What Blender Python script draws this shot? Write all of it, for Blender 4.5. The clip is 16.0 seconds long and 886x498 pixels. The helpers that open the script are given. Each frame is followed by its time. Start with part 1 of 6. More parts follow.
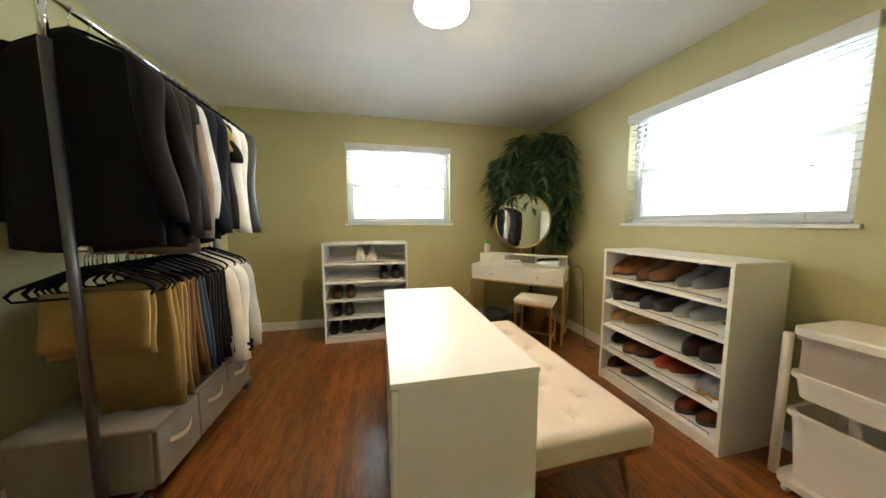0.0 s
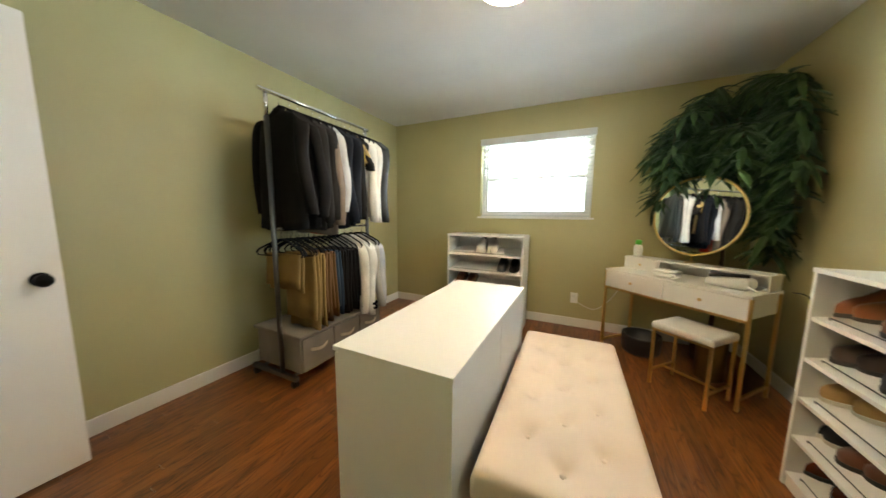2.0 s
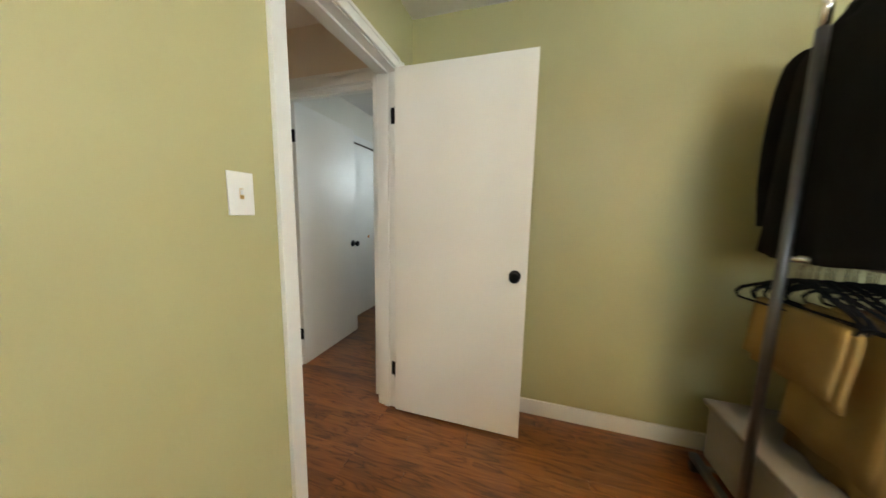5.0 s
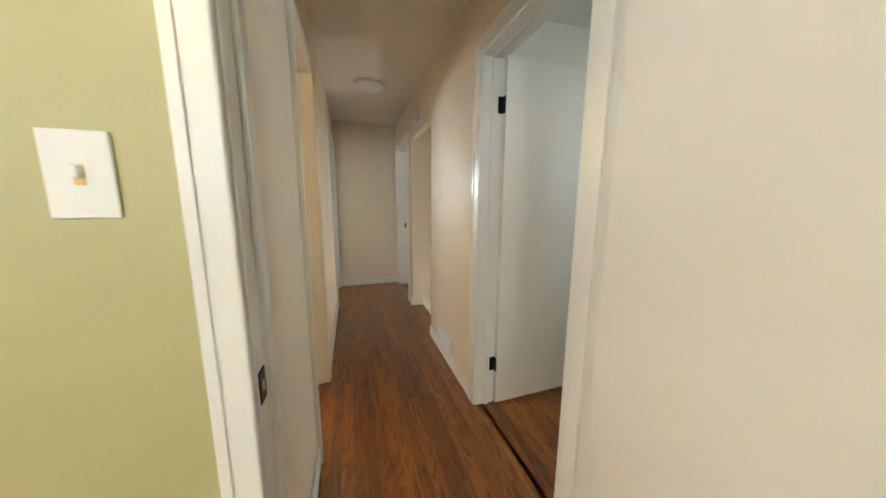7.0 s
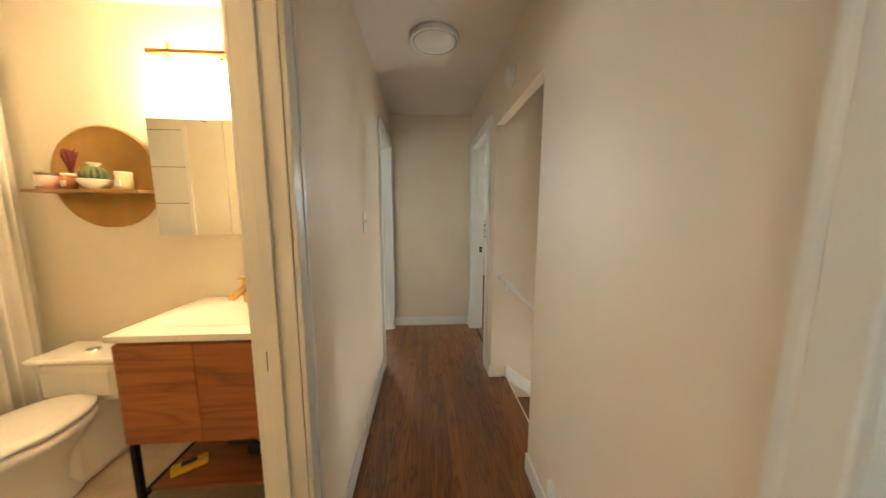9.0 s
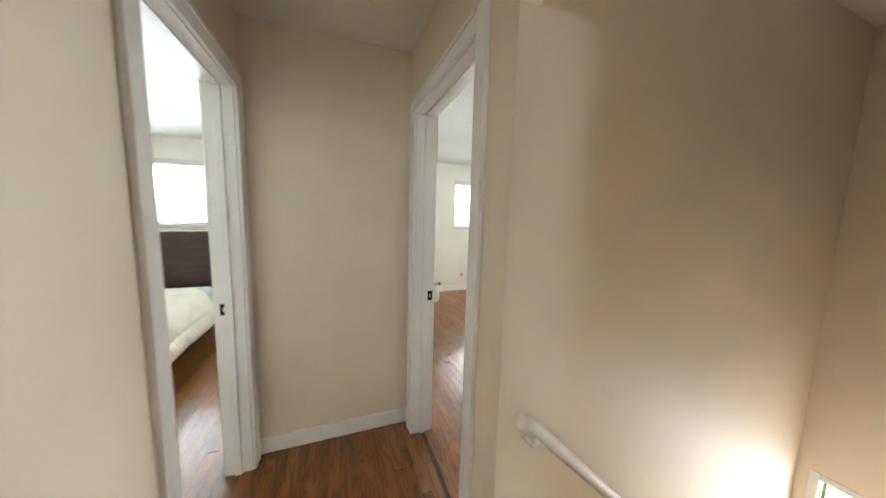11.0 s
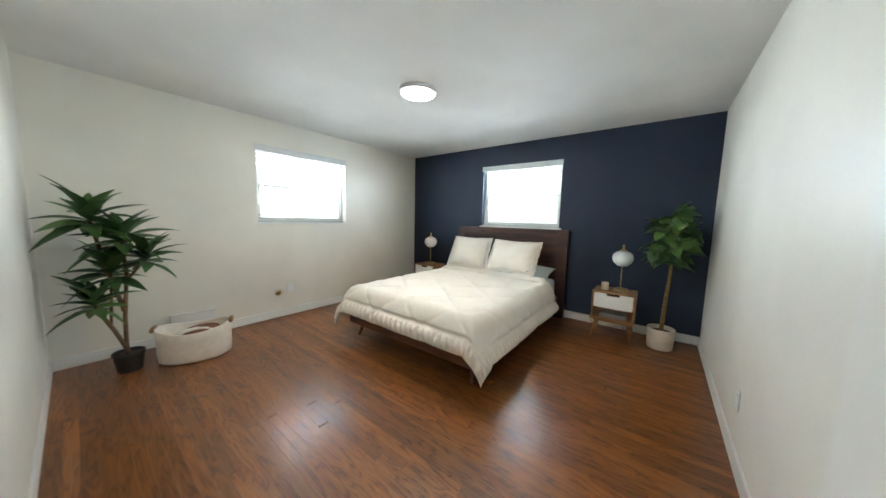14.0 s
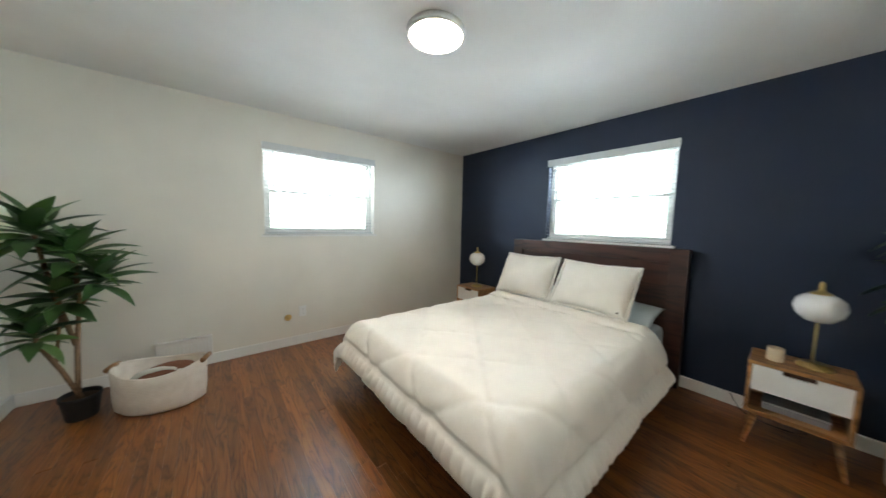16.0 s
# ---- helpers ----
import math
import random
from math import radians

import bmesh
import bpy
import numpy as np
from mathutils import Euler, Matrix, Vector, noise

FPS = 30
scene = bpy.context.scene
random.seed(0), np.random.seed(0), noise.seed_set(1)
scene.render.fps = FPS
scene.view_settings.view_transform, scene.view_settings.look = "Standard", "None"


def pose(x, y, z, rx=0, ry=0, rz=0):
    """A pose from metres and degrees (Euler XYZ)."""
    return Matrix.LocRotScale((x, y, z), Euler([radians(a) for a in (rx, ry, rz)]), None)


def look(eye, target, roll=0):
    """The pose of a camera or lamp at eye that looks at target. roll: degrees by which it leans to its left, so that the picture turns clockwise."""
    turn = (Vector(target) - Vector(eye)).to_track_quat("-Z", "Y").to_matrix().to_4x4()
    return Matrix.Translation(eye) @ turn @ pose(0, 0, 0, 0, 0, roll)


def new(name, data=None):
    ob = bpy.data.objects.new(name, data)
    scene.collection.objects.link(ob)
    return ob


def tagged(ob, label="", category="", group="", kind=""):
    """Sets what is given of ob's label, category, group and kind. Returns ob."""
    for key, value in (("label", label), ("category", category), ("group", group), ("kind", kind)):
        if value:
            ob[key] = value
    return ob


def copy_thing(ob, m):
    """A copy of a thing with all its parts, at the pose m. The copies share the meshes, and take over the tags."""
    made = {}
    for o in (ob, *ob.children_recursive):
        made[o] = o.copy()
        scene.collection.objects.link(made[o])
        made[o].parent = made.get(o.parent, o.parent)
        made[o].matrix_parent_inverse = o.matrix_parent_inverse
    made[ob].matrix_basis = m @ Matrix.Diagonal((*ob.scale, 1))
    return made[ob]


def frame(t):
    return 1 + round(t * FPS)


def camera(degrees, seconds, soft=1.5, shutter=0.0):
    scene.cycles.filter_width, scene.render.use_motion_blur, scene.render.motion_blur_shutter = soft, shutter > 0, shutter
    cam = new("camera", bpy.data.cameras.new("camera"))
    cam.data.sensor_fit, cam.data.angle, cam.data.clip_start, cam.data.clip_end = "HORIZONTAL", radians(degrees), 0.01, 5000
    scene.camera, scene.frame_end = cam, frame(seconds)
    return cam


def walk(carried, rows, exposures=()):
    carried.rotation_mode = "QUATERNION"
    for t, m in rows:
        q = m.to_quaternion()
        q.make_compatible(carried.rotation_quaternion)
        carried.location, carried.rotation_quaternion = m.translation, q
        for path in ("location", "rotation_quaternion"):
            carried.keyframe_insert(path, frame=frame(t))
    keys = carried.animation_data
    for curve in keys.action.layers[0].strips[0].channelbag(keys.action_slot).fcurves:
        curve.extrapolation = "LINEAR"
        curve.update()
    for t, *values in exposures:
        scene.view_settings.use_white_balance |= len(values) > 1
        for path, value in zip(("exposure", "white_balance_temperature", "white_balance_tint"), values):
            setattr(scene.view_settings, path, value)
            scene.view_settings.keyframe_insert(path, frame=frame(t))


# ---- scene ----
cam = camera(114.8, 16.0, shutter=0.35)

# ---- camera and its walk ----
PATH = [
    (0, (1.599, 0.292, 1.221), (2.031, 2.236, 1.036), -0.1),
    (0.5, (1.846, 0.283, 1.225), (2.018, 2.266, 1.03), 0.0),
    (1, (2.072, 0.297, 1.222), (1.941, 2.282, 1.014), 0.1),
    (1.5, (2.246, 0.325, 1.215), (1.761, 2.253, 0.995), 0.1),
    (2, (2.362, 0.366, 1.232), (1.503, 2.156, 0.99), 0.5),
    (2.5, (2.428, 0.424, 1.244), (1.196, 1.979, 0.992), 0.5),
    (3, (2.431, 0.518, 1.255), (0.861, 1.729, 0.998), 0.6),
    (3.5, (2.351, 0.629, 1.27), (0.528, 1.41, 1.015), 0.7),
    (4, (2.2, 0.732, 1.282), (0.24, 1.028, 1.018), 1.0),
    (4.5, (1.988, 0.754, 1.275), (0.009, 0.614, 1.024), 1.2),
    (5, (1.762, 0.758, 1.257), (-0.136, 0.181, 1.004), 1.1),
    (7.3, (0.752, 0.403, 1.262), (0.317, -1.527, 0.973), 0.1),
    (7.5, (0.710, 0.295, 1.225), (0.365, -1.657, 0.954), 0.0),
    (8, (0.622, 0.016, 1.263), (0.444, -1.957, 0.987), -0.0),
    (8.5, (0.623, -0.316, 1.305), (0.505, -2.294, 1.035), 0.1),
    (9, (0.669, -0.68, 1.36), (0.538, -2.659, 1.102), 0.1),
    (9.5, (0.706, -1.06, 1.419), (0.496, -3.032, 1.165), 0.1),
    (9.7, (0.685, -1.212, 1.441), (0.45, -3.182, 1.186), 0.5),
    (11.8, (0.53, -2.622, 1.436), (-0.514, -4.314, 1.22), 1.3),
    (12, (0.509, -2.708, 1.429), (-0.604, -4.355, 1.21), 1.3),
    (12.5, (0.423, -2.927, 1.408), (-0.87, -4.435, 1.18), 1.3),
    (13, (0.281, -3.126, 1.378), (-1.155, -4.499, 1.148), 1.4),
    (13.5, (0.069, -3.279, 1.35), (-1.461, -4.546, 1.121), 1.4),
    (14, (-0.198, -3.396, 1.307), (-1.774, -4.609, 1.093), 1.3),
    (14.5, (-0.457, -3.534, 1.293), (-2.05, -4.728, 1.095), 1.2),
    (15, (-0.702, -3.653, 1.305), (-2.28, -4.868, 1.121), 1.1),
    (15.5, (-0.933, -3.746, 1.325), (-2.426, -5.066, 1.158), 1.2),
    (15.75, (-1.03, -3.8, 1.337), (-2.442, -5.207, 1.169), 1.25),
    (16, (-1.121, -3.858, 1.349), (-2.382, -5.401, 1.179), 1.3),
]
walk(cam, [(t, look(e, g, r)) for t, e, g, r in PATH], exposures=[
    (0.0, 0.32, 6450, 10), (3.0, 0.28, 6550, 10), (5.2, 0.45, 6750, 10), (7.3, 0.72, 7000, 10), (8.5, 0.64, 7250, 10), (9.7, 0.72, 7200, 10),
    (11.8, 0.97, 6400, 10), (12.5, 0.9, 6600, 10), (13.3, 0.6, 6150, 10), (14.5, 0.42, 6350, 10), (16.0, 0.28, 6350, 10)])

# ---- world and light ----
world = bpy.data.worlds.new("sky")
scene.world = world
world.use_nodes = True
wn = world.node_tree
sky = wn.nodes.new("ShaderNodeTexSky")
sky.sky_type = "NISHITA"
sky.sun_disc = False
sky.sun_elevation, sky.sun_rotation = radians(52), radians(200)
wn.links.new(sky.outputs[0], wn.nodes["Background"].inputs[0])
wn.nodes["Background"].inputs[1].default_value = 0.12
SUN = bpy.data.lights.new("sun", "SUN")
SUN.energy, SUN.angle, SUN.color = 2.5, radians(0.6), (1.0, 0.95, 0.86)
sun_ob = new("sun", SUN)
sun_ob.matrix_world = look((0, 0, 30), (-6, -16, 0))
WINDOW_WATTS = 40.0
LAMP_CLOSET, LAMP_BED, LAMP_BATH, BACKDROP = 118.0, 56.0, 38.0, 1.5
STAIR_WATTS = 9.0


# ---- materials ----
class Mat:
    """A small node-tree writer round one Principled material."""

    def __init__(self, name, color=(0.8, 0.8, 0.8), rough=0.5, metal=0.0):
        self.m = bpy.data.materials.new(name)
        self.m.use_nodes = True
        self.t = self.m.node_tree
        self.b = self.t.nodes["Principled BSDF"]
        self.b.inputs["Base Color"].default_value = (*color, 1)
        self.b.inputs["Roughness"].default_value = rough
        self.b.inputs["Metallic"].default_value = metal
        self.coord = self.t.nodes.new("ShaderNodeTexCoord")

    def n(self, kind, **values):
        node = self.t.nodes.new("ShaderNode" + kind)
        for k, v in values.items():
            if k in node.inputs:
                node.inputs[k].default_value = v
        return node

    def l(self, a, b):
        self.t.links.new(a, b)

    def mapped(self, scale, generated="Object", rand=False):
        mp = self.n("Mapping")
        mp.inputs["Scale"].default_value = scale
        self.l(self.coord.outputs[generated], mp.inputs["Vector"])
        if rand:
            info = self.n("ObjectInfo")
            mul = self.n("Math")
            mul.operation = "MULTIPLY"
            mul.inputs[1].default_value = 37.0
            self.l(info.outputs["Random"], mul.inputs[0])
            comb = self.n("CombineXYZ")
            for i in range(3):
                self.l(mul.outputs[0], comb.inputs[i])
            self.l(comb.outputs[0], mp.inputs["Location"])
        return mp.outputs[0]

    def noise(self, scale, vec=None, detail=4.0, distortion=0.0):
        nz = self.n("TexNoise", Scale=scale, Detail=detail, Distortion=distortion)
        self.l(vec if vec is not None else self.coord.outputs["Object"], nz.inputs["Vector"])
        return nz.outputs["Fac"]

    def ramp(self, fac, stops):
        r = self.n("ValToRGB")
        e = r.color_ramp.elements
        while len(e) < len(stops):
            e.new(0.5)
        for el, (p, c) in zip(e, stops):
            el.position, el.color = p, (*c, 1)
        self.l(fac, r.inputs[0])
        return r.outputs[0]

    def mix(self, a, b, fac, mode="MIX"):
        m = self.n("Mix")
        m.data_type, m.blend_type = "RGBA", mode
        for sock, val in ((m.inputs[6], a), (m.inputs[7], b)):
            if isinstance(val, tuple):
                sock.default_value = (*val, 1)
            else:
                self.l(val, sock)
        if isinstance(fac, float):
            m.inputs[0].default_value = fac
        else:
            self.l(fac, m.inputs[0])
        return m.outputs[2]

    def base(self, sock):
        self.l(sock, self.b.inputs["Base Color"])
        return self

    def bump(self, fac, strength=0.1, distance=0.01):
        bp = self.n("Bump", Strength=strength, Distance=distance)
        self.l(fac, bp.inputs["Height"])
        self.l(bp.outputs[0], self.b.inputs["Normal"])
        return self

    def rough(self, fac, lo, hi):
        r = self.n("MapRange")
        r.inputs["To Min"].default_value, r.inputs["To Max"].default_value = lo, hi
        self.l(fac, r.inputs["Value"])
        self.l(r.outputs[0], self.b.inputs["Roughness"])
        return self


def paint(name, color, rough=0.45, peel=0.06):
    m = Mat(name, color, rough)
    blotch = m.noise(1.3, detail=3)
    dark = tuple(c * 0.93 for c in color)
    lite = tuple(min(1, c * 1.05) for c in color)
    m.base(m.ramp(blotch, [(0.3, dark), (0.7, lite)]))
    m.rough(m.noise(3.0), rough - 0.06, rough + 0.08)
    m.bump(m.noise(160, detail=3), peel, 0.004)
    return m.m


def plain(name, color, rough=0.4, metal=0.0, vary=0.08, scale=8.0, bump=0.05, bscale=120.0, rand=False):
    m = Mat(name, color, rough, metal)
    vec = m.mapped((1, 1, 1), rand=rand)
    f = m.noise(scale, vec)
    m.base(m.ramp(f, [(0.3, tuple(c * (1 - vary) for c in color)), (0.7, tuple(min(1, c * (1 + vary)) for c in color))]))
    dr_ = min(0.06, vary * 0.9)
    m.rough(m.noise(scale * 2, vec), max(0.02, rough - dr_), min(1, rough + dr_))
    if bump:
        m.bump(m.noise(bscale, vec), bump, 0.003)
    return m.m


def cloth(name, color, rough=0.9, weave=3200.0, vary=0.15, bump=0.14):
    m = Mat(name, color, rough)
    f = m.noise(5, detail=5)
    m.base(m.ramp(f, [(0.3, tuple(c * (1 - vary) for c in color)), (0.7, tuple(min(1, c * (1 + vary)) for c in color))]))
    w = m.n("TexWave", Scale=weave / 20, Distortion=2.0)
    m.l(m.coord.outputs["Object"], w.inputs["Vector"])
    add = m.n("Math")
    add.operation = "ADD"
    m.l(w.outputs["Fac"], add.inputs[0])
    m.l(m.noise(240), add.inputs[1])
    m.bump(add.outputs[0], bump, 0.002)
    m.b.inputs["Specular IOR Level"].default_value = 0.15
    return m.m


def wood(name, dark, mid, light, along=1, rough=0.35, scale=1.0, rand=True, coat=0.0):
    """Open-grain wood; along: the axis the grain follows."""
    m = Mat(name, mid, rough)
    sc = [8.0 * scale] * 3
    sc[along] = 0.9 * scale
    vec = m.mapped(sc, rand=rand)
    rings = m.noise(1.0, vec, detail=2.0, distortion=0.4)
    mul = m.n("Math")
    mul.operation = "MULTIPLY"
    mul.inputs[1].default_value = 11.0
    m.l(rings, mul.inputs[0])
    fr = m.n("Math")
    fr.operation = "PINGPONG"
    fr.inputs[1].default_value = 1.0
    m.l(mul.outputs[0], fr.inputs[0])
    sc2 = [170.0 * scale] * 3
    sc2[along] = 4.0 * scale
    fib = m.noise(1.0, m.mapped(sc2, rand=rand), detail=3.0)
    grain = m.ramp(fr.outputs[0], [(0.0, dark), (0.10, tuple(0.5 * (p + q) for p, q in zip(dark, mid))), (0.30, mid), (1.0, light)])
    fibre = m.ramp(fib, [(0.32, (0.7, 0.66, 0.62)), (0.55, (1, 1, 1))])
    col = m.mix(grain, fibre, 0.75, "MULTIPLY")
    if rand:
        info = m.n("ObjectInfo")
        tone = m.ramp(info.outputs["Random"], [(0.0, (0.78, 0.74, 0.72)), (0.5, (1.0, 0.98, 0.96)), (1.0, (1.2, 1.16, 1.1))])
        col = m.mix(col, tone, 1.0, "MULTIPLY")
    m.base(col)
    m.rough(fib, rough + 0.08, rough - 0.04)
    m.bump(fib, 0.08, 0.002)
    if coat:
        m.b.inputs["Coat Weight"].default_value = coat
        m.b.inputs["Coat Roughness"].default_value = 0.18
    return m.m


def metal(name, color, rough=0.25):
    m = Mat(name, color, rough, 1.0)
    m.rough(m.noise(40), rough - 0.05, rough + 0.1)
    return m.m


def glow(name, color, strength):
    m = Mat(name, color, 0.4)
    m.b.inputs["Emission Color"].default_value = (*color, 1)
    m.b.inputs["Emission Strength"].default_value = strength
    return m.m


GREEN = paint("sage_paint", (0.458, 0.42, 0.212), 0.5)
WHITE_WALL = paint("warm_white_paint", (0.77, 0.655, 0.52), 0.58)
BED_WALL = paint("soft_white_paint", (0.79, 0.745, 0.655), 0.4)
BATH_WALL = paint("bath_paint", (0.80, 0.74, 0.62), 0.4)
NAVY = paint("navy_paint", (0.0065, 0.0145, 0.038), 0.6)
CEIL = paint("ceiling_paint", (0.79, 0.77, 0.735), 0.75, 0.25)
CEIL_HALL = paint("hall_ceiling_paint", (0.80, 0.74, 0.66), 0.7, 0.2)
TRIM = paint("trim_paint", (0.80, 0.78, 0.74), 0.3, 0.02)
DOOR_WHITE = paint("door_paint", (0.79, 0.75, 0.69), 0.37, 0.02)


def oak_floor():
    """Stained red-oak strips: cathedral grain, open pores, every strip its own tone."""
    m = Mat("stained_oak", (0.2, 0.08, 0.03), 0.3)
    vec = m.mapped((15.0, 2.2, 15.0), rand=True)
    rings = m.noise(1.0, vec, detail=2.5, distortion=0.9)
    mul = m.n("Math")
    mul.operation = "MULTIPLY"
    mul.inputs[1].default_value = 10.0
    m.l(rings, mul.inputs[0])
    fr = m.n("Math")
    fr.operation = "PINGPONG"
    fr.inputs[1].default_value = 1.0
    m.l(mul.outputs[0], fr.inputs[0])
    grain = m.ramp(fr.outputs[0], [(0.0, (0.105, 0.034, 0.009)), (0.09, (0.155, 0.053, 0.014)), (0.26, (0.215, 0.077, 0.020)), (1.0, (0.275, 0.103, 0.027))])
    fib = m.noise(1.0, m.mapped((210.0, 5.0, 210.0), rand=True), detail=3.0)
    pores = m.ramp(fib, [(0.34, (0.62, 0.57, 0.52)), (0.54, (1, 1, 1))])
    col = m.mix(grain, pores, 0.7, "MULTIPLY")
    info = m.n("ObjectInfo")
    tone = m.ramp(info.outputs["Random"], [(0.0, (0.70, 0.66, 0.62)), (0.3, (0.88, 0.85, 0.82)), (0.7, (1.05, 1.02, 0.98)), (1.0, (1.26, 1.22, 1.15))])
    col = m.mix(col, tone, 1.0, "MULTIPLY")
    m.base(col)
    m.rough(fib, 0.36, 0.26)
    m.bump(fib, 0.10, 0.002)
    m.b.inputs["Coat Weight"].default_value = 0.35
    m.b.inputs["Coat Roughness"].default_value = 0.16
    return m.m


OAK = oak_floor()
GAP = plain("floor_gap", (0.045, 0.017, 0.007), 0.8)
BLACK_METAL = metal("black_metal", (0.02, 0.02, 0.022), 0.4)
CHROME = metal("chrome", (0.75, 0.75, 0.76), 0.12)
GOLD = metal("brushed_gold", (0.72, 0.50, 0.20), 0.3)
WHITE_LAM = plain("white_laminate", (0.80, 0.78, 0.74), 0.28, 0, 0.008, 1.0, 0.02)
WHITE_PLASTIC = plain("white_plastic", (0.80, 0.79, 0.76), 0.35, 0, 0.03, 6.0, 0.02)
SLAT = plain("blind_slat", (0.62, 0.63, 0.61), 0.5, 0, 0.05, 8.0, 0.02, 60)
TILE_GREY = plain("bath_vinyl", (0.36, 0.29, 0.22), 0.45, 0, 0.35, 3.0, 0.05)


# ---- mesh helpers ----
def box(bm, x0, y0, z0, x1, y1, z1, bevel=0.0, m=None):
    vs = [bm.verts.new((x, y, z)) for z in (z0, z1) for y in (y0, y1) for x in (x0, x1)]
    fs = [(0, 2, 3, 1), (4, 5, 7, 6), (0, 1, 5, 4), (2, 6, 7, 3), (0, 4, 6, 2), (1, 3, 7, 5)]
    faces = [bm.faces.new([vs[i] for i in f]) for f in fs]
    if bevel:
        edges = {e for f in faces for e in f.edges}
        r = bmesh.ops.bevel(bm, geom=list(edges), offset=bevel, segments=2, affect="EDGES", profile=0.5)
        vs = list({v for f in r["faces"] for v in f.verts} | {v for v in vs if v.is_valid})
    if m is not None:
        bmesh.ops.transform(bm, matrix=m, verts=vs)
    return vs


def tube(bm, pts, r, seg=8, caps=True, r1=None):
    """A round rod along points."""
    pts = [Vector(p) for p in pts]
    rings = []
    for i, p in enumerate(pts):
        d = (pts[min(i + 1, len(pts) - 1)] - pts[max(i - 1, 0)]).normalized()
        a = d.orthogonal().normalized() if i == 0 else (a - d * a.dot(d)).normalized()
        b = d.cross(a)
        rr = r if r1 is None else r + (r1 - r) * i / (len(pts) - 1)
        rings.append([bm.verts.new(p + (a * math.cos(2 * math.pi * k / seg) + b * math.sin(2 * math.pi * k / seg)) * rr) for k in range(seg)])
    for u, v in zip(rings, rings[1:]):
        for k in range(seg):
            f = bm.faces.new((u[k], u[(k + 1) % seg], v[(k + 1) % seg], v[k]))
            f.smooth = True
    if caps:
        bm.faces.new(rings[0][::-1])
        bm.faces.new(rings[-1])
    return rings


def lathe(bm, profile, seg=24, centre=(0, 0, 0), sx=1.0, sy=1.0):
    """A turned body from (radius, height) pairs."""
    c = Vector(centre)
    rings = []
    for r, z in profile:
        if r < 1e-5:
            rings.append([bm.verts.new(c + Vector((0, 0, z)))])
        else:
            rings.append([bm.verts.new(c + Vector((sx * r * math.cos(2 * math.pi * k / seg), sy * r * math.sin(2 * math.pi * k / seg), z))) for k in range(seg)])
    for u, v in zip(rings, rings[1:]):
        for k in range(seg):
            k2 = (k + 1) % seg
            if len(u) == 1 and len(v) > 1:
                f = bm.faces.new((u[0], v[k2], v[k]))
            elif len(v) == 1 and len(u) > 1:
                f = bm.faces.new((u[k], u[k2], v[0]))
            elif len(u) > 1:
                f = bm.faces.new((u[k], u[k2], v[k2], v[k]))
            else:
                continue
            f.smooth = True


def part(name, bm, material, parent=None, label=""):
    """Link a bmesh as one mesh object, under parent if there is one."""
    bmesh.ops.recalc_face_normals(bm, faces=bm.faces[:])
    me = bpy.data.meshes.new(name)
    bm.to_mesh(me)
    bm.free()
    me.materials.append(material)
    ob = new(name, me)
    if parent is not None:
        ob.parent = parent
    if label:
        ob["label"] = label
    return ob


def quick(name, material, parent, *dims, bevel=0.0, label=""):
    bm = bmesh.new()
    box(bm, *dims, bevel=bevel)
    return part(name, bm, material, parent, label)


def rod(name, material, parent, pts, r, seg=8, label="", r1=None):
    bm = bmesh.new()
    tube(bm, pts, r, seg, True, r1)
    return part(name, bm, material, parent, label)


def turned(name, material, parent, profile, centre=(0, 0, 0), seg=24, label="", sx=1.0, sy=1.0):
    bm = bmesh.new()
    lathe(bm, profile, seg, centre, sx, sy)
    return part(name, bm, material, parent, label)


def thing(name, label, category, m=None, group="", kind=""):
    ob = new(name)
    ob.empty_display_size = 0.1
    if m is not None:
        ob.matrix_basis = m
    return tagged(ob, label, category, group, kind)


def child_copy(ob, name, parent, m):
    """A part that shares ob's mesh."""
    o = new(name, ob.data)
    o.parent = parent
    o.matrix_basis = m
    return o


# ---- large structure ----
H = 2.43


def wall(name, material, axis, at, thick, a0, a1, holes=(), z0=0.0, z1=H, label=""):
    """A wall in the plane axis = at .. at + thick, from a0 to a1, with holes (a0, a1, z0, z1)."""
    bm = bmesh.new()
    lo, hi = min(at, at + thick), max(at, at + thick)

    def slab(p, q, u, v):
        if q - p > 1e-4 and v - u > 1e-4:
            box(bm, *((lo, p, u, hi, q, v) if axis == "x" else (p, lo, u, q, hi, v)))

    s = a0
    for h0, h1, hz0, hz1 in sorted(holes):
        slab(s, h0, z0, z1)
        slab(h0, h1, z0, hz0)
        slab(h0, h1, hz1, z1)
        s = h1
    slab(s, a1, z0, z1)
    return tagged(part(name, bm, material), label, "wall", kind="structure")


CX, CY = 3.72, 3.76            # closet room
HX0, HX1, HY = 0.13, 1.035, -3.995   # hall
BX0, BX1, BY0, BY1 = -4.23, 0.01, -7.21, -2.98   # bedroom
D1 = (0.22, 1.003)
D2 = (-0.96, -0.20)
DBATH = (-1.49, -0.87)
DSTAIR = (-2.85, -2.0)
DBED = (-3.855, -3.073)
DEND = (-3.88, -3.14)
WZ0, WZ1 = 1.212, 2.115
DH = 2.055

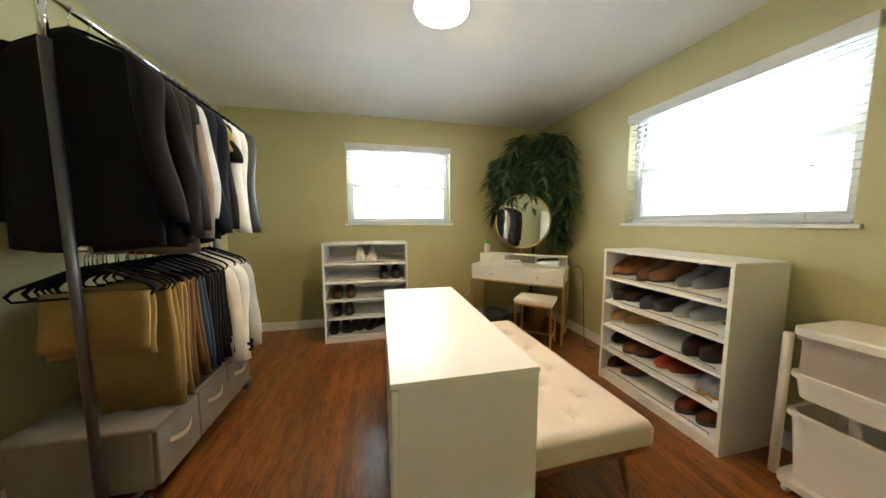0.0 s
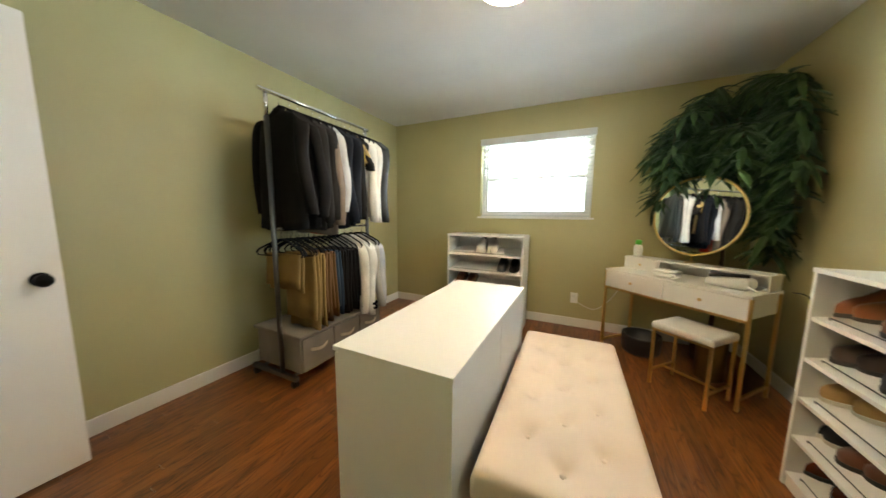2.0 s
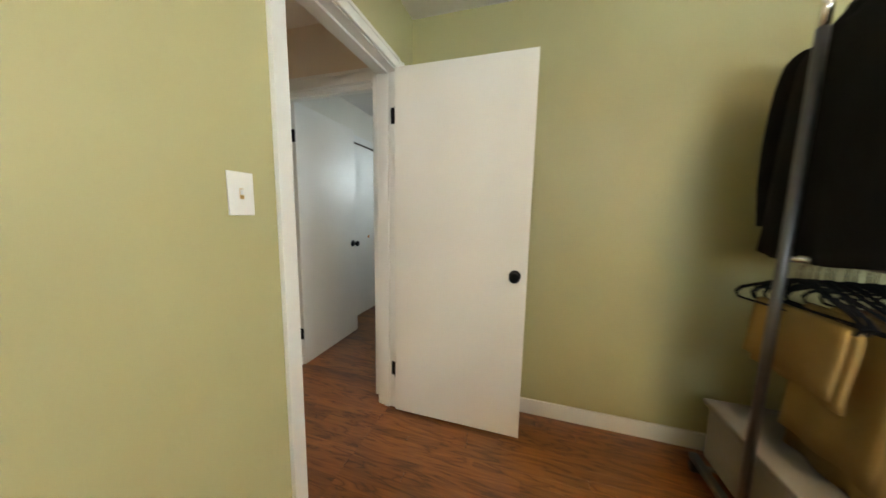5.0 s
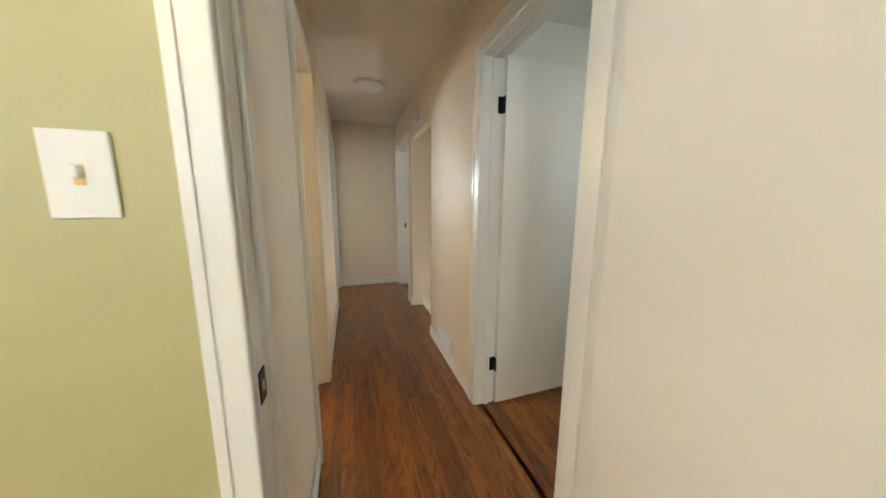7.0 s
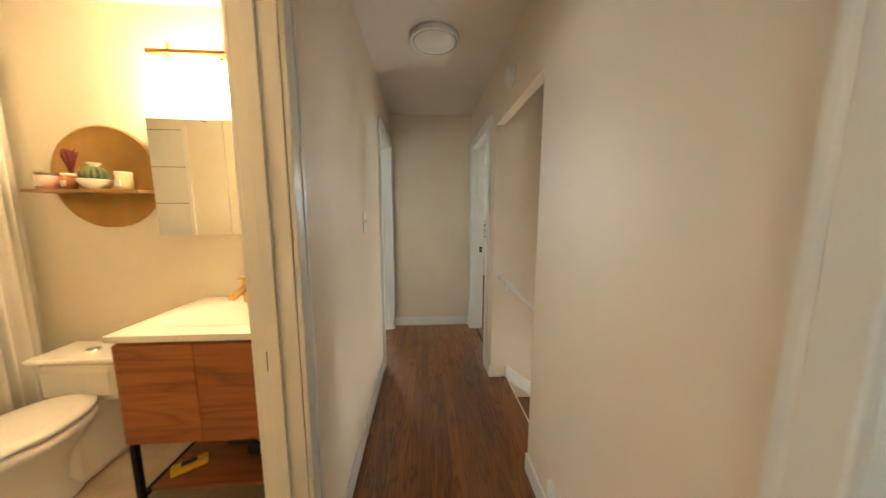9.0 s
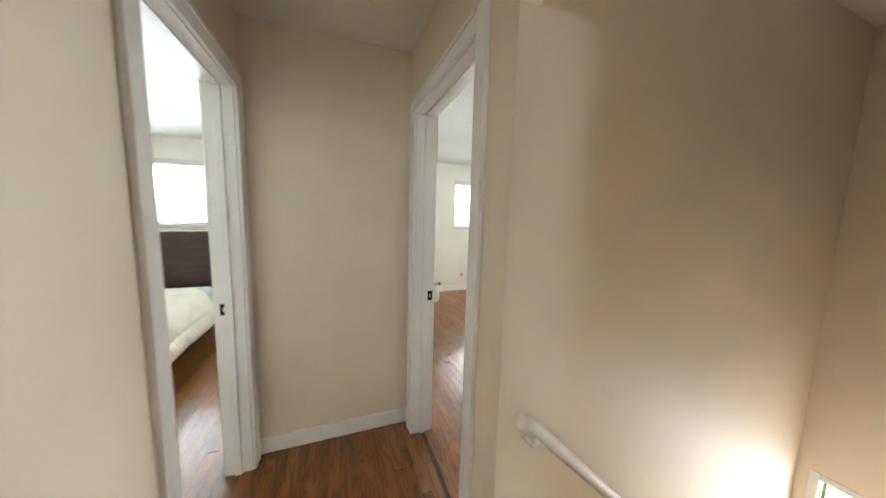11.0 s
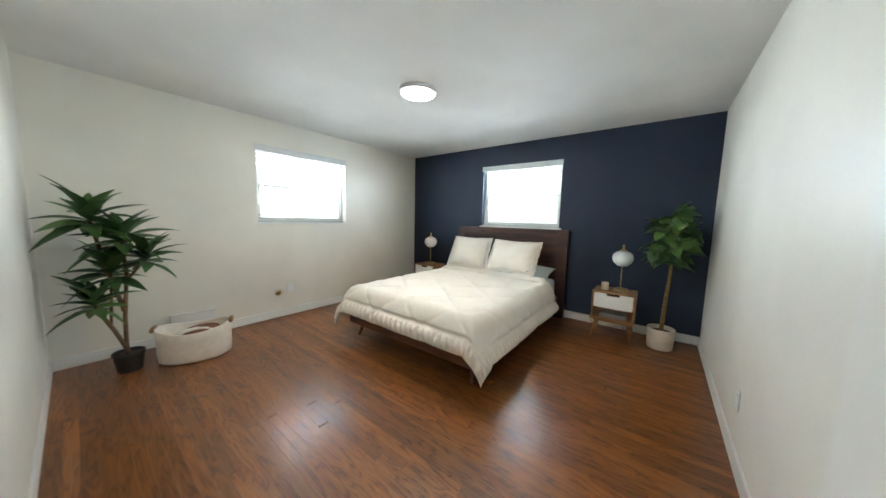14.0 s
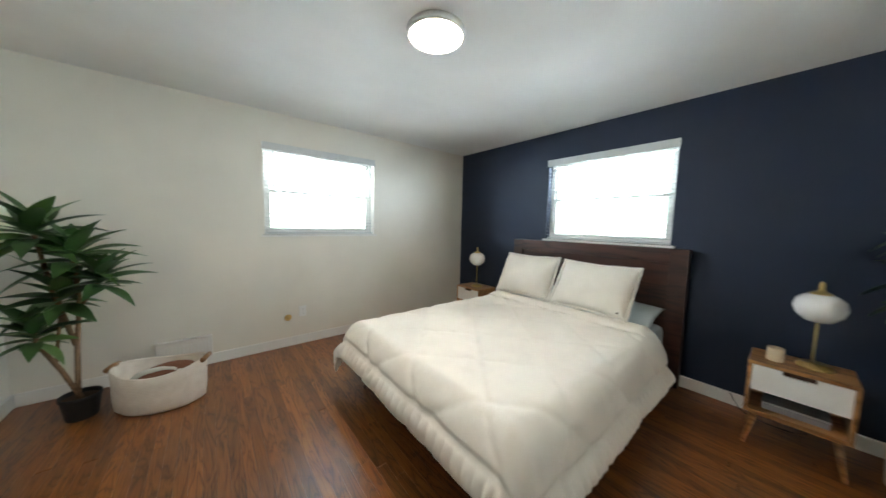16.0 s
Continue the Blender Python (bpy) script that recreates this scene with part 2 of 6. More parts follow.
G, W = "sage green painted wall", "warm white painted wall"
wall("wall_closet_west", GREEN, "x", 0, -0.06, 0.0, CY, label=G)
wall("wall_closet_north", GREEN, "y", CY, 0.16, -0.06, CX + 0.16, [(1.24, 2.46, WZ0, WZ1)], label=G)
wall("wall_closet_east", GREEN, "x", CX, 0.16, 0.0, CY, [(1.158, 2.408, WZ0, WZ1)], label=G)
wall("wall_closet_south", GREEN, "y", 0, -0.06, -0.06, CX + 0.16, [(*D1, 0, DH)], label=G)
wall("wall_hall_north", WHITE_WALL, "y", -0.06, -0.06, HX0, HX1, [(*D1, 0, DH)], label=W)
wall("wall_hall_west", WHITE_WALL, "x", HX0, -0.06, HY, -0.06, [(*D2, 0, DH), (*DSTAIR, -0.3, 2.0), (*DBED, 0, DH)], label=W)
wall("wall_hall_east", WHITE_WALL, "x", HX1, 0.06, HY, -0.06, [(*DBATH, 0, DH), (*DEND, 0, DH)], label=W)
wall("wall_hall_south", WHITE_WALL, "y", HY, -0.06, HX0 - 0.06, HX1 + 0.06, label=W)
wall("wall_bedroom_west", NAVY, "x", BX0, -0.16, BY0, BY1, [(-5.72, -4.515, WZ0, WZ1)], label="dark navy painted accent wall")
B = "off-white painted bedroom wall"
wall("wall_bedroom_south", BED_WALL, "y", BY0, -0.16, BX0 - 0.16, BX1 + 0.06, [(-2.72, -1.535, WZ0, WZ1)], label=B)
wall("wall_bedroom_north", BED_WALL, "y", BY1, 0.09, BX0 - 0.16, BX1, label=B)
wall("wall_bedroom_east", BED_WALL, "x", BX1, 0.06, BY0, BY1, [(*DBED, 0, DH)], label=B)
# rooms glimpsed through doors
ER = (1.155, 4.6, -7.21, -2.50)
wall("wall_spare_room_west", BED_WALL, "x", ER[0], -0.06, ER[2], ER[3], [(*DEND, 0, DH)], label=W)
wall("wall_spare_room_south", BED_WALL, "y", ER[2], -0.16, ER[0] - 0.06, ER[1], [(2.3, 3.5, WZ0, WZ1)], label=W)
wall("wall_spare_room_east", BED_WALL, "x", ER[1], 0.1, ER[2], ER[3], label=W)
wall("wall_spare_room_north", BED_WALL, "y", ER[3], 0.04, ER[0], ER[1], label=W)
BT = (1.155, 3.75, -2.40, -0.80)
wall("wall_bath_west", BATH_WALL, "x", BT[0], -0.06, BT[2], BT[3], [(*DBATH, 0, DH)], label="cream white bathroom wall")
wall("wall_bath_south", BATH_WALL, "y", BT[2], -0.05, BT[0] - 0.06, BT[1] + 0.06, label="cream white bathroom wall")
wall("wall_bath_east", BATH_WALL, "x", BT[1], 0.06, BT[2], BT[3], label="cream white bathroom wall")
wall("wall_bath_north", BATH_WALL, "y", BT[3], 0.04, BT[0] - 0.06, BT[1] + 0.06, label="cream white bathroom wall")
SR = (-2.7, 0.01, -1.195, 1.7)
wall("wall_side_room_east", BED_WALL, "x", SR[1], 0.06, SR[2], -0.06, [(*D2, 0, DH)], label=W)
wall("wall_side_room_south", BED_WALL, "y", SR[2], -0.06, SR[0], SR[1] + 0.06, label=W)
wall("wall_side_room_west", BED_WALL, "x", SR[0], -0.16, SR[2], SR[3], [(-0.5, 0.7, WZ0, WZ1)], label=W)
wall("wall_side_room_north", BED_WALL, "y", SR[3], 0.06, SR[0], -0.06, label=W)
wall("wall_side_room_inner", BED_WALL, "x", -0.06, -0.06, -0.06, SR[3], label=W)
ST = (-1.95, 0.07, -2.85, -2.0)
wall("wall_stair_south", WHITE_WALL, "y", ST[2], -0.04, ST[0], ST[1], z0=-1.45, label=W)
wall("wall_stair_north", WHITE_WALL, "y", ST[3], 0.06, ST[0], ST[1], z0=-1.45, label=W)
wall("wall_stair_west", WHITE_WALL, "x", ST[0], -0.06, ST[2], ST[3], [(-2.80, -2.12, -0.75, 0.06)], z0=-1.45, label=W)


def slab(name, material, x0, y0, x1, y1, z0, z1, category, label):
    ob = quick(name, material, None, x0, y0, z0, x1, y1, z1)
    return tagged(ob, label, category, kind="structure")


for nm, r in (("closet", (-0.06, -0.06, CX + 0.16, CY + 0.16)), ("bedroom", (BX0 - 0.16, BY0 - 0.16, BX1 + 0.06, BY1 + 0.04)),
              ("bath", (BT[0] - 0.06, BT[2] - 0.05, BT[1] + 0.06, BT[3] + 0.04)), ("side_room", (SR[0] - .06, SR[2] - .06, -0.06, SR[3] + .06)),
              ("side_strip", (-0.06, SR[2] - .06, HX0 - 0.06, -0.06)),
              ("spare_room", (ER[0] - 0.06, ER[2] - 0.16, ER[1] + .1, ER[3] + .04)), ("hall", (HX0 - 0.06, HY - 0.06, HX1 + 0.06, -0.06))):
    slab("ceiling_" + nm, CEIL_HALL if nm == "hall" else CEIL, *r[:2], *r[2:], H, H + 0.08, "ceiling", "off-white lightly textured ceiling")
slab("ceiling_stair", CEIL, ST[0], ST[2], ST[1], ST[3], H, H + 0.06, "ceiling", "off-white stairwell ceiling")

# subfloors with dark joints; the strips lie on them
FLOORS = {}
for nm, r in (("closet", (0, -0.06, CX, CY)), ("hall", (HX0 - 0.06, HY, HX1 + 0.06, -0.06)), ("bedroom", (BX0, BY0, HX0 - 0.06, BY1)),
              ("side_room", (SR[0], SR[2], HX0 - .06, SR[3])), ("spare_room", (HX1 + 0.06, ER[2], ER[1], ER[3]))):
    FLOORS[nm] = slab("floor_" + nm, GAP, *r, -0.12, -0.004, "floor", "dark stained oak strip floor")
slab("floor_bath", TILE_GREY, HX1 + 0.06, BT[2], BT[1], BT[3], -0.12, 0.0, "floor", "tan stone-look bathroom floor")


def planks(nm, x0, y0, x1, y1, along, width=0.057, mean=1.15):
    """Oak strips laid end to end; along: 0 for x, 1 for y."""
    rng = random.Random(nm)
    lengths = [round(mean * k, 3) for k in (0.55, 0.8, 1.0, 1.25, 1.5)]
    meshes = {}

    def strip(length):
        key = round(length, 2)
        if key not in meshes:
            bm = bmesh.new()
            box(bm, -width / 2 + 0.0002, 0.0003, -0.004, width / 2 - 0.0002, key - 0.0003, 0.0)
            for v in bm.verts:
                if v.co.z > -0.001:
                    v.co.x *= 0.994
            bmesh.ops.recalc_face_normals(bm, faces=bm.faces[:])
            me = bpy.data.meshes.new("plank")
            bm.to_mesh(me)
            bm.free()
            me.materials.append(OAK)
            meshes[key] = me
        return meshes[key], key

    a0, a1, b0, b1 = (y0, y1, x0, x1) if along == 1 else (x0, x1, y0, y1)
    rows = int((b1 - b0) / width)
    for i in range(rows + 1):
        b = b0 + (i + 0.5) * width
        if b + width / 2 > b1 + 0.03:
            continue
        a = a0
        first = rng.uniform(0.2, 1.0) * mean
        while a < a1 - 0.02:
            length = first if a == a0 else rng.choice(lengths)
            length = min(length, a1 - a)
            if a1 - a - length < 0.25:
                length = a1 - a
            me, key = strip(length)
            o = new("plank", me)
            o.parent = FLOORS[nm]
            o.matrix_basis = pose(b, a, 0) if along == 1 else pose(a, b, 0, 0, 0, -90)
            a += length


# ---- openings: frames, doors, windows ----
def door_frame(name, m, w, T=0.12, casing=0.062, stop=0.05, strike=None, sides=(1, 1), h=DH):
    """A frame in local x 0..w, y 0..T through the wall, casings on both faces."""
    fr = thing(name, "white painted door frame with flat casing", "door frame", m, kind="structure")
    j = 0.018
    quick("jamb", TRIM, fr, 0, 0, 0, j, T, h, bevel=0.002)
    quick("jamb", TRIM, fr, w - j, 0, 0, w, T, h, bevel=0.002)
    quick("head_jamb", TRIM, fr, j, 0, h - j, w - j, T, h)
    quick("door_stop", TRIM, fr, j, stop, 0, j + 0.011, stop + 0.035, h - j, bevel=0.002)
    quick("door_stop", TRIM, fr, w - j - 0.011, stop, 0, w - j, stop + 0.035, h - j, bevel=0.002)
    quick("door_stop", TRIM, fr, j + 0.011, stop, h - j - 0.011, w - j - 0.011, stop + 0.035, h - j, bevel=0.002)
    for on, y0, y1 in ((sides[0], -0.016, 0.0), (sides[1], T, T + 0.016)):
        if not on:
            continue
        for x0, x1, z0, z1 in ((-casing, 0.0145, 0, h + casing), (w - 0.0145, w + casing, 0, h + casing), (0.0145, w - 0.0145, h - 0.0145, h + casing)):
            bm = bmesh.new()
            box(bm, x0, y0, z0, x1, y1, z1, bevel=0.004)
            inset = 0.018
            yy = (y0 - 0.004, y0 + 0.002) if y0 < 0 else (y1 - 0.002, y1 + 0.004)
            if z0 < 0.1:
                outer = x0 < 0
                box(bm, x0 if outer else x1 - inset, yy[0], z0, x0 + inset if outer else x1, yy[1], z1, bevel=0.0015)
            else:
                box(bm, x0, yy[0], z1 - inset, x1, yy[1], z1, bevel=0.0015)
            part("casing", bm, TRIM, fr)
    if strike:
        side, z, yy = strike
        x0, x1 = (j, j + 0.003) if side < 0 else (w - j - 0.003, w - j)
        sp = quick("strike_plate", BLACK_METAL, fr, x0, yy, z - 0.03, x1, yy + 0.032, z + 0.03, bevel=0.001, label="black metal strike plate")
        quick("latch_hole", GOLD, sp, x0 - 0.001, yy + 0.010, z - 0.010, x1 + 0.001, yy + 0.020, z + 0.010)
    return fr


def knob(parent, x, y, z, sign):
    """A round black knob with rose, standing out along sign * y."""
    bm = bmesh.new()
    lathe(bm, [(0, 0), (0.031, 0), (0.031, 0.006), (0.026, 0.010), (0.012, 0.012), (0.011, 0.035), (0.020, 0.040), (0.0275, 0.050), (0.028, 0.058), (0.022, 0.066), (0, 0.068)], 20)
    bmesh.ops.transform(bm, matrix=pose(x, y, z, -90 if sign > 0 else 90), verts=bm.verts[:])
    return part("door_knob", bm, BLACK_METAL, parent, "round matt black door knob")


def door_leaf(name, m, w, label, h=2.03, hinges=(1.80, 0.27), knob_z=0.935, flip=False):
    """A flat slab door: hinge at local x = 0, width along +x, thickness along -y."""
    d = thing(name, label, "door", m, kind="structure")
    t0, t1 = (-0.035, 0.0) if not flip else (0.0, 0.035)
    quick("door_panel", DOOR_WHITE, d, 0.003, t0, 0.012, w - 0.003, t1, 0.012 + h, bevel=0.002)
    knob(d, w - 0.065, t1, knob_z, 1)
    knob(d, w - 0.065, t0, knob_z, -1)
    quick("latch_plate", GOLD, d, w - 0.0035, t0 + 0.007, knob_z - 0.028, w - 0.0015, t1 - 0.007, knob_z + 0.028)
    for z in hinges:
        bm = bmesh.new()
        tube(bm, [(0, 0.004 if not flip else 0.031, z - 0.045), (0, 0.004 if not flip else 0.031, z + 0.045)], 0.006, 10)
        box(bm, -0.002, t0 + 0.004, z - 0.044, 0.0028, t1 - 0.002, z + 0.044)
        if flip:
            box(bm, -0.036, 0.0045, z - 0.044, -0.002, 0.007, z + 0.044)
        else:
            box(bm, -0.036, -0.007, z - 0.044, -0.002, -0.0045, z + 0.044)
        part("hinge", bm, BLACK_METAL, d, "black butt hinge")
    return d


door_frame("door_frame_1", pose(D1[0] - 0.014, 0, 0) @ Matrix.Diagonal((1, -1, 1, 1)), D1[1] - D1[0] + 0.028, strike=(1, 0.938, 0.004), casing=0.046)
door_leaf("door_1", pose(0.22, 0.0, 0, 0, 0, 90), 0.762, "flat white slab door standing open beside the wall")
door_frame("door_frame_2", pose(HX0, D2[0] - 0.014, 0, 0, 0, 90), D2[1] - D2[0] + 0.028)
door_leaf("door_2", pose(0.01, D2[0], 0, 0, 0, 181), 0.76, "flat white slab door standing open into a side room")
door_frame("door_frame_3", pose(HX1, DBATH[1] + 0.014, 0, 0, 0, -90), DBATH[1] - DBATH[0] + 0.028, strike=(1, 0.93, 0.06), casing=0.05)
door_frame("door_frame_4", pose(HX0, DBED[0] - 0.014, 0, 0, 0, 90), DBED[1] - DBED[0] + 0.028, strike=(-1, 0.938, 0.087))
door_frame("door_frame_5", pose(HX1, DEND[1] + 0.014, 0, 0, 0, -90), DEND[1] - DEND[0] + 0.028, strike=(1, 0.938, 0.075))
door_leaf("door_3", pose(0.008, -3.08, 0, 0, 0, 186.6), 0.785, "flat white slab bedroom door standing wide open", flip=True)

GLASS = Mat("window_glass", (1, 1, 1), 0.0)
GLASS.b.inputs["Transmission Weight"].default_value = 1.0
GLASS.b.inputs["IOR"].default_value = 1.05
GLASS = GLASS.m


def window(name, m, w, light=True, watts=WINDOW_WATTS):
    """A double-hung window with blinds: local x along the wall, y outwards, z up, origin at the opening's lower middle."""
    h = WZ1 - WZ0
    win = thing(name, "white double-hung window in a plaster opening", "window", m, kind="structure")
    d0, d1 = 0.085, 0.145
    for x0, z0, x1, z1 in ((-w / 2, 0, -w / 2 + 0.035, h), (w / 2 - 0.035, 0, w / 2, h), (-w / 2 + 0.035, 0, w / 2 - 0.035, 0.035), (-w / 2 + 0.035, h - 0.035, w / 2 - 0.035, h)):
        quick("window_frame", TRIM, win, x0, d0, z0, x1, d1 + 0.02, z1, bevel=0.002)
    for k, (z0, z1, yy) in enumerate(((0.035, h / 2 + 0.016, d0 + 0.008), (h / 2 - 0.016, h - 0.035, d0 + 0.028))):
        a, b, s = -w / 2 + 0.035, w / 2 - 0.035, 0.03
        sash = new("sash")
        sash.parent = win
        for q in ((a, yy, z0, a + s, yy + 0.026, z1), (b - s, yy, z0, b, yy + 0.026, z1), (a + s, yy, z0, b - s, yy + 0.026, z0 + s), (a + s, yy, z1 - s, b - s, yy + 0.026, z1)):
            quick("sash_bar", TRIM, sash, *q, bevel=0.002)
        g = quick("pane", GLASS, sash, a + s, yy + 0.011, z0 + s, b - s, yy + 0.015, z1 - s)
        g.visible_shadow = False
    quick("window_sill", TRIM, win, -w / 2 - 0.03, -0.022, -0.022, w / 2 + 0.03, d0 + 0.004, 0.0, bevel=0.004)
    blind = thing("window_blind", "white horizontal slat blind, lowered with open slats", "blind", m, "window blinds")
    quick("valance", SLAT, blind, -w / 2 - 0.008, -0.016, h - 0.062, w / 2 + 0.008, 0.006, h + 0.012, bevel=0.003)
    quick("headrail", SLAT, blind, -w / 2 + 0.006, 0.008, h - 0.05, w / 2 - 0.006, 0.058, h - 0.004)
    n = 20
    step = (h - 0.085) / n
    bm = bmesh.new()
    box(bm, -w / 2 + 0.01, -0.0245, -0.0013, w / 2 - 0.01, 0.0245, 0.0013)
    s0 = None
    for i in range(n):
        mm = pose(0, 0.034, 0.03 + step * (i + 0.5), 3)
        if s0 is None:
            s0 = part("slat", bm, SLAT, blind)
            s0.matrix_basis = mm
        else:
            child_copy(s0, "slat", blind, mm)
    quick("bottom_rail", SLAT, blind, -w / 2 + 0.01, 0.012, 0.006, w / 2 - 0.01, 0.058, 0.022, bevel=0.003)
    for x in (-w / 2 + 0.16, w / 2 - 0.16):
        rod("ladder_cord", SLAT, blind, [(x, 0.010, 0.02), (x, 0.010, h - 0.05)], 0.0012, 5)
    rod("tilt_wand", SLAT, blind, [(-w / 2 + 0.09, -0.004, h - 0.06), (-w / 2 + 0.085, -0.006, h - 0.62)], 0.004, 6)
    if light:
        la = bpy.data.lights.new("window_daylight", "AREA")
        la.shape, la.size, la.size_y, la.energy, la.color = "RECTANGLE", w - 0.26, h * 0.56, watts, (0.74, 0.90, 1.0)
        lo = new("window_daylight", la)
        lo.matrix_world = m @ pose(0, d1 + 0.06, h * 0.64, -91)
    return win


window("window_1", pose(1.85, CY, WZ0), 1.22, True, 30.0)
window("window_2", pose(CX, 1.783, WZ0, 0, 0, -90), 1.25, True, 21.0)
window("window_3", pose(-2.1275, BY0, WZ0, 0, 0, 180), 1.185, True, 36.0)
window("window_4", pose(BX0, -5.1175, WZ0, 0, 0, 90), 1.205)
window("window_6", pose(SR[0], 0.1, WZ0, 0, 0, 90), 1.2, True, 17.0)
window("window_5", pose(2.9, ER[2], WZ0, 0, 0, 180), 1.2, True, 200.0)

# outdoors: lawn, and flat glowing panels for a bright leafy distance beyond the windows
far = Mat("glowing_distance", (0.8, 0.9, 0.8), 1.0)
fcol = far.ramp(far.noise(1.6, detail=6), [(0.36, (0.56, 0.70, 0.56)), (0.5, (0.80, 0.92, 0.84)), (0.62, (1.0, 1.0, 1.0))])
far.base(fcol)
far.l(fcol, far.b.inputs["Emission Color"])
# the panels emit their own leaf colour in place of sunlight on trees
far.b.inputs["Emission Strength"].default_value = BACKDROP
LAWN = plain("lawn", (0.06, 0.10, 0.03), 0.95, 0, 0.4, 2.0, 0.3, 60)
bm = bmesh.new()
box(bm, -60, -60, -2.92, 60, 60, -2.9)
tagged(part("ground", bm, LAWN), "green lawn round the house", "ground", kind="structure")
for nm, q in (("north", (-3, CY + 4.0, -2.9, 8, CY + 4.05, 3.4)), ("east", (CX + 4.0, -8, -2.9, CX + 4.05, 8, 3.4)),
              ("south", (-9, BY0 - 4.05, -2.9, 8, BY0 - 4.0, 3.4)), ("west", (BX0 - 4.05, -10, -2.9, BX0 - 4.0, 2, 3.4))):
    tagged(quick("backdrop_" + nm, far.m, None, *q), "glowing backdrop panel coloured like bright distant trees", "backdrop", kind="structure")


def base_run(axis, at, out, a0, a1, h=0.098, t=0.014):
    """Baseboard along a wall face, out: +1 or -1 into the room."""
    bm = bmesh.new()
    lo, hi = sorted((at, at + out * t))
    if axis == "x":
        box(bm, lo, a0, 0, hi, a1, h, bevel=0.004)
    else:
        box(bm, a0, lo, 0, a1, hi, h, bevel=0.004)
    tagged(part("baseboard", bm, TRIM), "white painted baseboard", "baseboard", kind="structure")


C = 0.062 + 0.012
for q in (("x", 0, 1, 0.0, CY), ("y", CY, -1, 0.014, CX - 0.014), ("x", CX, -1, 0, CY), ("y", 0, 1, D1[1] + C, CX - 0.014),
          ("y", 0, 1, 0.014, D1[0] - C),
          ("x", HX0, 1, DSTAIR[1], D2[0] - C), ("x", HX0, 1, DBED[1] + C, DSTAIR[0]), ("x", HX0, 1, HY, DBED[0] - C),
          ("x", HX1, -1, DBATH[1] + C, -0.12), ("x", HX1, -1, DEND[1] + C, DBATH[0] - C), ("x", HX1, -1, HY, DEND[0] - C),
          ("y", HY, 1, HX0 + 0.014, HX1 - 0.014), 
          ("x", BX0, 1, BY0, BY1), ("y", BY0, 1, BX0 + 0.014, BX1 - 0.014), ("y", BY1, -1, BX0 + 0.014, BX1 - 0.014),
          ("x", BX1, -1, BY0, DBED[0] - C), ("x", BX1, -1, DBED[1] + C, BY1 - 0.014),
          ("y", SR[2], 1, SR[0], SR[1]), ("x", SR[0], 1, SR[2], SR[3]), ("y", ER[2], 1, ER[0], ER[1]), ("x", ER[1], -1, ER[2], ER[3])):
    base_run(*q)


def ceiling_lamp(name, x, y, r, dome, strength, color, label, on=True):
    la = thing(name, label, "ceiling lamp", pose(x, y, H))
    turned("lamp_rim", WHITE_PLASTIC, la, [(0, 0), (r, 0), (r, -0.03), (r - 0.014, -0.034), (r - 0.016, -0.02), (0, -0.02)], seg=40)
    mat = glow("lit_diffuser", color, strength) if on else plain("unlit_diffuser", (0.8, 0.78, 0.74), 0.4)
    turned("diffuser", mat, la, [(r - 0.017, -0.026)] + [((r - 0.017) * math.cos(a * math.pi / 16), -0.028 - dome * math.sin(a * math.pi / 16)) for a in range(1, 8)] + [(0, -0.028 - dome)], seg=40)
    return la


ceiling_lamp("ceiling_lamp", 1.96, 1.94, 0.165, 0.034, LAMP_CLOSET, (1.0, 0.75, 0.45), "round lit flush ceiling lamp with glowing diffuser")
ceiling_lamp("ceiling_lamp", -2.14, -5.21, 0.165, 0.02, LAMP_BED, (1.0, 0.88, 0.72), "round lit flush ceiling lamp with glowing diffuser")
ceiling_lamp("ceiling_lamp", 0.60, -2.58, 0.15, 0.02, 0, (1, 1, 1), "round unlit flush ceiling lamp", on=False)


# ================= closet room =================
GREY_TUBE = metal("grey_tube", (0.17, 0.17, 0.18), 0.35)
GREY_FABRIC = cloth("grey_linen", (0.235, 0.21, 0.185))
HANDLE_STRAP = plain("strap_beige", (0.55, 0.47, 0.36), 0.7)
RUBBER = plain("black_rubber", (0.02, 0.02, 0.02), 0.6)
VELVET = cloth("black_velvet", (0.008, 0.008, 0.009))

RX, RY0, RY1 = 0.48, 1.61, 2.56
rack = thing("garment_rack", "grey steel double-rail garment rack on casters, full of clothes", "clothes rack", pose(RX, 0, 0))
for y in (RY0, RY1):
    rod("upright", GREY_TUBE, rack, [(0, y, 0.06), (0, y, 1.86)], 0.0165, 14)
    rod("upright_tip", CHROME, rack, [(0, y, 1.86), (0, y, 2.015)], 0.0135, 14)
    ft = quick("foot_bar", GREY_TUBE, rack, -0.33, y - 0.018, 0.052, 0.16, y + 0.018, 0.085, bevel=0.006)
    for x in (-0.30, 0.13):
        bm = bmesh.new()
        for s in (-0.011, 0.011):
            lathe(bm, [(0, -0.007), (0.024, -0.007), (0.026, 0), (0.024, 0.007), (0, 0.007)], 18)
            bmesh.ops.transform(bm, matrix=pose(x, y + s, 0.026) @ pose(0, 0, 0, 90), verts=[v for v in bm.verts if abs(v.co.x) < 0.03 and abs(v.co.y) < 0.03 and abs(v.co.z) < 0.03])
        tube(bm, [(x, y, 0.03), (x, y, 0.056)], 0.006, 8)
        part("caster", bm, RUBBER, ft, "black twin-wheel caster")
rod("top_rail", CHROME, rack, [(0, RY0 - 0.05, 2.02), (0, RY1 + 0.04, 2.02)], 0.0135, 14)
rod("lower_rail", CHROME, rack, [(0, RY0, 1.12), (0, RY1, 1.12)], 0.010, 12)
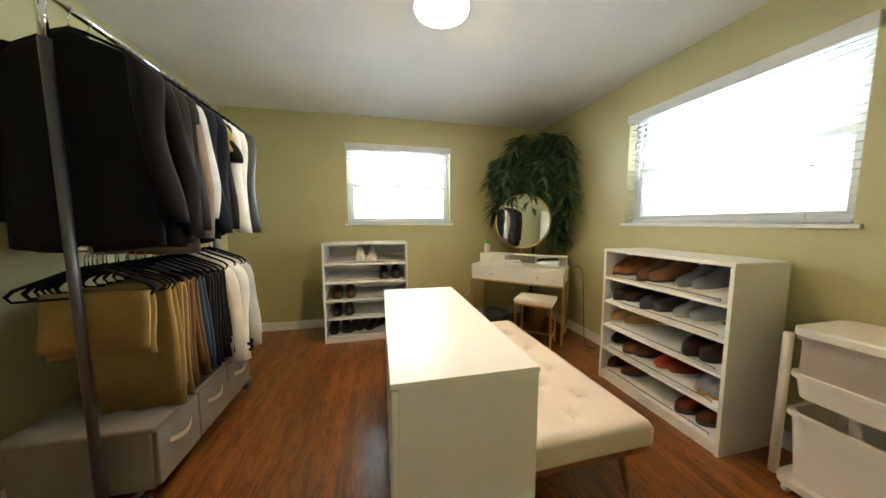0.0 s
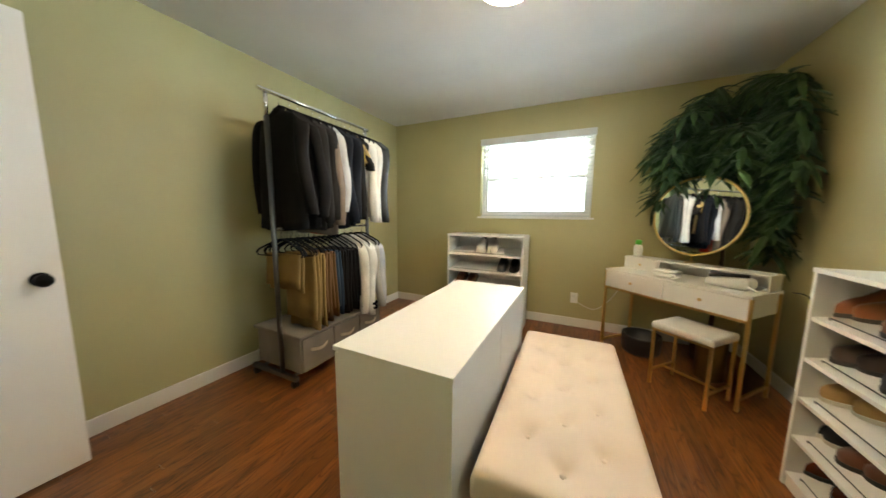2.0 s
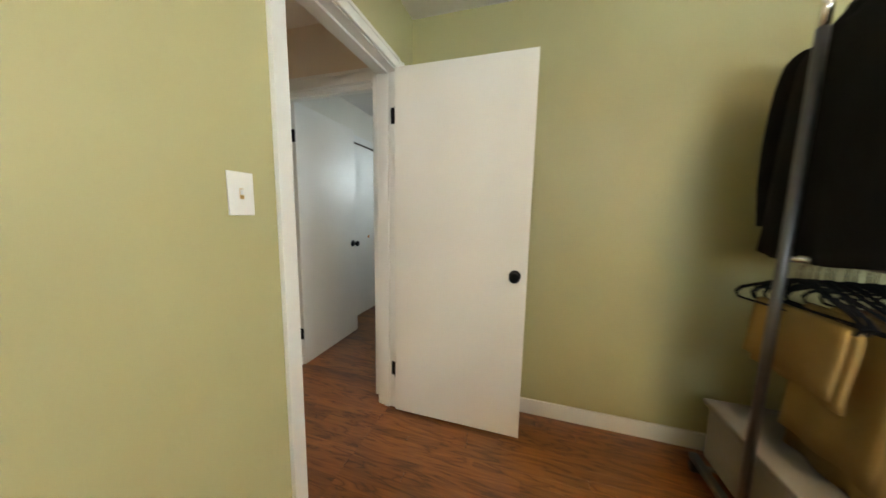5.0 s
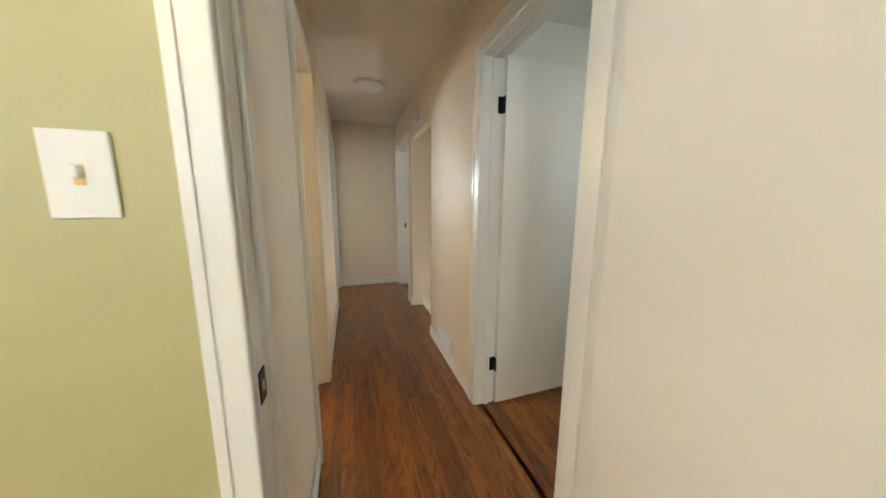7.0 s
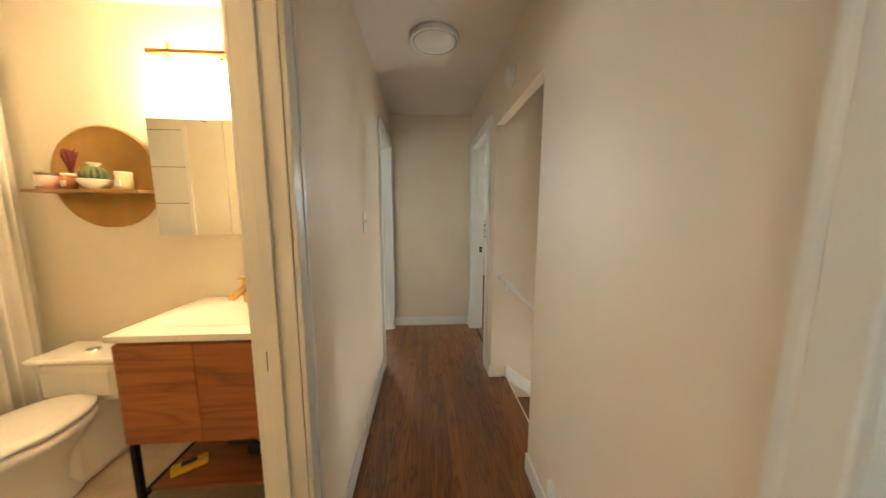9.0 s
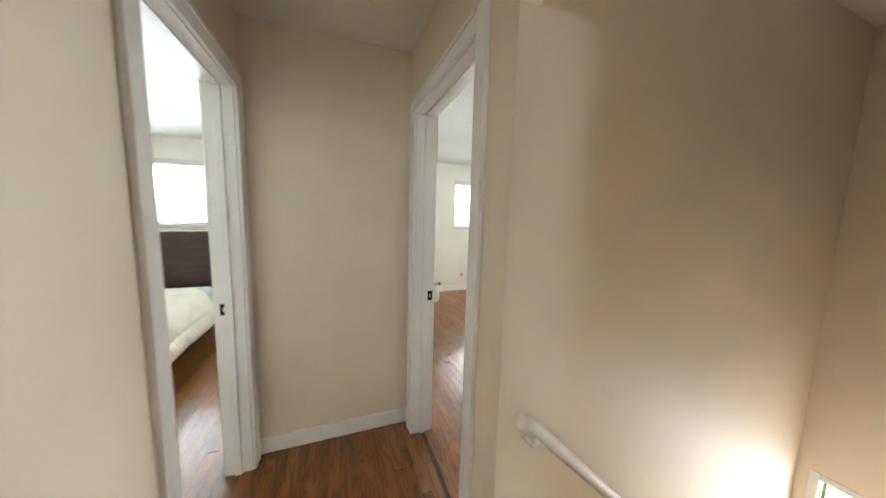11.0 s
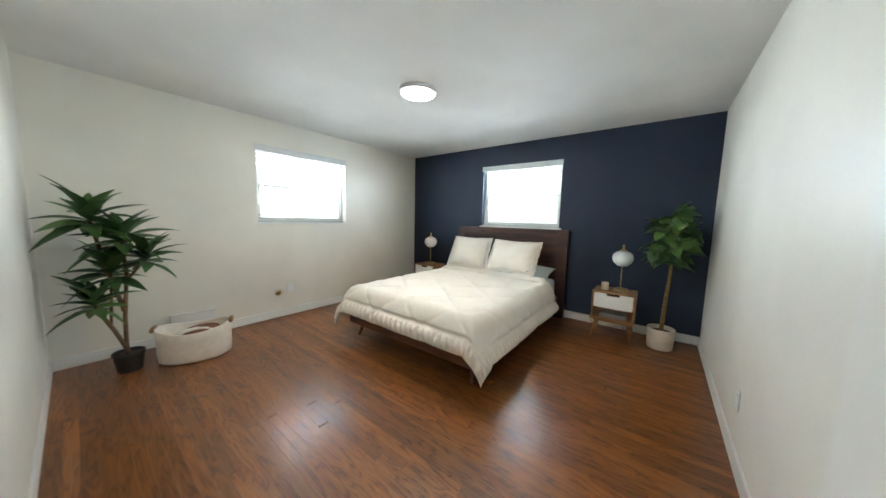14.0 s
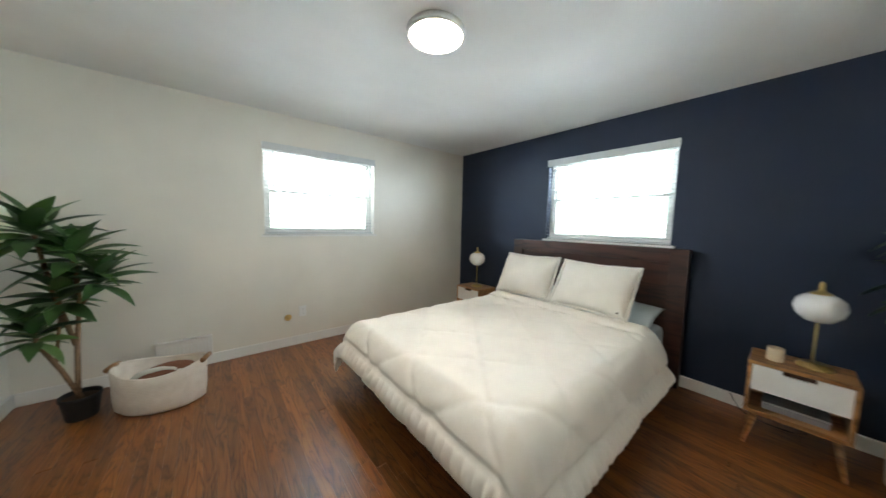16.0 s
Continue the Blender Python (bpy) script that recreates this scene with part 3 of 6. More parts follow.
for x in (-0.25, 0.09):
    rod("base_rail", GREY_TUBE, rack, [(x, RY0, 0.068), (x, RY1, 0.068)], 0.012, 8)

chest = thing("storage_chest", "grey linen storage chest with three pull-out fabric bins", "storage chest", pose(0, 0, 0.086))
quick("chest_body", GREY_FABRIC, chest, 0.155, 1.645, 0.0, 0.635, 2.515, 0.262, bevel=0.006)
quick("chest_lid", GREY_FABRIC, chest, 0.135, 1.625, 0.264, 0.665, 2.535, 0.29, bevel=0.008)
for i in range(3):
    y0 = 1.652 + i * 0.288
    b = quick("bin_front", GREY_FABRIC, chest, 0.637, y0, 0.012, 0.658, y0 + 0.278, 0.256, bevel=0.006)
    bm = bmesh.new()
    yc, pts = y0 + 0.139, []
    for k in range(9):
        a = k / 8
        pts.append((0.66 + 0.022 * math.sin(a * math.pi), yc - 0.075 + 0.15 * a, 0.165 - 0.012 * math.sin(a * math.pi)))
    for p, q in zip(pts, pts[1:]):
        vs = [bm.verts.new((p[0], p[1], p[2] - 0.011)), bm.verts.new((q[0], q[1], q[2] - 0.011)), bm.verts.new((q[0], q[1], q[2] + 0.011)), bm.verts.new((p[0], p[1], p[2] + 0.011))]
        bm.faces.new(vs)
    bmesh.ops.remove_doubles(bm, verts=bm.verts[:], dist=0.0005)
    o = part("handle", bm, HANDLE_STRAP, b, "beige strap handle")
    o.modifiers.new("thick", "SOLIDIFY").thickness = 0.004


def hanger(m, w=0.21):
    h = thing("clothes_hanger", "slim black velvet clothes hanger", "hanger", m, "hangers on the rack")
    hook = [(0, 0, -0.07), (0, 0, -0.035)] + [(0.018 * math.sin(a), 0, -0.002 + 0.018 * math.cos(a)) for a in (2.9, 2.2, 1.4, 0.7, 0.0, -0.8, -1.5)]
    rod("hook", CHROME, h, hook, 0.0022, 6, "chrome hook")
    bm = bmesh.new()
    tube(bm, [(-w, 0, -0.165), (-w * 0.9, 0, -0.142), (-0.05, 0, -0.082), (0, 0, -0.068), (0.05, 0, -0.082), (w * 0.9, 0, -0.142), (w, 0, -0.165)], 0.0065, 7)
    tube(bm, [(w, 0, -0.165), (w * 0.94, 0, -0.185), (-w * 0.94, 0, -0.185), (-w, 0, -0.165)], 0.0045, 7)
    part("hanger_body", bm, VELVET, h)
    return h


HANGER = hanger(pose(RX, 1.655, 1.118, 0, 0, 12))


def garment(label, mat, y, z=1.99, width=0.22, length=0.72, sleeve=0.60, thick=0.035, seed=0, turn=0, collar=True, cuff=None, flare=1.05):
    """A long-sleeved garment on a hanger, shoulders across x."""
    g = thing("hanging_garment", label, "clothing", pose(RX, y, z - 0.07, 0, 0, turn), "clothes on the rack")
    rng = random.Random(seed)
    ph = [rng.uniform(0, 6.28) for _ in range(6)]
    bm = bmesh.new()
    rings, nl, na = [], 16, 28
    for i in range(nl + 1):
        f = i / nl
        zz = -length * f
        if f < 0.14:
            hw = 0.05 + (width - 0.05) * math.sin(f / 0.14 * math.pi / 2) ** 0.8
        else:
            hw = width * (1 + (flare - 1) * (f - 0.14))
        ht = thick * (0.45 + 0.75 * min(1, f / 0.35))
        ring = []
        for k in range(na):
            a = 2 * math.pi * k / na
            c, s = math.cos(a), math.sin(a)
            fold = 0.30 * f * math.sin(3 * a + ph[0] + 2 * f) + 0.22 * f * math.sin(7 * a + ph[1] - 3 * f) + 0.10 * math.sin(11 * a + ph[2] + 5 * f)
            ring.append(bm.verts.new((hw * c * (1 + 0.04 * fold), ht * (abs(s) ** 0.75 * (1 if s > 0 else -1)) * (1 + fold), zz + 0.012 * math.sin(2 * a + ph[3]) * f)))
        rings.append(ring)
    for u, v in zip(rings, rings[1:]):
        for k in range(na):
            bm.faces.new((u[k], u[(k + 1) % na], v[(k + 1) % na], v[k])).smooth = True
    bm.faces.new(rings[0])
    bm.faces.new(rings[-1][::-1])
    part("body", bm, mat, g)
    for sgn in (-1, 1):
        bm = bmesh.new()
        rings = []
        for i in range(13):
            f = i / 12
            sw = 0.02 * math.sin(ph[4] + 4 * f)
            cx = sgn * (width - 0.015 + 0.055 * f ** 0.5 + 0.012 * math.sin(ph[5] + 5 * f))
            rx, ry = 0.05 - 0.012 * f, 0.045 - 0.010 * f
            rings.append([bm.verts.new((cx + rx * math.cos(2 * math.pi * k / 12) * (1 + 0.1 * math.sin(9 * f + k)), sw + ry * math.sin(2 * math.pi * k / 12), -0.075 - sleeve * f + 0.02 * sgn * math.cos(2 * math.pi * k / 12) * (1 - f) * -2)) for k in range(12)])
        for u, v in zip(rings, rings[1:]):
            for k in range(12):
                bm.faces.new((u[k], u[(k + 1) % 12], v[(k + 1) % 12], v[k])).smooth = True
        bm.faces.new(rings[0])
        bm.faces.new(rings[-1][::-1])
        sl = part("sleeve", bm, mat, g)
        if cuff is not None:
            for dz in (-0.06, -0.10):
                turned("cuff_stripe", cuff, sl, [(0.040, -0.011), (0.0415, 0), (0.040, 0.011)], (sgn * (width + 0.04), 0, -0.075 - sleeve - dz), 14, sy=0.95)
    if collar:
        turned("collar", mat, g, [(0.052, -0.03), (0.056, -0.005), (0.050, 0.012), (0.042, 0.0)], (0, 0, 0), 16, sy=0.55)
    copy_thing(HANGER, pose(RX, y, z + 0.028, 0, 0, turn))
    return g


BLACKC = cloth("black_wool", (0.011, 0.010, 0.010))
CHAR = cloth("charcoal_wool", (0.020, 0.018, 0.017))
TAUPE = cloth("taupe_knit", (0.20, 0.155, 0.12))
LGREY = cloth("light_grey_jersey", (0.47, 0.47, 0.47))
NAVYC = cloth("navy_cotton", (0.010, 0.012, 0.018))
TAN = cloth("tan_cotton", (0.42, 0.29, 0.12))
CREAM = cloth("cream_cotton", (0.72, 0.69, 0.62))
BROWNC = cloth("brown_cotton", (0.16, 0.085, 0.036))
KHAKI = cloth("khaki_twill", (0.31, 0.205, 0.075))
DENIM = cloth("blue_denim", (0.035, 0.062, 0.10))
LEATHERC = plain("black_leather", (0.012, 0.013, 0.014), 0.38, 0, 0.2, 30, 0.4, 90)
GREIGE = cloth("greige_knit", (0.42, 0.39, 0.33))
KNIT = cloth("cream_waffle_knit", (0.66, 0.60, 0.49), weave=1400, bump=0.6)
YELLOW = plain("mustard_stripe", (0.62, 0.42, 0.04), 0.8)
REDC = cloth("red_cotton", (0.55, 0.05, 0.03))

garment("black wool jacket on a hanger", BLACKC, 1.70, width=0.245, length=0.80, sleeve=0.62, thick=0.05, seed=1, turn=-4)
garment("black wool jacket on a hanger", BLACKC, 1.775, width=0.235, length=0.79, sleeve=0.64, thick=0.04, seed=2, turn=3)
garment("charcoal long-sleeved shirt on a hanger", CHAR, 1.85, width=0.225, length=0.80, sleeve=0.68, seed=3)
garment("charcoal brown shirt on a hanger", CHAR, 1.905, width=0.22, length=0.80, sleeve=0.66, seed=4, turn=4)
garment("taupe cable-knit cardigan on a hanger", TAUPE, 1.965, width=0.215, length=0.84, sleeve=0.70, seed=5)
garment("red cotton shirt peeking out between jackets", REDC, 2.00, z=1.80, width=0.17, length=0.655, sleeve=0.1, thick=0.012, seed=15)
garment("light grey jersey sweater on a hanger", LGREY, 2.035, width=0.215, length=0.66, sleeve=0.60, seed=6, turn=-3)
garment("dark navy shirt on a hanger", NAVYC, 2.095, width=0.22, length=0.80, sleeve=0.68, seed=7)
garment("dark navy shirt on a hanger", NAVYC, 2.15, width=0.22, length=0.78, sleeve=0.66, seed=8, turn=2)
garment("black shirt on a hanger", BLACKC, 2.205, width=0.22, length=0.76, sleeve=0.66, seed=9)
polo = garment("tan and black short-sleeved polo shirt on a hanger", TAN, 2.26, width=0.20, length=0.60, sleeve=0.2, thick=0.02, seed=10)
for k in range(4):
    quick("stripe", YELLOW, polo, 0.222, -0.03, -0.20 - 0.03 * k, 0.262, -0.012, -0.185 - 0.03 * k)
garment("black short-sleeved shirt on a hanger", BLACKC, 2.30, width=0.215, length=0.70, sleeve=0.25, thick=0.02, seed=11)
garment("cream white shirt on a hanger", CREAM, 2.36, width=0.21, length=0.72, sleeve=0.68, thick=0.03, seed=12, turn=3)
garment("cream white hooded sweater on a hanger", CREAM, 2.43, width=0.21, length=0.68, sleeve=0.69, thick=0.035, seed=13)
garment("black quilted leather jacket on a hanger", LEATHERC, 2.53, width=0.235, length=0.70, sleeve=0.69, thick=0.05, seed=14, turn=-5)


def folded(label, mat, y, z=0.935, width=0.30, drop=0.5, seed=0, xc=0.0, turn=0, back=0.85):
    """Trousers folded over a hanger's bar."""
    rng = random.Random(seed)
    p1, p2 = rng.uniform(0, 6), rng.uniform(0, 6)
    g = thing("folded_trousers", label, "clothing", pose(RX + xc, y, z, 0, 0, turn), "trousers on the lower rail")
    bm = bmesh.new()
    prof = [(-0.016, -drop * back * f) for f in (1, 0.8, 0.6, 0.4, 0.2, 0.08)] + [(-0.011, 0.004), (0, 0.010), (0.011, 0.004)] + [(0.016, -drop * f) for f in (0.08, 0.2, 0.4, 0.6, 0.8, 1)]
    nu = 14
    grid = []
    for py, pz in prof:
        row = []
        for i in range(nu + 1):
            u = i / nu - 0.5
            d = min(1, max(0, -pz / drop))
            row.append(bm.verts.new((width * u * (1 + 0.08 * d) + 0.01 * math.sin(p1 + 4 * d), py + 0.010 * d * math.sin(13 * u + p2) + 0.006 * math.sin(5 * u + 3 * d + p1), pz + 0.008 * math.sin(6 * u + p1) * d)))
        grid.append(row)
    for r0, r1 in zip(grid, grid[1:]):
        for i in range(nu):
            bm.faces.new((r0[i], r0[i + 1], r1[i + 1], r1[i])).smooth = True
    o = part("cloth", bm, mat, g)
    so = o.modifiers.new("thick", "SOLIDIFY")
    so.thickness, so.offset = 0.012, 0
    bm = bmesh.new()
    tube(bm, [(width * 0.28, 0.024, -0.02), (width * 0.30, 0.026, -drop * 0.95)], 0.003, 5)
    part("side_seam", bm, mat, g)
    copy_thing(HANGER, pose(RX + xc * 0.2, y, 1.118, 0, 0, turn))
    return g


for y, tn in ((1.685, -6), (1.705, 9), (1.73, -12), (1.745, 4), (1.80, 16), (1.85, -9)):
    copy_thing(HANGER, pose(RX, y, 1.118, 0, 0, tn))
folded("khaki twill shorts folded over a hanger", KHAKI, 1.665, drop=0.25, width=0.34, seed=1, xc=0.02)
folded("khaki twill trousers folded over a hanger", KHAKI, 1.77, drop=0.56, width=0.30, seed=2, xc=0.06)
folded("khaki twill trousers folded over a hanger", KHAKI, 1.82, drop=0.54, width=0.29, seed=3, xc=0.07)
folded("brown cotton trousers folded over a hanger", BROWNC, 1.875, drop=0.52, width=0.30, seed=4, xc=0.06)
folded("brown cotton trousers folded over a hanger", BROWNC, 1.925, drop=0.50, width=0.30, seed=5, xc=0.07)
folded("blue denim jeans folded over a hanger", DENIM, 1.975, drop=0.50, width=0.31, seed=6, xc=0.07)
for i, y in enumerate((2.025, 2.075, 2.125, 2.17)):
    folded("black trousers folded over a hanger", BLACKC, y, drop=0.50, width=0.31, seed=7 + i, xc=0.07)
garment("cream waffle-knit sweater on a hanger", KNIT, 2.26, z=1.10, width=0.20, length=0.50, sleeve=0.58, seed=21, turn=-4)
garment("white sweater with dark cuff stripes on a hanger", CREAM, 2.34, z=1.10, width=0.20, length=0.52, sleeve=0.62, seed=22, cuff=NAVYC)
garment("greige knit sweater on a hanger", GREIGE, 2.42, z=1.10, width=0.20, length=0.52, sleeve=0.58, seed=23, turn=3)
garment("light grey sweater on a hanger", LGREY, 2.48, z=1.10, width=0.20, length=0.54, sleeve=0.58, seed=24)


# ---- shoe shelves ----
SHELF_Z = (0.05, 0.235, 0.42, 0.605, 0.79)


def shoe_shelf(m, w, d, label):
    """Open shoe rack: local x along the front, y into depth, front at y = 0."""
    s = thing("shoe_shelf", label, "shoe rack", m, "shoe racks")
    t = 0.019
    quick("side_panel", WHITE_LAM, s, 0, 0, 0, t, d, 0.998, bevel=0.0015)
    quick("side_panel", WHITE_LAM, s, w - t, 0, 0, w, d, 0.998, bevel=0.0015)
    quick("top_panel", WHITE_LAM, s, -0.003, -0.004, 1.0, w + 0.003, d, 1.02, bevel=0.002)
    quick("back_panel", WHITE_LAM, s, t, d - 0.008, 0.02, w - t, d - 0.002, 0.998)
    quick("kick_board", WHITE_LAM, s, t, 0.01, 0, w - t, 0.026, 0.045)
    for z in SHELF_Z:
        bm = bmesh.new()
        box(bm, t, 0.004, 0, w - t, d - 0.01, 0.016)
        for v in bm.verts:
            v.co.z += z + v.co.y * 0.17
        sh = part("shelf", bm, WHITE_LAM, s)
        rod("stop_wire", BLACK_METAL, sh, [(t + 0.05, 0.03, z + 0.022), (t + 0.05, 0.03, z + 0.032), (w - t - 0.05, 0.03, z + 0.032), (w - t - 0.05, 0.03, z + 0.022)], 0.0022, 6)
    return s


shoe_shelf(pose(1.035, 3.245, 0), 0.838, 0.34, "white laminate slanted shoe rack holding a few pairs")
shoe_shelf(pose(3.285, 2.14, 0, 0, 0, -90), 0.825, 0.385, "white laminate slanted shoe rack crowded with shoes")
LINING = plain("shoe_lining", (0.02, 0.015, 0.012), 0.8)
SOLE_WHITE = plain("white_sole", (0.68, 0.64, 0.56), 0.6)
SOLE_DARK = plain("dark_sole", (0.02, 0.017, 0.015), 0.55)
LACE = plain("pale_lace", (0.5, 0.45, 0.38), 0.8)


def shoe(label, upper, sole, m, length=0.28, height=0.10, lace=None, high=1.0, point=1.0, slip=False):
    """One shoe, toe along +x, heel at x = 0, on z = 0."""
    s = thing("shoe", label, "shoe", m, "shoes on the racks")
    secs = [(0.0, 0.022, 0.066), (0.03, 0.032, 0.100), (0.10, 0.035, 0.102), (0.25, 0.036, 0.094), (0.36, 0.038, 0.100), (0.46, 0.042, 0.094), (0.56, 0.046, 0.076), (0.68, 0.049, 0.061), (0.82, 0.047, 0.053), (0.92, 0.038 * point, 0.046), (0.98, 0.024 * point, 0.036), (1.0, 0.006, 0.022)]
    bm = bmesh.new()
    rings, n = [], 14
    for fx, hw, h in secs:
        hh = h * height / 0.082 * (high if fx < 0.5 else 1.0)
        ring = []
        for k in range(n + 1):
            a = math.pi * k / n
            flat = abs(math.cos(a)) ** 0.7 * (1 if math.cos(a) >= 0 else -1)
            ring.append(bm.verts.new((fx * length, hw * flat * (1 - 0.35 * math.sin(a) * (fx < 0.45)), 0.012 + hh * math.sin(a) ** 0.8)))
        rings.append(ring)
    for u, v in zip(rings, rings[1:]):
        for k in range(n):
            bm.faces.new((u[k], v[k], v[k + 1], u[k + 1])).smooth = True
    part("upper", bm, upper, s)
    bm = bmesh.new()
    out = [(fx * length * 1.0 + (0.004 if fx == 1.0 else -0.003 if fx == 0 else 0), hw * 1.06 + 0.002) for fx, hw, _ in secs]
    loop = [(x, y) for x, y in out] + [(x, -y) for x, y in out[::-1]]
    lo = [bm.verts.new((x, y, 0.0)) for x, y in loop]
    hi = [bm.verts.new((x, y, 0.018)) for x, y in loop]
    bm.faces.new(lo[::-1])
    bm.faces.new(hi)
    for k in range(len(loop)):
        k2 = (k + 1) % len(loop)
        bm.faces.new((lo[k], lo[k2], hi[k2], hi[k]))
    part("sole", bm, sole, s)
    bm = bmesh.new()
    bmesh.ops.create_uvsphere(bm, u_segments=14, v_segments=8, radius=1)
    zc = 0.012 + 0.090 * height / 0.082 * high
    bmesh.ops.transform(bm, matrix=Matrix.Translation((length * 0.20, 0, zc)) @ pose(0, 0, 0, 0, 4) @ Matrix.Diagonal((length * 0.20, 0.026, 0.026, 1)), verts=bm.verts[:])
    part("lining", bm, LINING, s, "dark shoe opening")
    if lace is not None:
        bm = bmesh.new()
        for k in range(4):
            x = length * (0.41 + 0.055 * k)
            z = 0.014 + (0.099 - 0.010 * k) * height / 0.082
            tube(bm, [(x, -0.022, z - 0.016), (x, -0.008, z - 0.002), (x, 0.008, z - 0.002), (x, 0.022, z - 0.016)], 0.0025, 5)
        part("laces", bm, lace, s)
    return s


COG = plain("cognac_leather", (0.23, 0.075, 0.022), 0.3, 0, 0.35, 14, 0.1, 60)
MOC = plain("brown_suede", (0.16, 0.068, 0.026), 0.75, 0, 0.25, 14, 0.25, 90)
DKB = plain("dark_brown_leather", (0.035, 0.017, 0.012), 0.3, 0, 0.3, 14, 0.15, 60)
GRYS = cloth("grey_canvas", (0.135, 0.14, 0.155))
DGRY = cloth("dark_grey_canvas", (0.055, 0.055, 0.06))
LGRS = cloth("pale_grey_canvas", (0.27, 0.28, 0.30))
TANS = plain("tan_nubuck", (0.42, 0.255, 0.105), 0.75, 0, 0.15, 14, 0.2, 90)
REDS = cloth("brick_red_canvas", (0.36, 0.062, 0.036))
CHES = plain("chestnut_polish", (0.12, 0.028, 0.012), 0.18, 0, 0.4, 10, 0.05)
WHTS = plain("white_canvas", (0.74, 0.70, 0.64), 0.7)
BLKS = plain("black_shoe_leather", (0.014, 0.013, 0.013), 0.3, 0, 0.2, 14, 0.1)
BRNS = plain("brown_leather", (0.14, 0.05, 0.022), 0.4, 0, 0.3, 14, 0.1)


def pair(place, row, a, label, upper, sole, gap=0.115, turn=8, **kw):
    """A pair on a rack, toes to the front; a: along the front of the rack."""
    for k, s in enumerate((-0.5, 0.5)):
        front = 0.045 + 0.01 * k
        along = a + s * gap
        L = kw.get("length", 0.28)
        z = SHELF_Z[row] + 0.018 + 0.17 * front
        tilt = math.degrees(math.atan(0.17))
        if place == "east":
            m = Matrix.Translation((3.285 + front + L, 2.14 - along, z + 0.17 * L)) @ pose(0, 0, 0, 0, 0, 180 + turn * (0.6 + 0.4 * k)) @ pose(0, 0, 0, 0, tilt)
        else:
            m = Matrix.Translation((1.035 + along, 3.245 + front + L, z + 0.17 * L)) @ pose(0, 0, 0, 0, 0, -90 + turn * (0.6 + 0.4 * k)) @ pose(0, 0, 0, 0, tilt)
        shoe(label + " on the rack" if len(label.split()) < 9 else label, upper, sole, m, **kw)


E_, N_ = "east", "north"
pair(E_, 4, 0.14, "cognac leather lace-up derby shoe", COG, SOLE_DARK, lace=LACE, turn=-34)
pair(E_, 4, 0.385, "brown suede moccasin", MOC, SOLE_DARK, lace=TANS, turn=-30)
pair(E_, 4, 0.645, "grey canvas slip-on shoe with white sole", GRYS, SOLE_WHITE, turn=-26)
pair(E_, 3, 0.20, "dark brown leather lace-up boot", DKB, SOLE_DARK, lace=LACE, high=1.2, turn=-34)
pair(E_, 3, 0.42, "dark grey canvas slip-on shoe", DGRY, SOLE_DARK, turn=-28)
pair(E_, 3, 0.645, "pale grey canvas slip-on shoe with white sole", LGRS, SOLE_WHITE, turn=-26)
pair(E_, 2, 0.20, "tan nubuck desert shoe with pale lining", TANS, SOLE_WHITE, turn=-38, gap=0.15)
pair(E_, 2, 0.66, "dark brown leather boot", DKB, SOLE_DARK, lace=DKB, high=1.35, height=0.115, gap=0.10, turn=-6)
pair(E_, 1, 0.11, "dark grey lace-up sneaker", DGRY, SOLE_WHITE, lace=LACE, turn=-30)
pair(E_, 1, 0.31, "brown polished leather loafer", BRNS, SOLE_DARK, turn=-32, height=0.09)
pair(E_, 1, 0.55, "brick red canvas sneaker with white laces", REDS, SOLE_WHITE, lace=SOLE_WHITE, turn=-28)
pair(E_, 1, 0.715, "pale grey sneaker with tan sole leaning on the rack side", LGRS, TANS, gap=0.05, turn=-2)
pair(E_, 0, 0.16, "polished chestnut leather dress shoe", CHES, SOLE_DARK, gap=0.19, turn=-26, height=0.085, point=0.85)
pair(E_, 0, 0.66, "polished dark chestnut dress shoe", CHES, SOLE_DARK, gap=0.125, turn=-8, height=0.085, point=0.85)
pair(N_, 4, 0.41, "white canvas slip-on sneaker", WHTS, SOLE_WHITE, turn=3)
pair(N_, 3, 0.655, "black polished leather shoe", BLKS, SOLE_DARK, gap=0.125, turn=2)
pair(N_, 2, 0.17, "brown leather shoe", BRNS, SOLE_DARK, turn=4, gap=0.125)
pair(N_, 1, 0.16, "black leather shoe", BLKS, SOLE_DARK, turn=4, gap=0.11)
pair(N_, 1, 0.70, "black leather shoe", BLKS, SOLE_DARK, turn=4, gap=0.10)
pair(N_, 0, 0.12, "black leather shoe", BLKS, SOLE_DARK, turn=4, gap=0.11)
pair(N_, 0, 0.38, "black low sandal", BLKS, SOLE_DARK, turn=-30, gap=0.14, height=0.05)
pair(N_, 0, 0.62, "black low sandal", BLKS, SOLE_DARK, turn=-50, gap=0.14, height=0.05)

# ---- dresser island and bench ----
DX0, DX1, DY0, DY1, DZ = 1.62, 2.07, 1.045, 2.163, 0.78
dr = thing("dresser", "white laminate dresser used as a room island, bare top", "dresser", pose(0, 0, 0))
quick("top_panel", WHITE_LAM, dr, DX0 - 0.004, DY0 - 0.003, DZ - 0.018, DX1 + 0.003, DY1 + 0.003, DZ, bevel=0.002)
quick("end_panel", WHITE_LAM, dr, DX0 + 0.018, DY0, 0, DX1, DY0 + 0.018, DZ - 0.0185, bevel=0.0015)
quick("end_panel", WHITE_LAM, dr, DX0 + 0.018, DY1 - 0.018, 0, DX1, DY1, DZ - 0.0185, bevel=0.0015)
ym = (DY0 + DY1) / 2
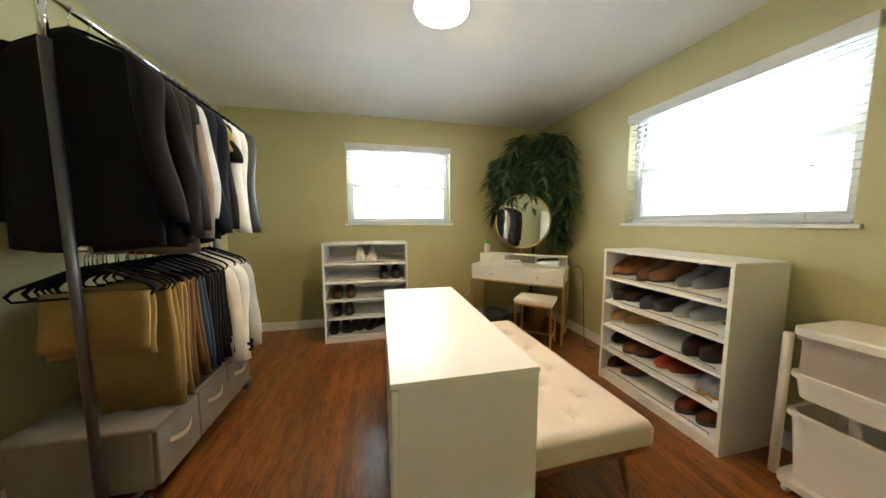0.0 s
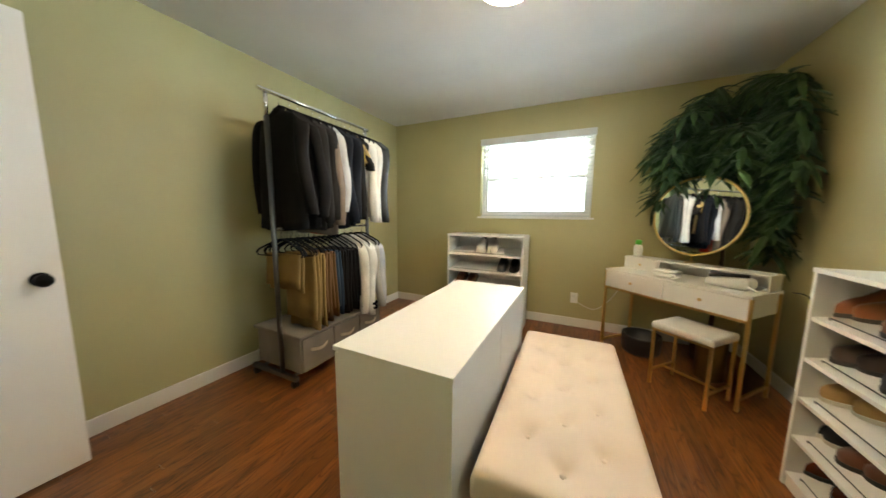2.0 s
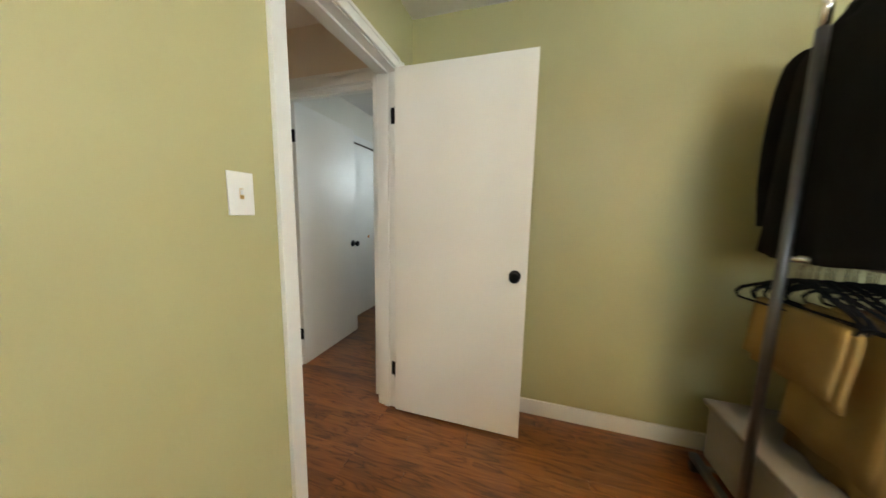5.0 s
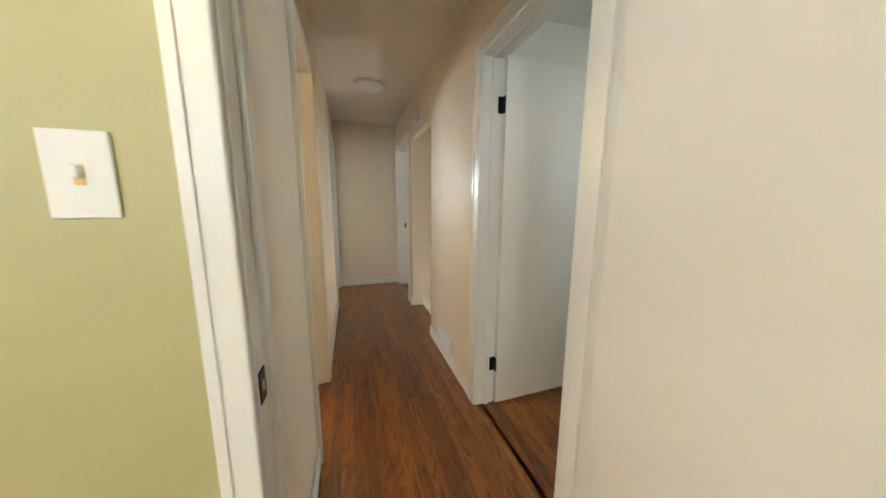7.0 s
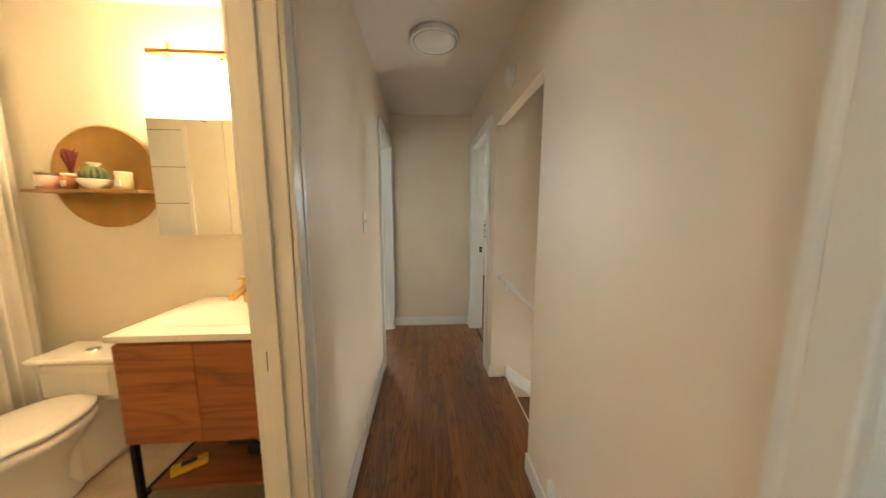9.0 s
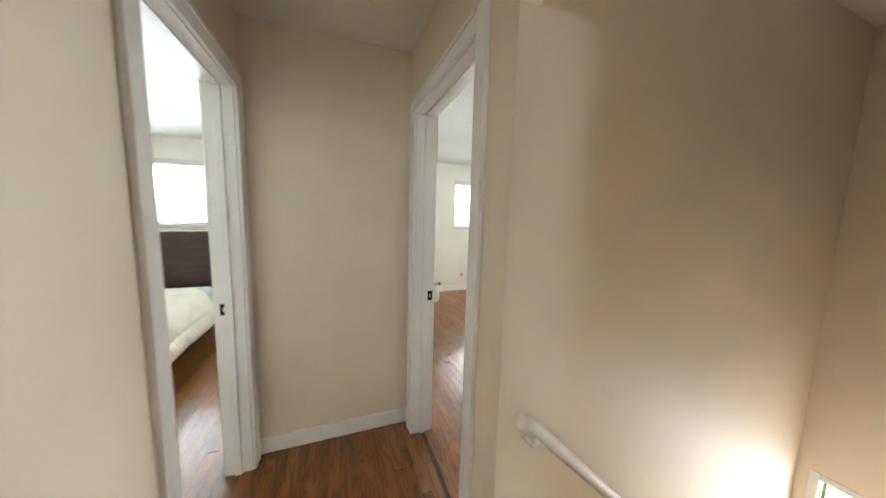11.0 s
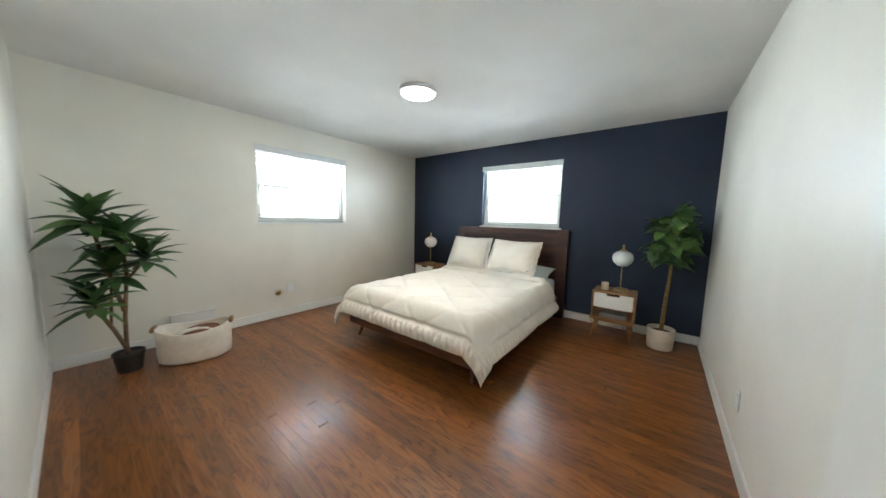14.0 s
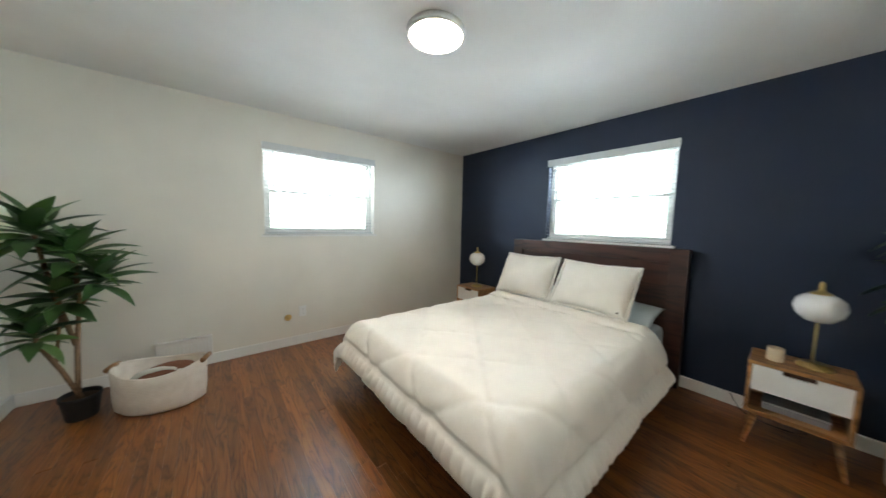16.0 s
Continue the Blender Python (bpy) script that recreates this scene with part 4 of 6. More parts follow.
quick("back_panel", WHITE_LAM, dr, DX1 - 0.006, DY0 + 0.0185, 0.04, DX1 - 0.001, ym - 0.001, DZ - 0.019)
quick("back_panel", WHITE_LAM, dr, DX1 - 0.006, ym + 0.001, 0.04, DX1 - 0.001, DY1 - 0.0185, DZ - 0.019)
quick("plinth", WHITE_LAM, dr, DX0 + 0.03, DY0 + 0.019, 0, DX1 - 0.007, DY1 - 0.019, 0.06)
quick("carcass", WHITE_LAM, dr, DX0 + 0.02, DY0 + 0.019, 0.06, DX1 - 0.007, DY1 - 0.019, DZ - 0.02)
for i in range(3):
    for a, b in ((DY0 + 0.002, ym - 0.0015), (ym + 0.0015, DY1 - 0.002)):
        z0 = 0.055 + i * 0.234
        quick("drawer_front", WHITE_LAM, dr, DX0, a, z0, DX0 + 0.017, b, z0 + 0.231, bevel=0.0015)

BENCH_CLOTH = cloth("oat_linen", (0.74, 0.625, 0.53), vary=0.05, bump=0.15)
BENCH_WOOD = wood("bench_wood", (0.10, 0.035, 0.012), (0.22, 0.085, 0.03), (0.28, 0.12, 0.045), 1, 0.4)
bench = thing("tufted_bench", "oat linen button-tufted bench on a wooden frame", "bench", pose(2.353, 1.725, 0, 0, 0, 1.2))
bw, bl, z0, z1 = 0.258, 0.60, 0.345, 0.452
buttons = []
for j in range(9):
    yy = -bl + (j + 1) * 2 * bl / 10
    buttons += [(0, yy)] if j % 2 == 0 else [(-bw * 0.48, yy), (bw * 0.48, yy)]
bm = bmesh.new()
nx, ny = 30, 68
top = []
for j in range(ny + 1):
    row = []
    for i in range(nx + 1):
        x, y = -bw + 2 * bw * i / nx, -bl + 2 * bl * j / ny
        ex, ey = bw - abs(x), bl - abs(y)
        e = min(ex, 0.035) / 0.035
        e2 = min(ey, 0.035) / 0.035
        z = z1 - 0.013 * ((1 - e) ** 2.2 + (1 - e2) ** 2.2)
        for bx, by in buttons:
            d = math.hypot(x - bx, y - by)
            z -= 0.040 * math.exp(-(d / 0.032) ** 1.2)
        for (ax, ay) in buttons:
            for (cx, cy) in buttons:
                if cy > ay and 0 < math.hypot(cx - ax, cy - ay) < 0.2:
                    t = max(0, min(1, ((x - ax) * (cx - ax) + (y - ay) * (cy - ay)) / ((cx - ax) ** 2 + (cy - ay) ** 2)))
                    d = math.hypot(x - ax - t * (cx - ax), y - ay - t * (cy - ay))
                    z -= 0.005 * math.exp(-(d / 0.009) ** 2)
        row.append(bm.verts.new((x * (1 + 0.008 * (1 - e2)), y, z)))
    top.append(row)
for j in range(ny):
    for i in range(nx):
        bm.faces.new((top[j][i], top[j][i + 1], top[j + 1][i + 1], top[j + 1][i])).smooth = True
rim = [top[0][i] for i in range(nx + 1)] + [top[j][nx] for j in range(1, ny + 1)] + [top[ny][i] for i in range(nx - 1, -1, -1)] + [top[j][0] for j in range(ny - 1, 0, -1)]
last = rim
for zz, grow in ((z1 - 0.03, 1.012), (z1 - 0.07, 1.014), (z0 + 0.012, 1.012), (z0, 0.995)):
    cur = [bm.verts.new((v.co.x * grow, v.co.y * (1 + (grow - 1) * 0.5), zz)) for v in rim]
    for k in range(len(rim)):
        k2 = (k + 1) % len(rim)
        bm.faces.new((last[k2], last[k], cur[k], cur[k2])).smooth = True
    last = cur
bm.faces.new(last)
cushion = part("cushion", bm, BENCH_CLOTH, bench)
b0 = None
for bx, by in buttons:
    if b0 is None:
        b0 = turned("button", BENCH_CLOTH, cushion, [(0, 0.006), (0.006, 0.005), (0.011, 0.001), (0.009, -0.004), (0, -0.005)], seg=12)
        b0.matrix_basis = pose(bx, by, z1 - 0.033)
    else:
        child_copy(b0, "button", cushion, pose(bx, by, z1 - 0.033))
quick("seat_frame", BENCH_WOOD, bench, -bw + 0.005, -bl + 0.01, z0 - 0.036, bw - 0.005, bl - 0.01, z0 - 0.001, bevel=0.004)
for sx in (-1, 1):
    for sy in (-1, 1):
        rod("leg", BENCH_WOOD, bench, [(sx * (bw - 0.05), sy * (bl - 0.10), z0 - 0.036), (sx * (bw - 0.02), sy * (bl - 0.04), 0.0)], 0.020, 12, r1=0.010)

# ---- vanity corner ----
VM = pose(3.10, 3.15, 0, 0, 0, -42)
va = thing("vanity_table", "white dressing table with brass frame, small drawers and round mirror", "vanity", VM)
vw, vd = 0.49, 0.20
quick("tabletop", WHITE_LAM, va, -vw, -vd, 0.735, vw, vd, 0.755, bevel=0.002)
quick("drawer_box", WHITE_LAM, va, -vw + 0.012, -vd + 0.012, 0.60, vw - 0.012, vd - 0.004, 0.734)
for s in (-1, 1):
    a, b = (-vw + 0.012, -0.002) if s < 0 else (0.002, vw - 0.012)
    d = quick("drawer_front", WHITE_LAM, va, a, -vd - 0.004, 0.598, b, -vd + 0.011, 0.732, bevel=0.002)
    bm = bmesh.new()
    lathe(bm, [(0, 0), (0.004, 0), (0.004, 0.010), (0.010, 0.013), (0.011, 0.020), (0, 0.022)], 14)
    bmesh.ops.transform(bm, matrix=pose((a + b) / 2, -vd - 0.004, 0.668, 90), verts=bm.verts[:])
    part("drawer_knob", bm, GOLD, d, "small brass knob")
for sx in (-1, 1):
    for sy in (-1, 1):
        x, y = sx * (vw - 0.008), sy * (vd - 0.012)
        quick("leg", GOLD, va, x - 0.010, y - 0.010, 0, x + 0.010, y + 0.010, 0.734, bevel=0.002)
    quick("side_rail", GOLD, va, sx * (vw - 0.008) - 0.008, -vd + 0.022, 0.07, sx * (vw - 0.008) + 0.008, vd - 0.022, 0.086)
quick("front_rail", GOLD, va, -vw + 0.018, -vd + 0.004, 0.578, vw - 0.018, -vd + 0.018, 0.597)
hutch = quick("hutch_top", WHITE_LAM, va, -vw + 0.01, 0.03, 0.848, vw - 0.01, vd - 0.002, 0.862, bevel=0.002)
for x in (-vw + 0.012, -0.19, 0.155, vw - 0.026):
    quick("hutch_divider", WHITE_LAM, va, x, 0.034, 0.756, x + 0.014, vd - 0.004, 0.8475)
hd = quick("hutch_drawer", WHITE_LAM, va, -vw + 0.028, 0.03, 0.758, -0.192, 0.05, 0.846, bevel=0.002)
turned("drawer_knob", GOLD, hd, [(0, 0.014), (0.008, 0.012), (0.008, 0.004), (0.003, 0)], seg=10).matrix_basis = pose(-0.33, 0.03, 0.80, 90)
quick("hutch_back", WHITE_LAM, va, -vw + 0.028, vd - 0.012, 0.757, vw - 0.028, vd - 0.005, 0.847)
mir = new("mirror")
mir.parent = va
mir.matrix_basis = pose(-0.02, 0.155, 1.235, -4)
MIRROR = Mat("mirror_silver", (0.9, 0.92, 0.9), 0.01, 1.0).m
bm = bmesh.new()
lathe(bm, [(0, 0.004), (0.298, 0.004), (0.298, -0.004), (0, -0.004)], 56)
bmesh.ops.transform(bm, matrix=pose(0, 0, 0, 90), verts=bm.verts[:])
for f in bm.faces:
    f.smooth = False
part("mirror_glass", bm, MIRROR, mir)
bm = bmesh.new()
ring = [(0.306 * math.cos(2 * math.pi * k / 56), 0, 0.306 * math.sin(2 * math.pi * k / 56)) for k in range(57)]
tube(bm, ring, 0.010, 8, caps=False)
part("mirror_frame", bm, GOLD, mir, "round brass mirror frame")
rod("mirror_post", GOLD, va, [(-0.02, 0.165, 0.862), (-0.02, 0.162, 0.925)], 0.009, 10)
turned("mirror_hub", GOLD, va, [(0, 0.012), (0.035, 0.010), (0.036, 0)], (-0.02, 0.14, 0.8625), 18)

st = thing("vanity_stool", "brass-framed stool with padded white seat", "stool", VM @ pose(0.235, -0.235, 0))
bm = bmesh.new()
box(bm, -0.185, -0.155, 0.425, 0.185, 0.155, 0.475, bevel=0.016)
part("seat", bm, plain("white_leatherette", (0.76, 0.72, 0.65), 0.45), st)
for sx in (-1, 1):
    for sy in (-1, 1):
        quick("leg", GOLD, st, sx * 0.168 - 0.009, sy * 0.138 - 0.009, 0, sx * 0.168 + 0.009, sy * 0.138 + 0.009, 0.41, bevel=0.002)
    quick("apron", GOLD, st, -0.177, sx * 0.138 - 0.008, 0.41, 0.177, sx * 0.138 + 0.008, 0.426)
    quick("stretcher", GOLD, st, sx * 0.168 - 0.007, -0.129, 0.10, sx * 0.168 + 0.007, 0.129, 0.114)
quick("stretcher", GOLD, st, -0.161, -0.007, 0.10, 0.161, 0.007, 0.114)

bot = thing("spray_bottle", "white bottle with green cap on the vanity", "bottle", VM @ pose(-0.42, 0.12, 0.862))
turned("bottle_body", WHITE_PLASTIC, bot, [(0, 0), (0.034, 0), (0.036, 0.01), (0.036, 0.085), (0.026, 0.105), (0.02, 0.11)], seg=20)
turned("cap", plain("green_cap", (0.10, 0.46, 0.05), 0.4), bot, [(0.021, 0.108), (0.025, 0.112), (0.027, 0.145), (0.018, 0.152), (0, 0.15)], seg=18)
wb = thing("cosmetic_case", "small white cosmetic case on the vanity", "box", VM @ pose(-0.06, -0.06, 0.755))
quick("case_body", WHITE_PLASTIC, wb, -0.085, -0.045, 0.001, 0.085, 0.045, 0.030, bevel=0.012)
quick("case_lid", WHITE_PLASTIC, wb, -0.085, -0.045, 0.032, 0.085, 0.045, 0.056, bevel=0.012)
hdv = thing("massage_headset", "white curved massager with black trim on the vanity", "massager", VM @ pose(0.31, -0.03, 0.755))
bm = bmesh.new()
box(bm, -0.12, -0.07, 0.001, 0.12, 0.07, 0.075, bevel=0.03)
for v in bm.verts:
    v.co.z *= 0.75 + 0.35 * (v.co.x + 0.12) / 0.24
part("shell", bm, WHITE_PLASTIC, hdv)
bm = bmesh.new()
tube(bm, [(-0.10, -0.03, 0.068), (-0.05, -0.045, 0.082), (0.02, -0.03, 0.090), (0.09, 0.01, 0.092)], 0.012, 8)
part("trim_band", bm, RUBBER, hdv)
bm = bmesh.new()
tube(bm, [(0.115, -0.06, 0.03), (0.17, -0.09, 0.02), (0.175, -0.02, 0.025), (0.15, 0.06, 0.02), (0.16, 0.10, 0.004)], 0.006, 7)
part("cord", bm, WHITE_PLASTIC, hdv)

bin_ = thing("waste_bin", "low round black bin under the vanity", "bin", pose(2.93, 3.38, 0))
turned("bin_body", plain("black_plastic", (0.02, 0.02, 0.022), 0.35), bin_, [(0, 0), (0.13, 0), (0.15, 0.03), (0.155, 0.15), (0.15, 0.17), (0.13, 0.155), (0.12, 0.05), (0, 0.04)], seg=28)
bk = thing("metal_canister", "dark brass canister under the vanity", "canister", pose(3.33, 3.12, 0))
turned("canister_body", metal("dark_brass", (0.25, 0.17, 0.07), 0.35), bk, [(0, 0), (0.09, 0), (0.092, 0.01), (0.092, 0.30), (0.088, 0.31), (0.08, 0.305), (0.078, 0.05), (0, 0.05)], seg=28)


def wire(label, pts, r=0.003, mat=None):
    bm = bmesh.new()
    P = [Vector(p) for p in pts]
    fine = []
    for i in range(len(P) - 1):
        p0, p1, p2, p3 = P[max(i - 1, 0)], P[i], P[i + 1], P[min(i + 2, len(P) - 1)]
        for k in range(6):
            t = k / 6
            fine.append(0.5 * ((2 * p1) + (p2 - p0) * t + (2 * p0 - 5 * p1 + 4 * p2 - p3) * t * t + (3 * p1 - p0 - 3 * p2 + p3) * t ** 3))
    fine.append(P[-1])
    tube(bm, fine, r, 6)
    return tagged(part("power_cord", bm, mat or WHITE_PLASTIC), label, "cable")


wire("white power cord from outlet to vanity", [(2.37, 3.742, 0.315), (2.42, 3.735, 0.27), (2.55, 3.70, 0.24), (2.66, 3.66, 0.34), (2.76, 3.62, 0.52), (2.80, 3.60, 0.62)])
wire("black power cord down the wall by the vanity", [(3.60, 2.90, 0.76), (3.67, 2.86, 0.72), (3.69, 2.84, 0.4), (3.68, 2.80, 0.06), (3.62, 2.70, 0.004), (3.56, 2.62, 0.004), (3.60, 2.55, 0.004)], 0.004, RUBBER)


def leaf_mesh(name, length, width, droop, mat, fold=0.2, seg=6, tip=1.0):
    """A folded leaf along +x."""
    bm = bmesh.new()
    rows = []
    for i in range(seg + 1):
        f = i / seg
        w = width * math.sin(math.pi * min(1, f ** tip * 0.94 + 0.04)) * 0.5
        z = -droop * f * f
        rows.append([bm.verts.new((length * f, s * w, z + fold * abs(s) * w)) for s in (-1, 0, 1)])
    for u, v in zip(rows, rows[1:]):
        for k in range(2):
            bm.faces.new((u[k], v[k], v[k + 1], u[k + 1])).smooth = True
    me = bpy.data.meshes.new(name)
    bm.to_mesh(me)
    bm.free()
    me.materials.append(mat)
    return me


def leaf_mat(name, dark, lite, rough=0.4):
    m = Mat(name, dark, rough)
    info = m.n("ObjectInfo")
    geo = m.n("NewGeometry")
    add = m.n("Math")
    add.operation = "ADD"
    m.l(info.outputs["Random"], add.inputs[0])
    m.l(geo.outputs["Random Per Island"], add.inputs[1])
    fr = m.n("Math")
    fr.operation = "FRACT"
    m.l(add.outputs[0], fr.inputs[0])
    col = m.ramp(fr.outputs[0], [(0.0, dark), (0.75, tuple((a + b) / 2 for a, b in zip(dark, lite))), (1.0, lite)])
    vein = m.ramp(m.noise(30), [(0.4, (0.8, 0.8, 0.8)), (0.6, (1, 1, 1))])
    m.base(m.mix(col, vein, 0.6, "MULTIPLY"))
    m.bump(m.noise(60), 0.2, 0.003)
    return m.m


VINE = leaf_mat("vine_leaf", (0.022, 0.060, 0.022), (0.085, 0.15, 0.045))
rng = random.Random(5)
plant = thing("artificial_tree", "dense dark green artificial foliage spilling round the mirror in the corner", "plant", pose(3.42, 3.46, 0))
BARK = plain("bark", (0.08, 0.05, 0.03), 0.9, 0, 0.3, 20, 0.5, 60)
turned("planter", BARK, plant, [(0, 0), (0.11, 0), (0.13, 0.22), (0.12, 0.23), (0.11, 0.2), (0, 0.2)], seg=24)
rod("trunk", BARK, plant, [(0, 0, 0.2), (0.02, -0.01, 0.9), (-0.01, 0.02, 1.5), (0.0, 0, 2.0)], 0.018, 8, r1=0.009)
boughs = []
for k in range(16):
    a = 2 * math.pi * k / 16 + rng.uniform(-0.2, 0.2)
    r = rng.uniform(0.18, 0.42)
    zt = rng.uniform(1.75, 2.28)
    ex, ey = r * math.cos(a), r * math.sin(a)
    ex, ey = min(ex, 0.20), min(ey, 0.22)
    boughs.append([(0, 0, 1.3), (ex * 0.5, ey * 0.5, zt), (ex, ey, zt - 0.1), (ex * 1.1, ey * 1.1, zt - rng.uniform(0.3, 0.6))])
boughs += [[(0, 0, 1.3), (0.16, -0.2, 2.0), (0.18, -0.40, 1.9), (0.17, -0.5, 1.5)], [(0, 0, 1.3), (0.15, -0.2, 1.8), (0.18, -0.42, 1.6), (0.18, -0.46, 1.25)], [(0, 0, 1.5), (0.1, -0.2, 2.2), (0.14, -0.38, 2.15), (0.15, -0.46, 1.8)], [(0, 0, 1.5), (-0.2, 0.1, 2.0), (-0.42, 0.12, 1.95), (-0.5, 0.1, 1.7)], [(0, 0, 1.5), (-0.15, 0.0, 1.9), (-0.3, -0.05, 1.85), (-0.38, -0.05, 1.55)], [(0.0, 0, 1.3), (0.14, -0.10, 1.5), (0.18, -0.22, 1.3), (0.20, -0.24, 0.95)], [(0, 0, 1.3), (0.12, -0.2, 1.6), (0.14, -0.34, 1.25), (0.12, -0.34, 1.0)], [(0, 0, 1.3), (-0.26, 0.06, 1.6), (-0.40, 0.08, 1.45), (-0.44, 0.08, 1.32)]]
verts, faces = [], []


def add_leaf(p, d, length, width):
    d = d.normalized()
    side = d.cross(Vector((0, 0, 1)))
    side = (side if side.length > 0.1 else Vector((1, 0, 0))).normalized()
    up = side.cross(d)
    b = len(verts)
    for f, w in ((0, 0.06), (0.25, 0.8), (0.5, 1.0), (0.75, 0.7), (1.0, 0.04)):
        c = p + d * length * f + Vector((0, 0, -0.35 * length * f * f))
        for s in (-1, 0, 1):
            verts.append(tuple(c + side * (s * w * width / 2) + up * (abs(s) * 0.15 * width)))
    for i in range(4):
        for k in range(2):
            faces.append((b + 3 * i + k, b + 3 * i + k + 1, b + 3 * i + 4 + k, b + 3 * i + 3 + k))


for pts in boughs:
    P = [Vector(p) for p in pts]
    rod("bough", BARK, plant, pts, 0.006, 5, r1=0.003)
    for i in range(len(P) - 1):
        for k in range(21):
            p = P[i].lerp(P[i + 1], rng.random())
            if i == 0 and p.z < 1.55 and p.x > -0.1:
                continue
            for q in range(2):
                a = rng.uniform(0, 6.283)
                d = Vector((math.cos(a), math.sin(a), rng.uniform(-1.1, 0.25)))
                tip = p + d.normalized() * 0.16
                if tip.x > 0.27 or tip.y > 0.27 or p.z > 2.36:
                    d.x, d.y = -abs(d.x), -abs(d.y)
                add_leaf(p, d, rng.uniform(0.12, 0.20), rng.uniform(0.036, 0.056))
me = bpy.data.meshes.new("foliage")
me.from_pydata(verts, [], faces)
me.materials.append(VINE)
fo = new("foliage", me)
fo.parent = plant
tagged(fo, "many slender dark green leaves", kind="stuff")

# ---- laundry cart ----
CARTP = plain("cream_plastic", (0.74, 0.68, 0.61), 0.4, 0, 0.03, 4, 0.02)
CARTG = plain("taupe_mesh_panel", (0.40, 0.33, 0.28), 0.5)


def rrect(hx, hy, r, n=6):
    out = []
    for cx, cy, a0 in ((hx - r, hy - r, 0), (-hx + r, hy - r, 90), (-hx + r, -hy + r, 180), (hx - r, -hy + r, 270)):
        out += [(cx + r * math.cos(radians(a0 + 90 * k / n)), cy + r * math.sin(radians(a0 + 90 * k / n))) for k in range(n + 1)]
    return out


def tub(name, mat, parent, hx, hy, z0, z1, taper=0.93, wall_t=0.006, rimw=0.012, label="", floor=True):
    """An open rounded tub with a rolled rim."""
    bm = bmesh.new()
    base = rrect(hx, hy, 0.05)
    rings = []
    for s, z, o in ((taper, z0, 0), (1.0, z1 - 0.02, 0), (1.0, z1 - 0.02, rimw), (1.0, z1, rimw), (1.0, z1, -wall_t), (taper, z0 + 0.006, -wall_t)):
        rings.append([bm.verts.new((x * s + o * (1 if x > 0 else -1), y * s + o * (1 if y > 0 else -1), z)) for x, y in base])
    n = len(base)
    for u, v in zip(rings, rings[1:]):
        for k in range(n):
            bm.faces.new((u[k], u[(k + 1) % n], v[(k + 1) % n], v[k]))
    if floor:
        bm.faces.new(rings[0][::-1])
        bm.faces.new(rings[-1])
    return part(name, bm, mat, parent, label)


cart = thing("laundry_cart", "cream plastic rolling laundry cart with two tiered baskets", "laundry cart", pose(3.53, 0.83, 0))
hx, hy = 0.165, 0.30
bm = bmesh.new()
ring = rrect(hx + 0.02, hy + 0.02, 0.06)
lo = [bm.verts.new((x, y, 0.045)) for x, y in ring]
hi = [bm.verts.new((x, y, 0.075)) for x, y in ring]
bm.faces.new(lo[::-1])
bm.faces.new(hi)
for k in range(len(ring)):
    bm.faces.new((lo[k], lo[(k + 1) % len(ring)], hi[(k + 1) % len(ring)], hi[k]))
part("base", bm, CARTP, cart)
tub("lower_basket", CARTP, cart, hx, hy, 0.08, 0.39)
up = tub("upper_basket", CARTP, cart, hx, hy, 0.46, 0.565, 0.96)
tub("basket_panel", CARTG, cart, hx - 0.004, hy - 0.004, 0.566, 0.735, 1.0, floor=False)
bm = bmesh.new()
ring = rrect(hx + 0.016, hy + 0.016, 0.06)
levels = [(1.0, 0.735), (1.0, 0.765), (0.95, 0.772), (0.90, 0.762)]
R = [[bm.verts.new((x * s, y * s, z)) for x, y in ring] for s, z in levels]
for u, v in zip(R, R[1:]):
    for k in range(len(ring)):
        bm.faces.new((u[k], u[(k + 1) % len(ring)], v[(k + 1) % len(ring)], v[k]))
bm.faces.new(R[0][::-1])
bm.faces.new(R[-1])
part("lid", bm, CARTP, cart)
for sx in (-1, 1):
    for sy in (-1, 1):
        rod("post", CARTP, cart, [(sx * (hx - 0.01), sy * (hy + 0.026), 0.06), (sx * (hx - 0.01), sy * (hy + 0.024), 0.73)], 0.017, 10)
        turned("wheel", WHITE_PLASTIC, cart, [(0, -0.01), (0.022, -0.01), (0.024, 0), (0.022, 0.01), (0, 0.01)], seg=16).matrix_basis = pose(sx * (hx - 0.02), sy * (hy - 0.02), 0.024, 90)
for i in range(6):
    for k in range(2):
        quick("vent_slot", GAP, cart, -hx * 0.985 - 0.002, -0.06 + 0.02 * k - 0.16, 0.15 + 0.034 * i, -hx * 0.955, -0.052 + 0.02 * k - 0.16, 0.172 + 0.034 * i)


def outlet(m, label="white duplex wall outlet", switch=False):
    """A wall plate: local y points into the room, origin at the wall."""
    o = thing("light_switch" if switch else "wall_outlet", label, "switch" if switch else "outlet", m, "wall plates")
    quick("cover_plate", WHITE_PLASTIC, o, -0.036, 0, -0.058, 0.036, 0.006, 0.058, bevel=0.002)
    if switch:
        quick("toggle", WHITE_PLASTIC, o, -0.005, 0.006, -0.004, 0.005, 0.016, 0.012, bevel=0.001)
        quick("toggle_slot", GOLD, o, -0.006, 0.0055, -0.014, 0.006, 0.0068, 0.014)
    else:
        for z in (-0.024, 0.024):
            f = quick("socket", WHITE_PLASTIC, o, -0.016, 0.006, z - 0.014, 0.016, 0.008, z + 0.014, bevel=0.001)
            for x in (-0.007, 0.007):
                quick("slot", GAP, f, x - 0.001, 0.0079, z - 0.005, x + 0.001, 0.0086, z + 0.005)
    return o


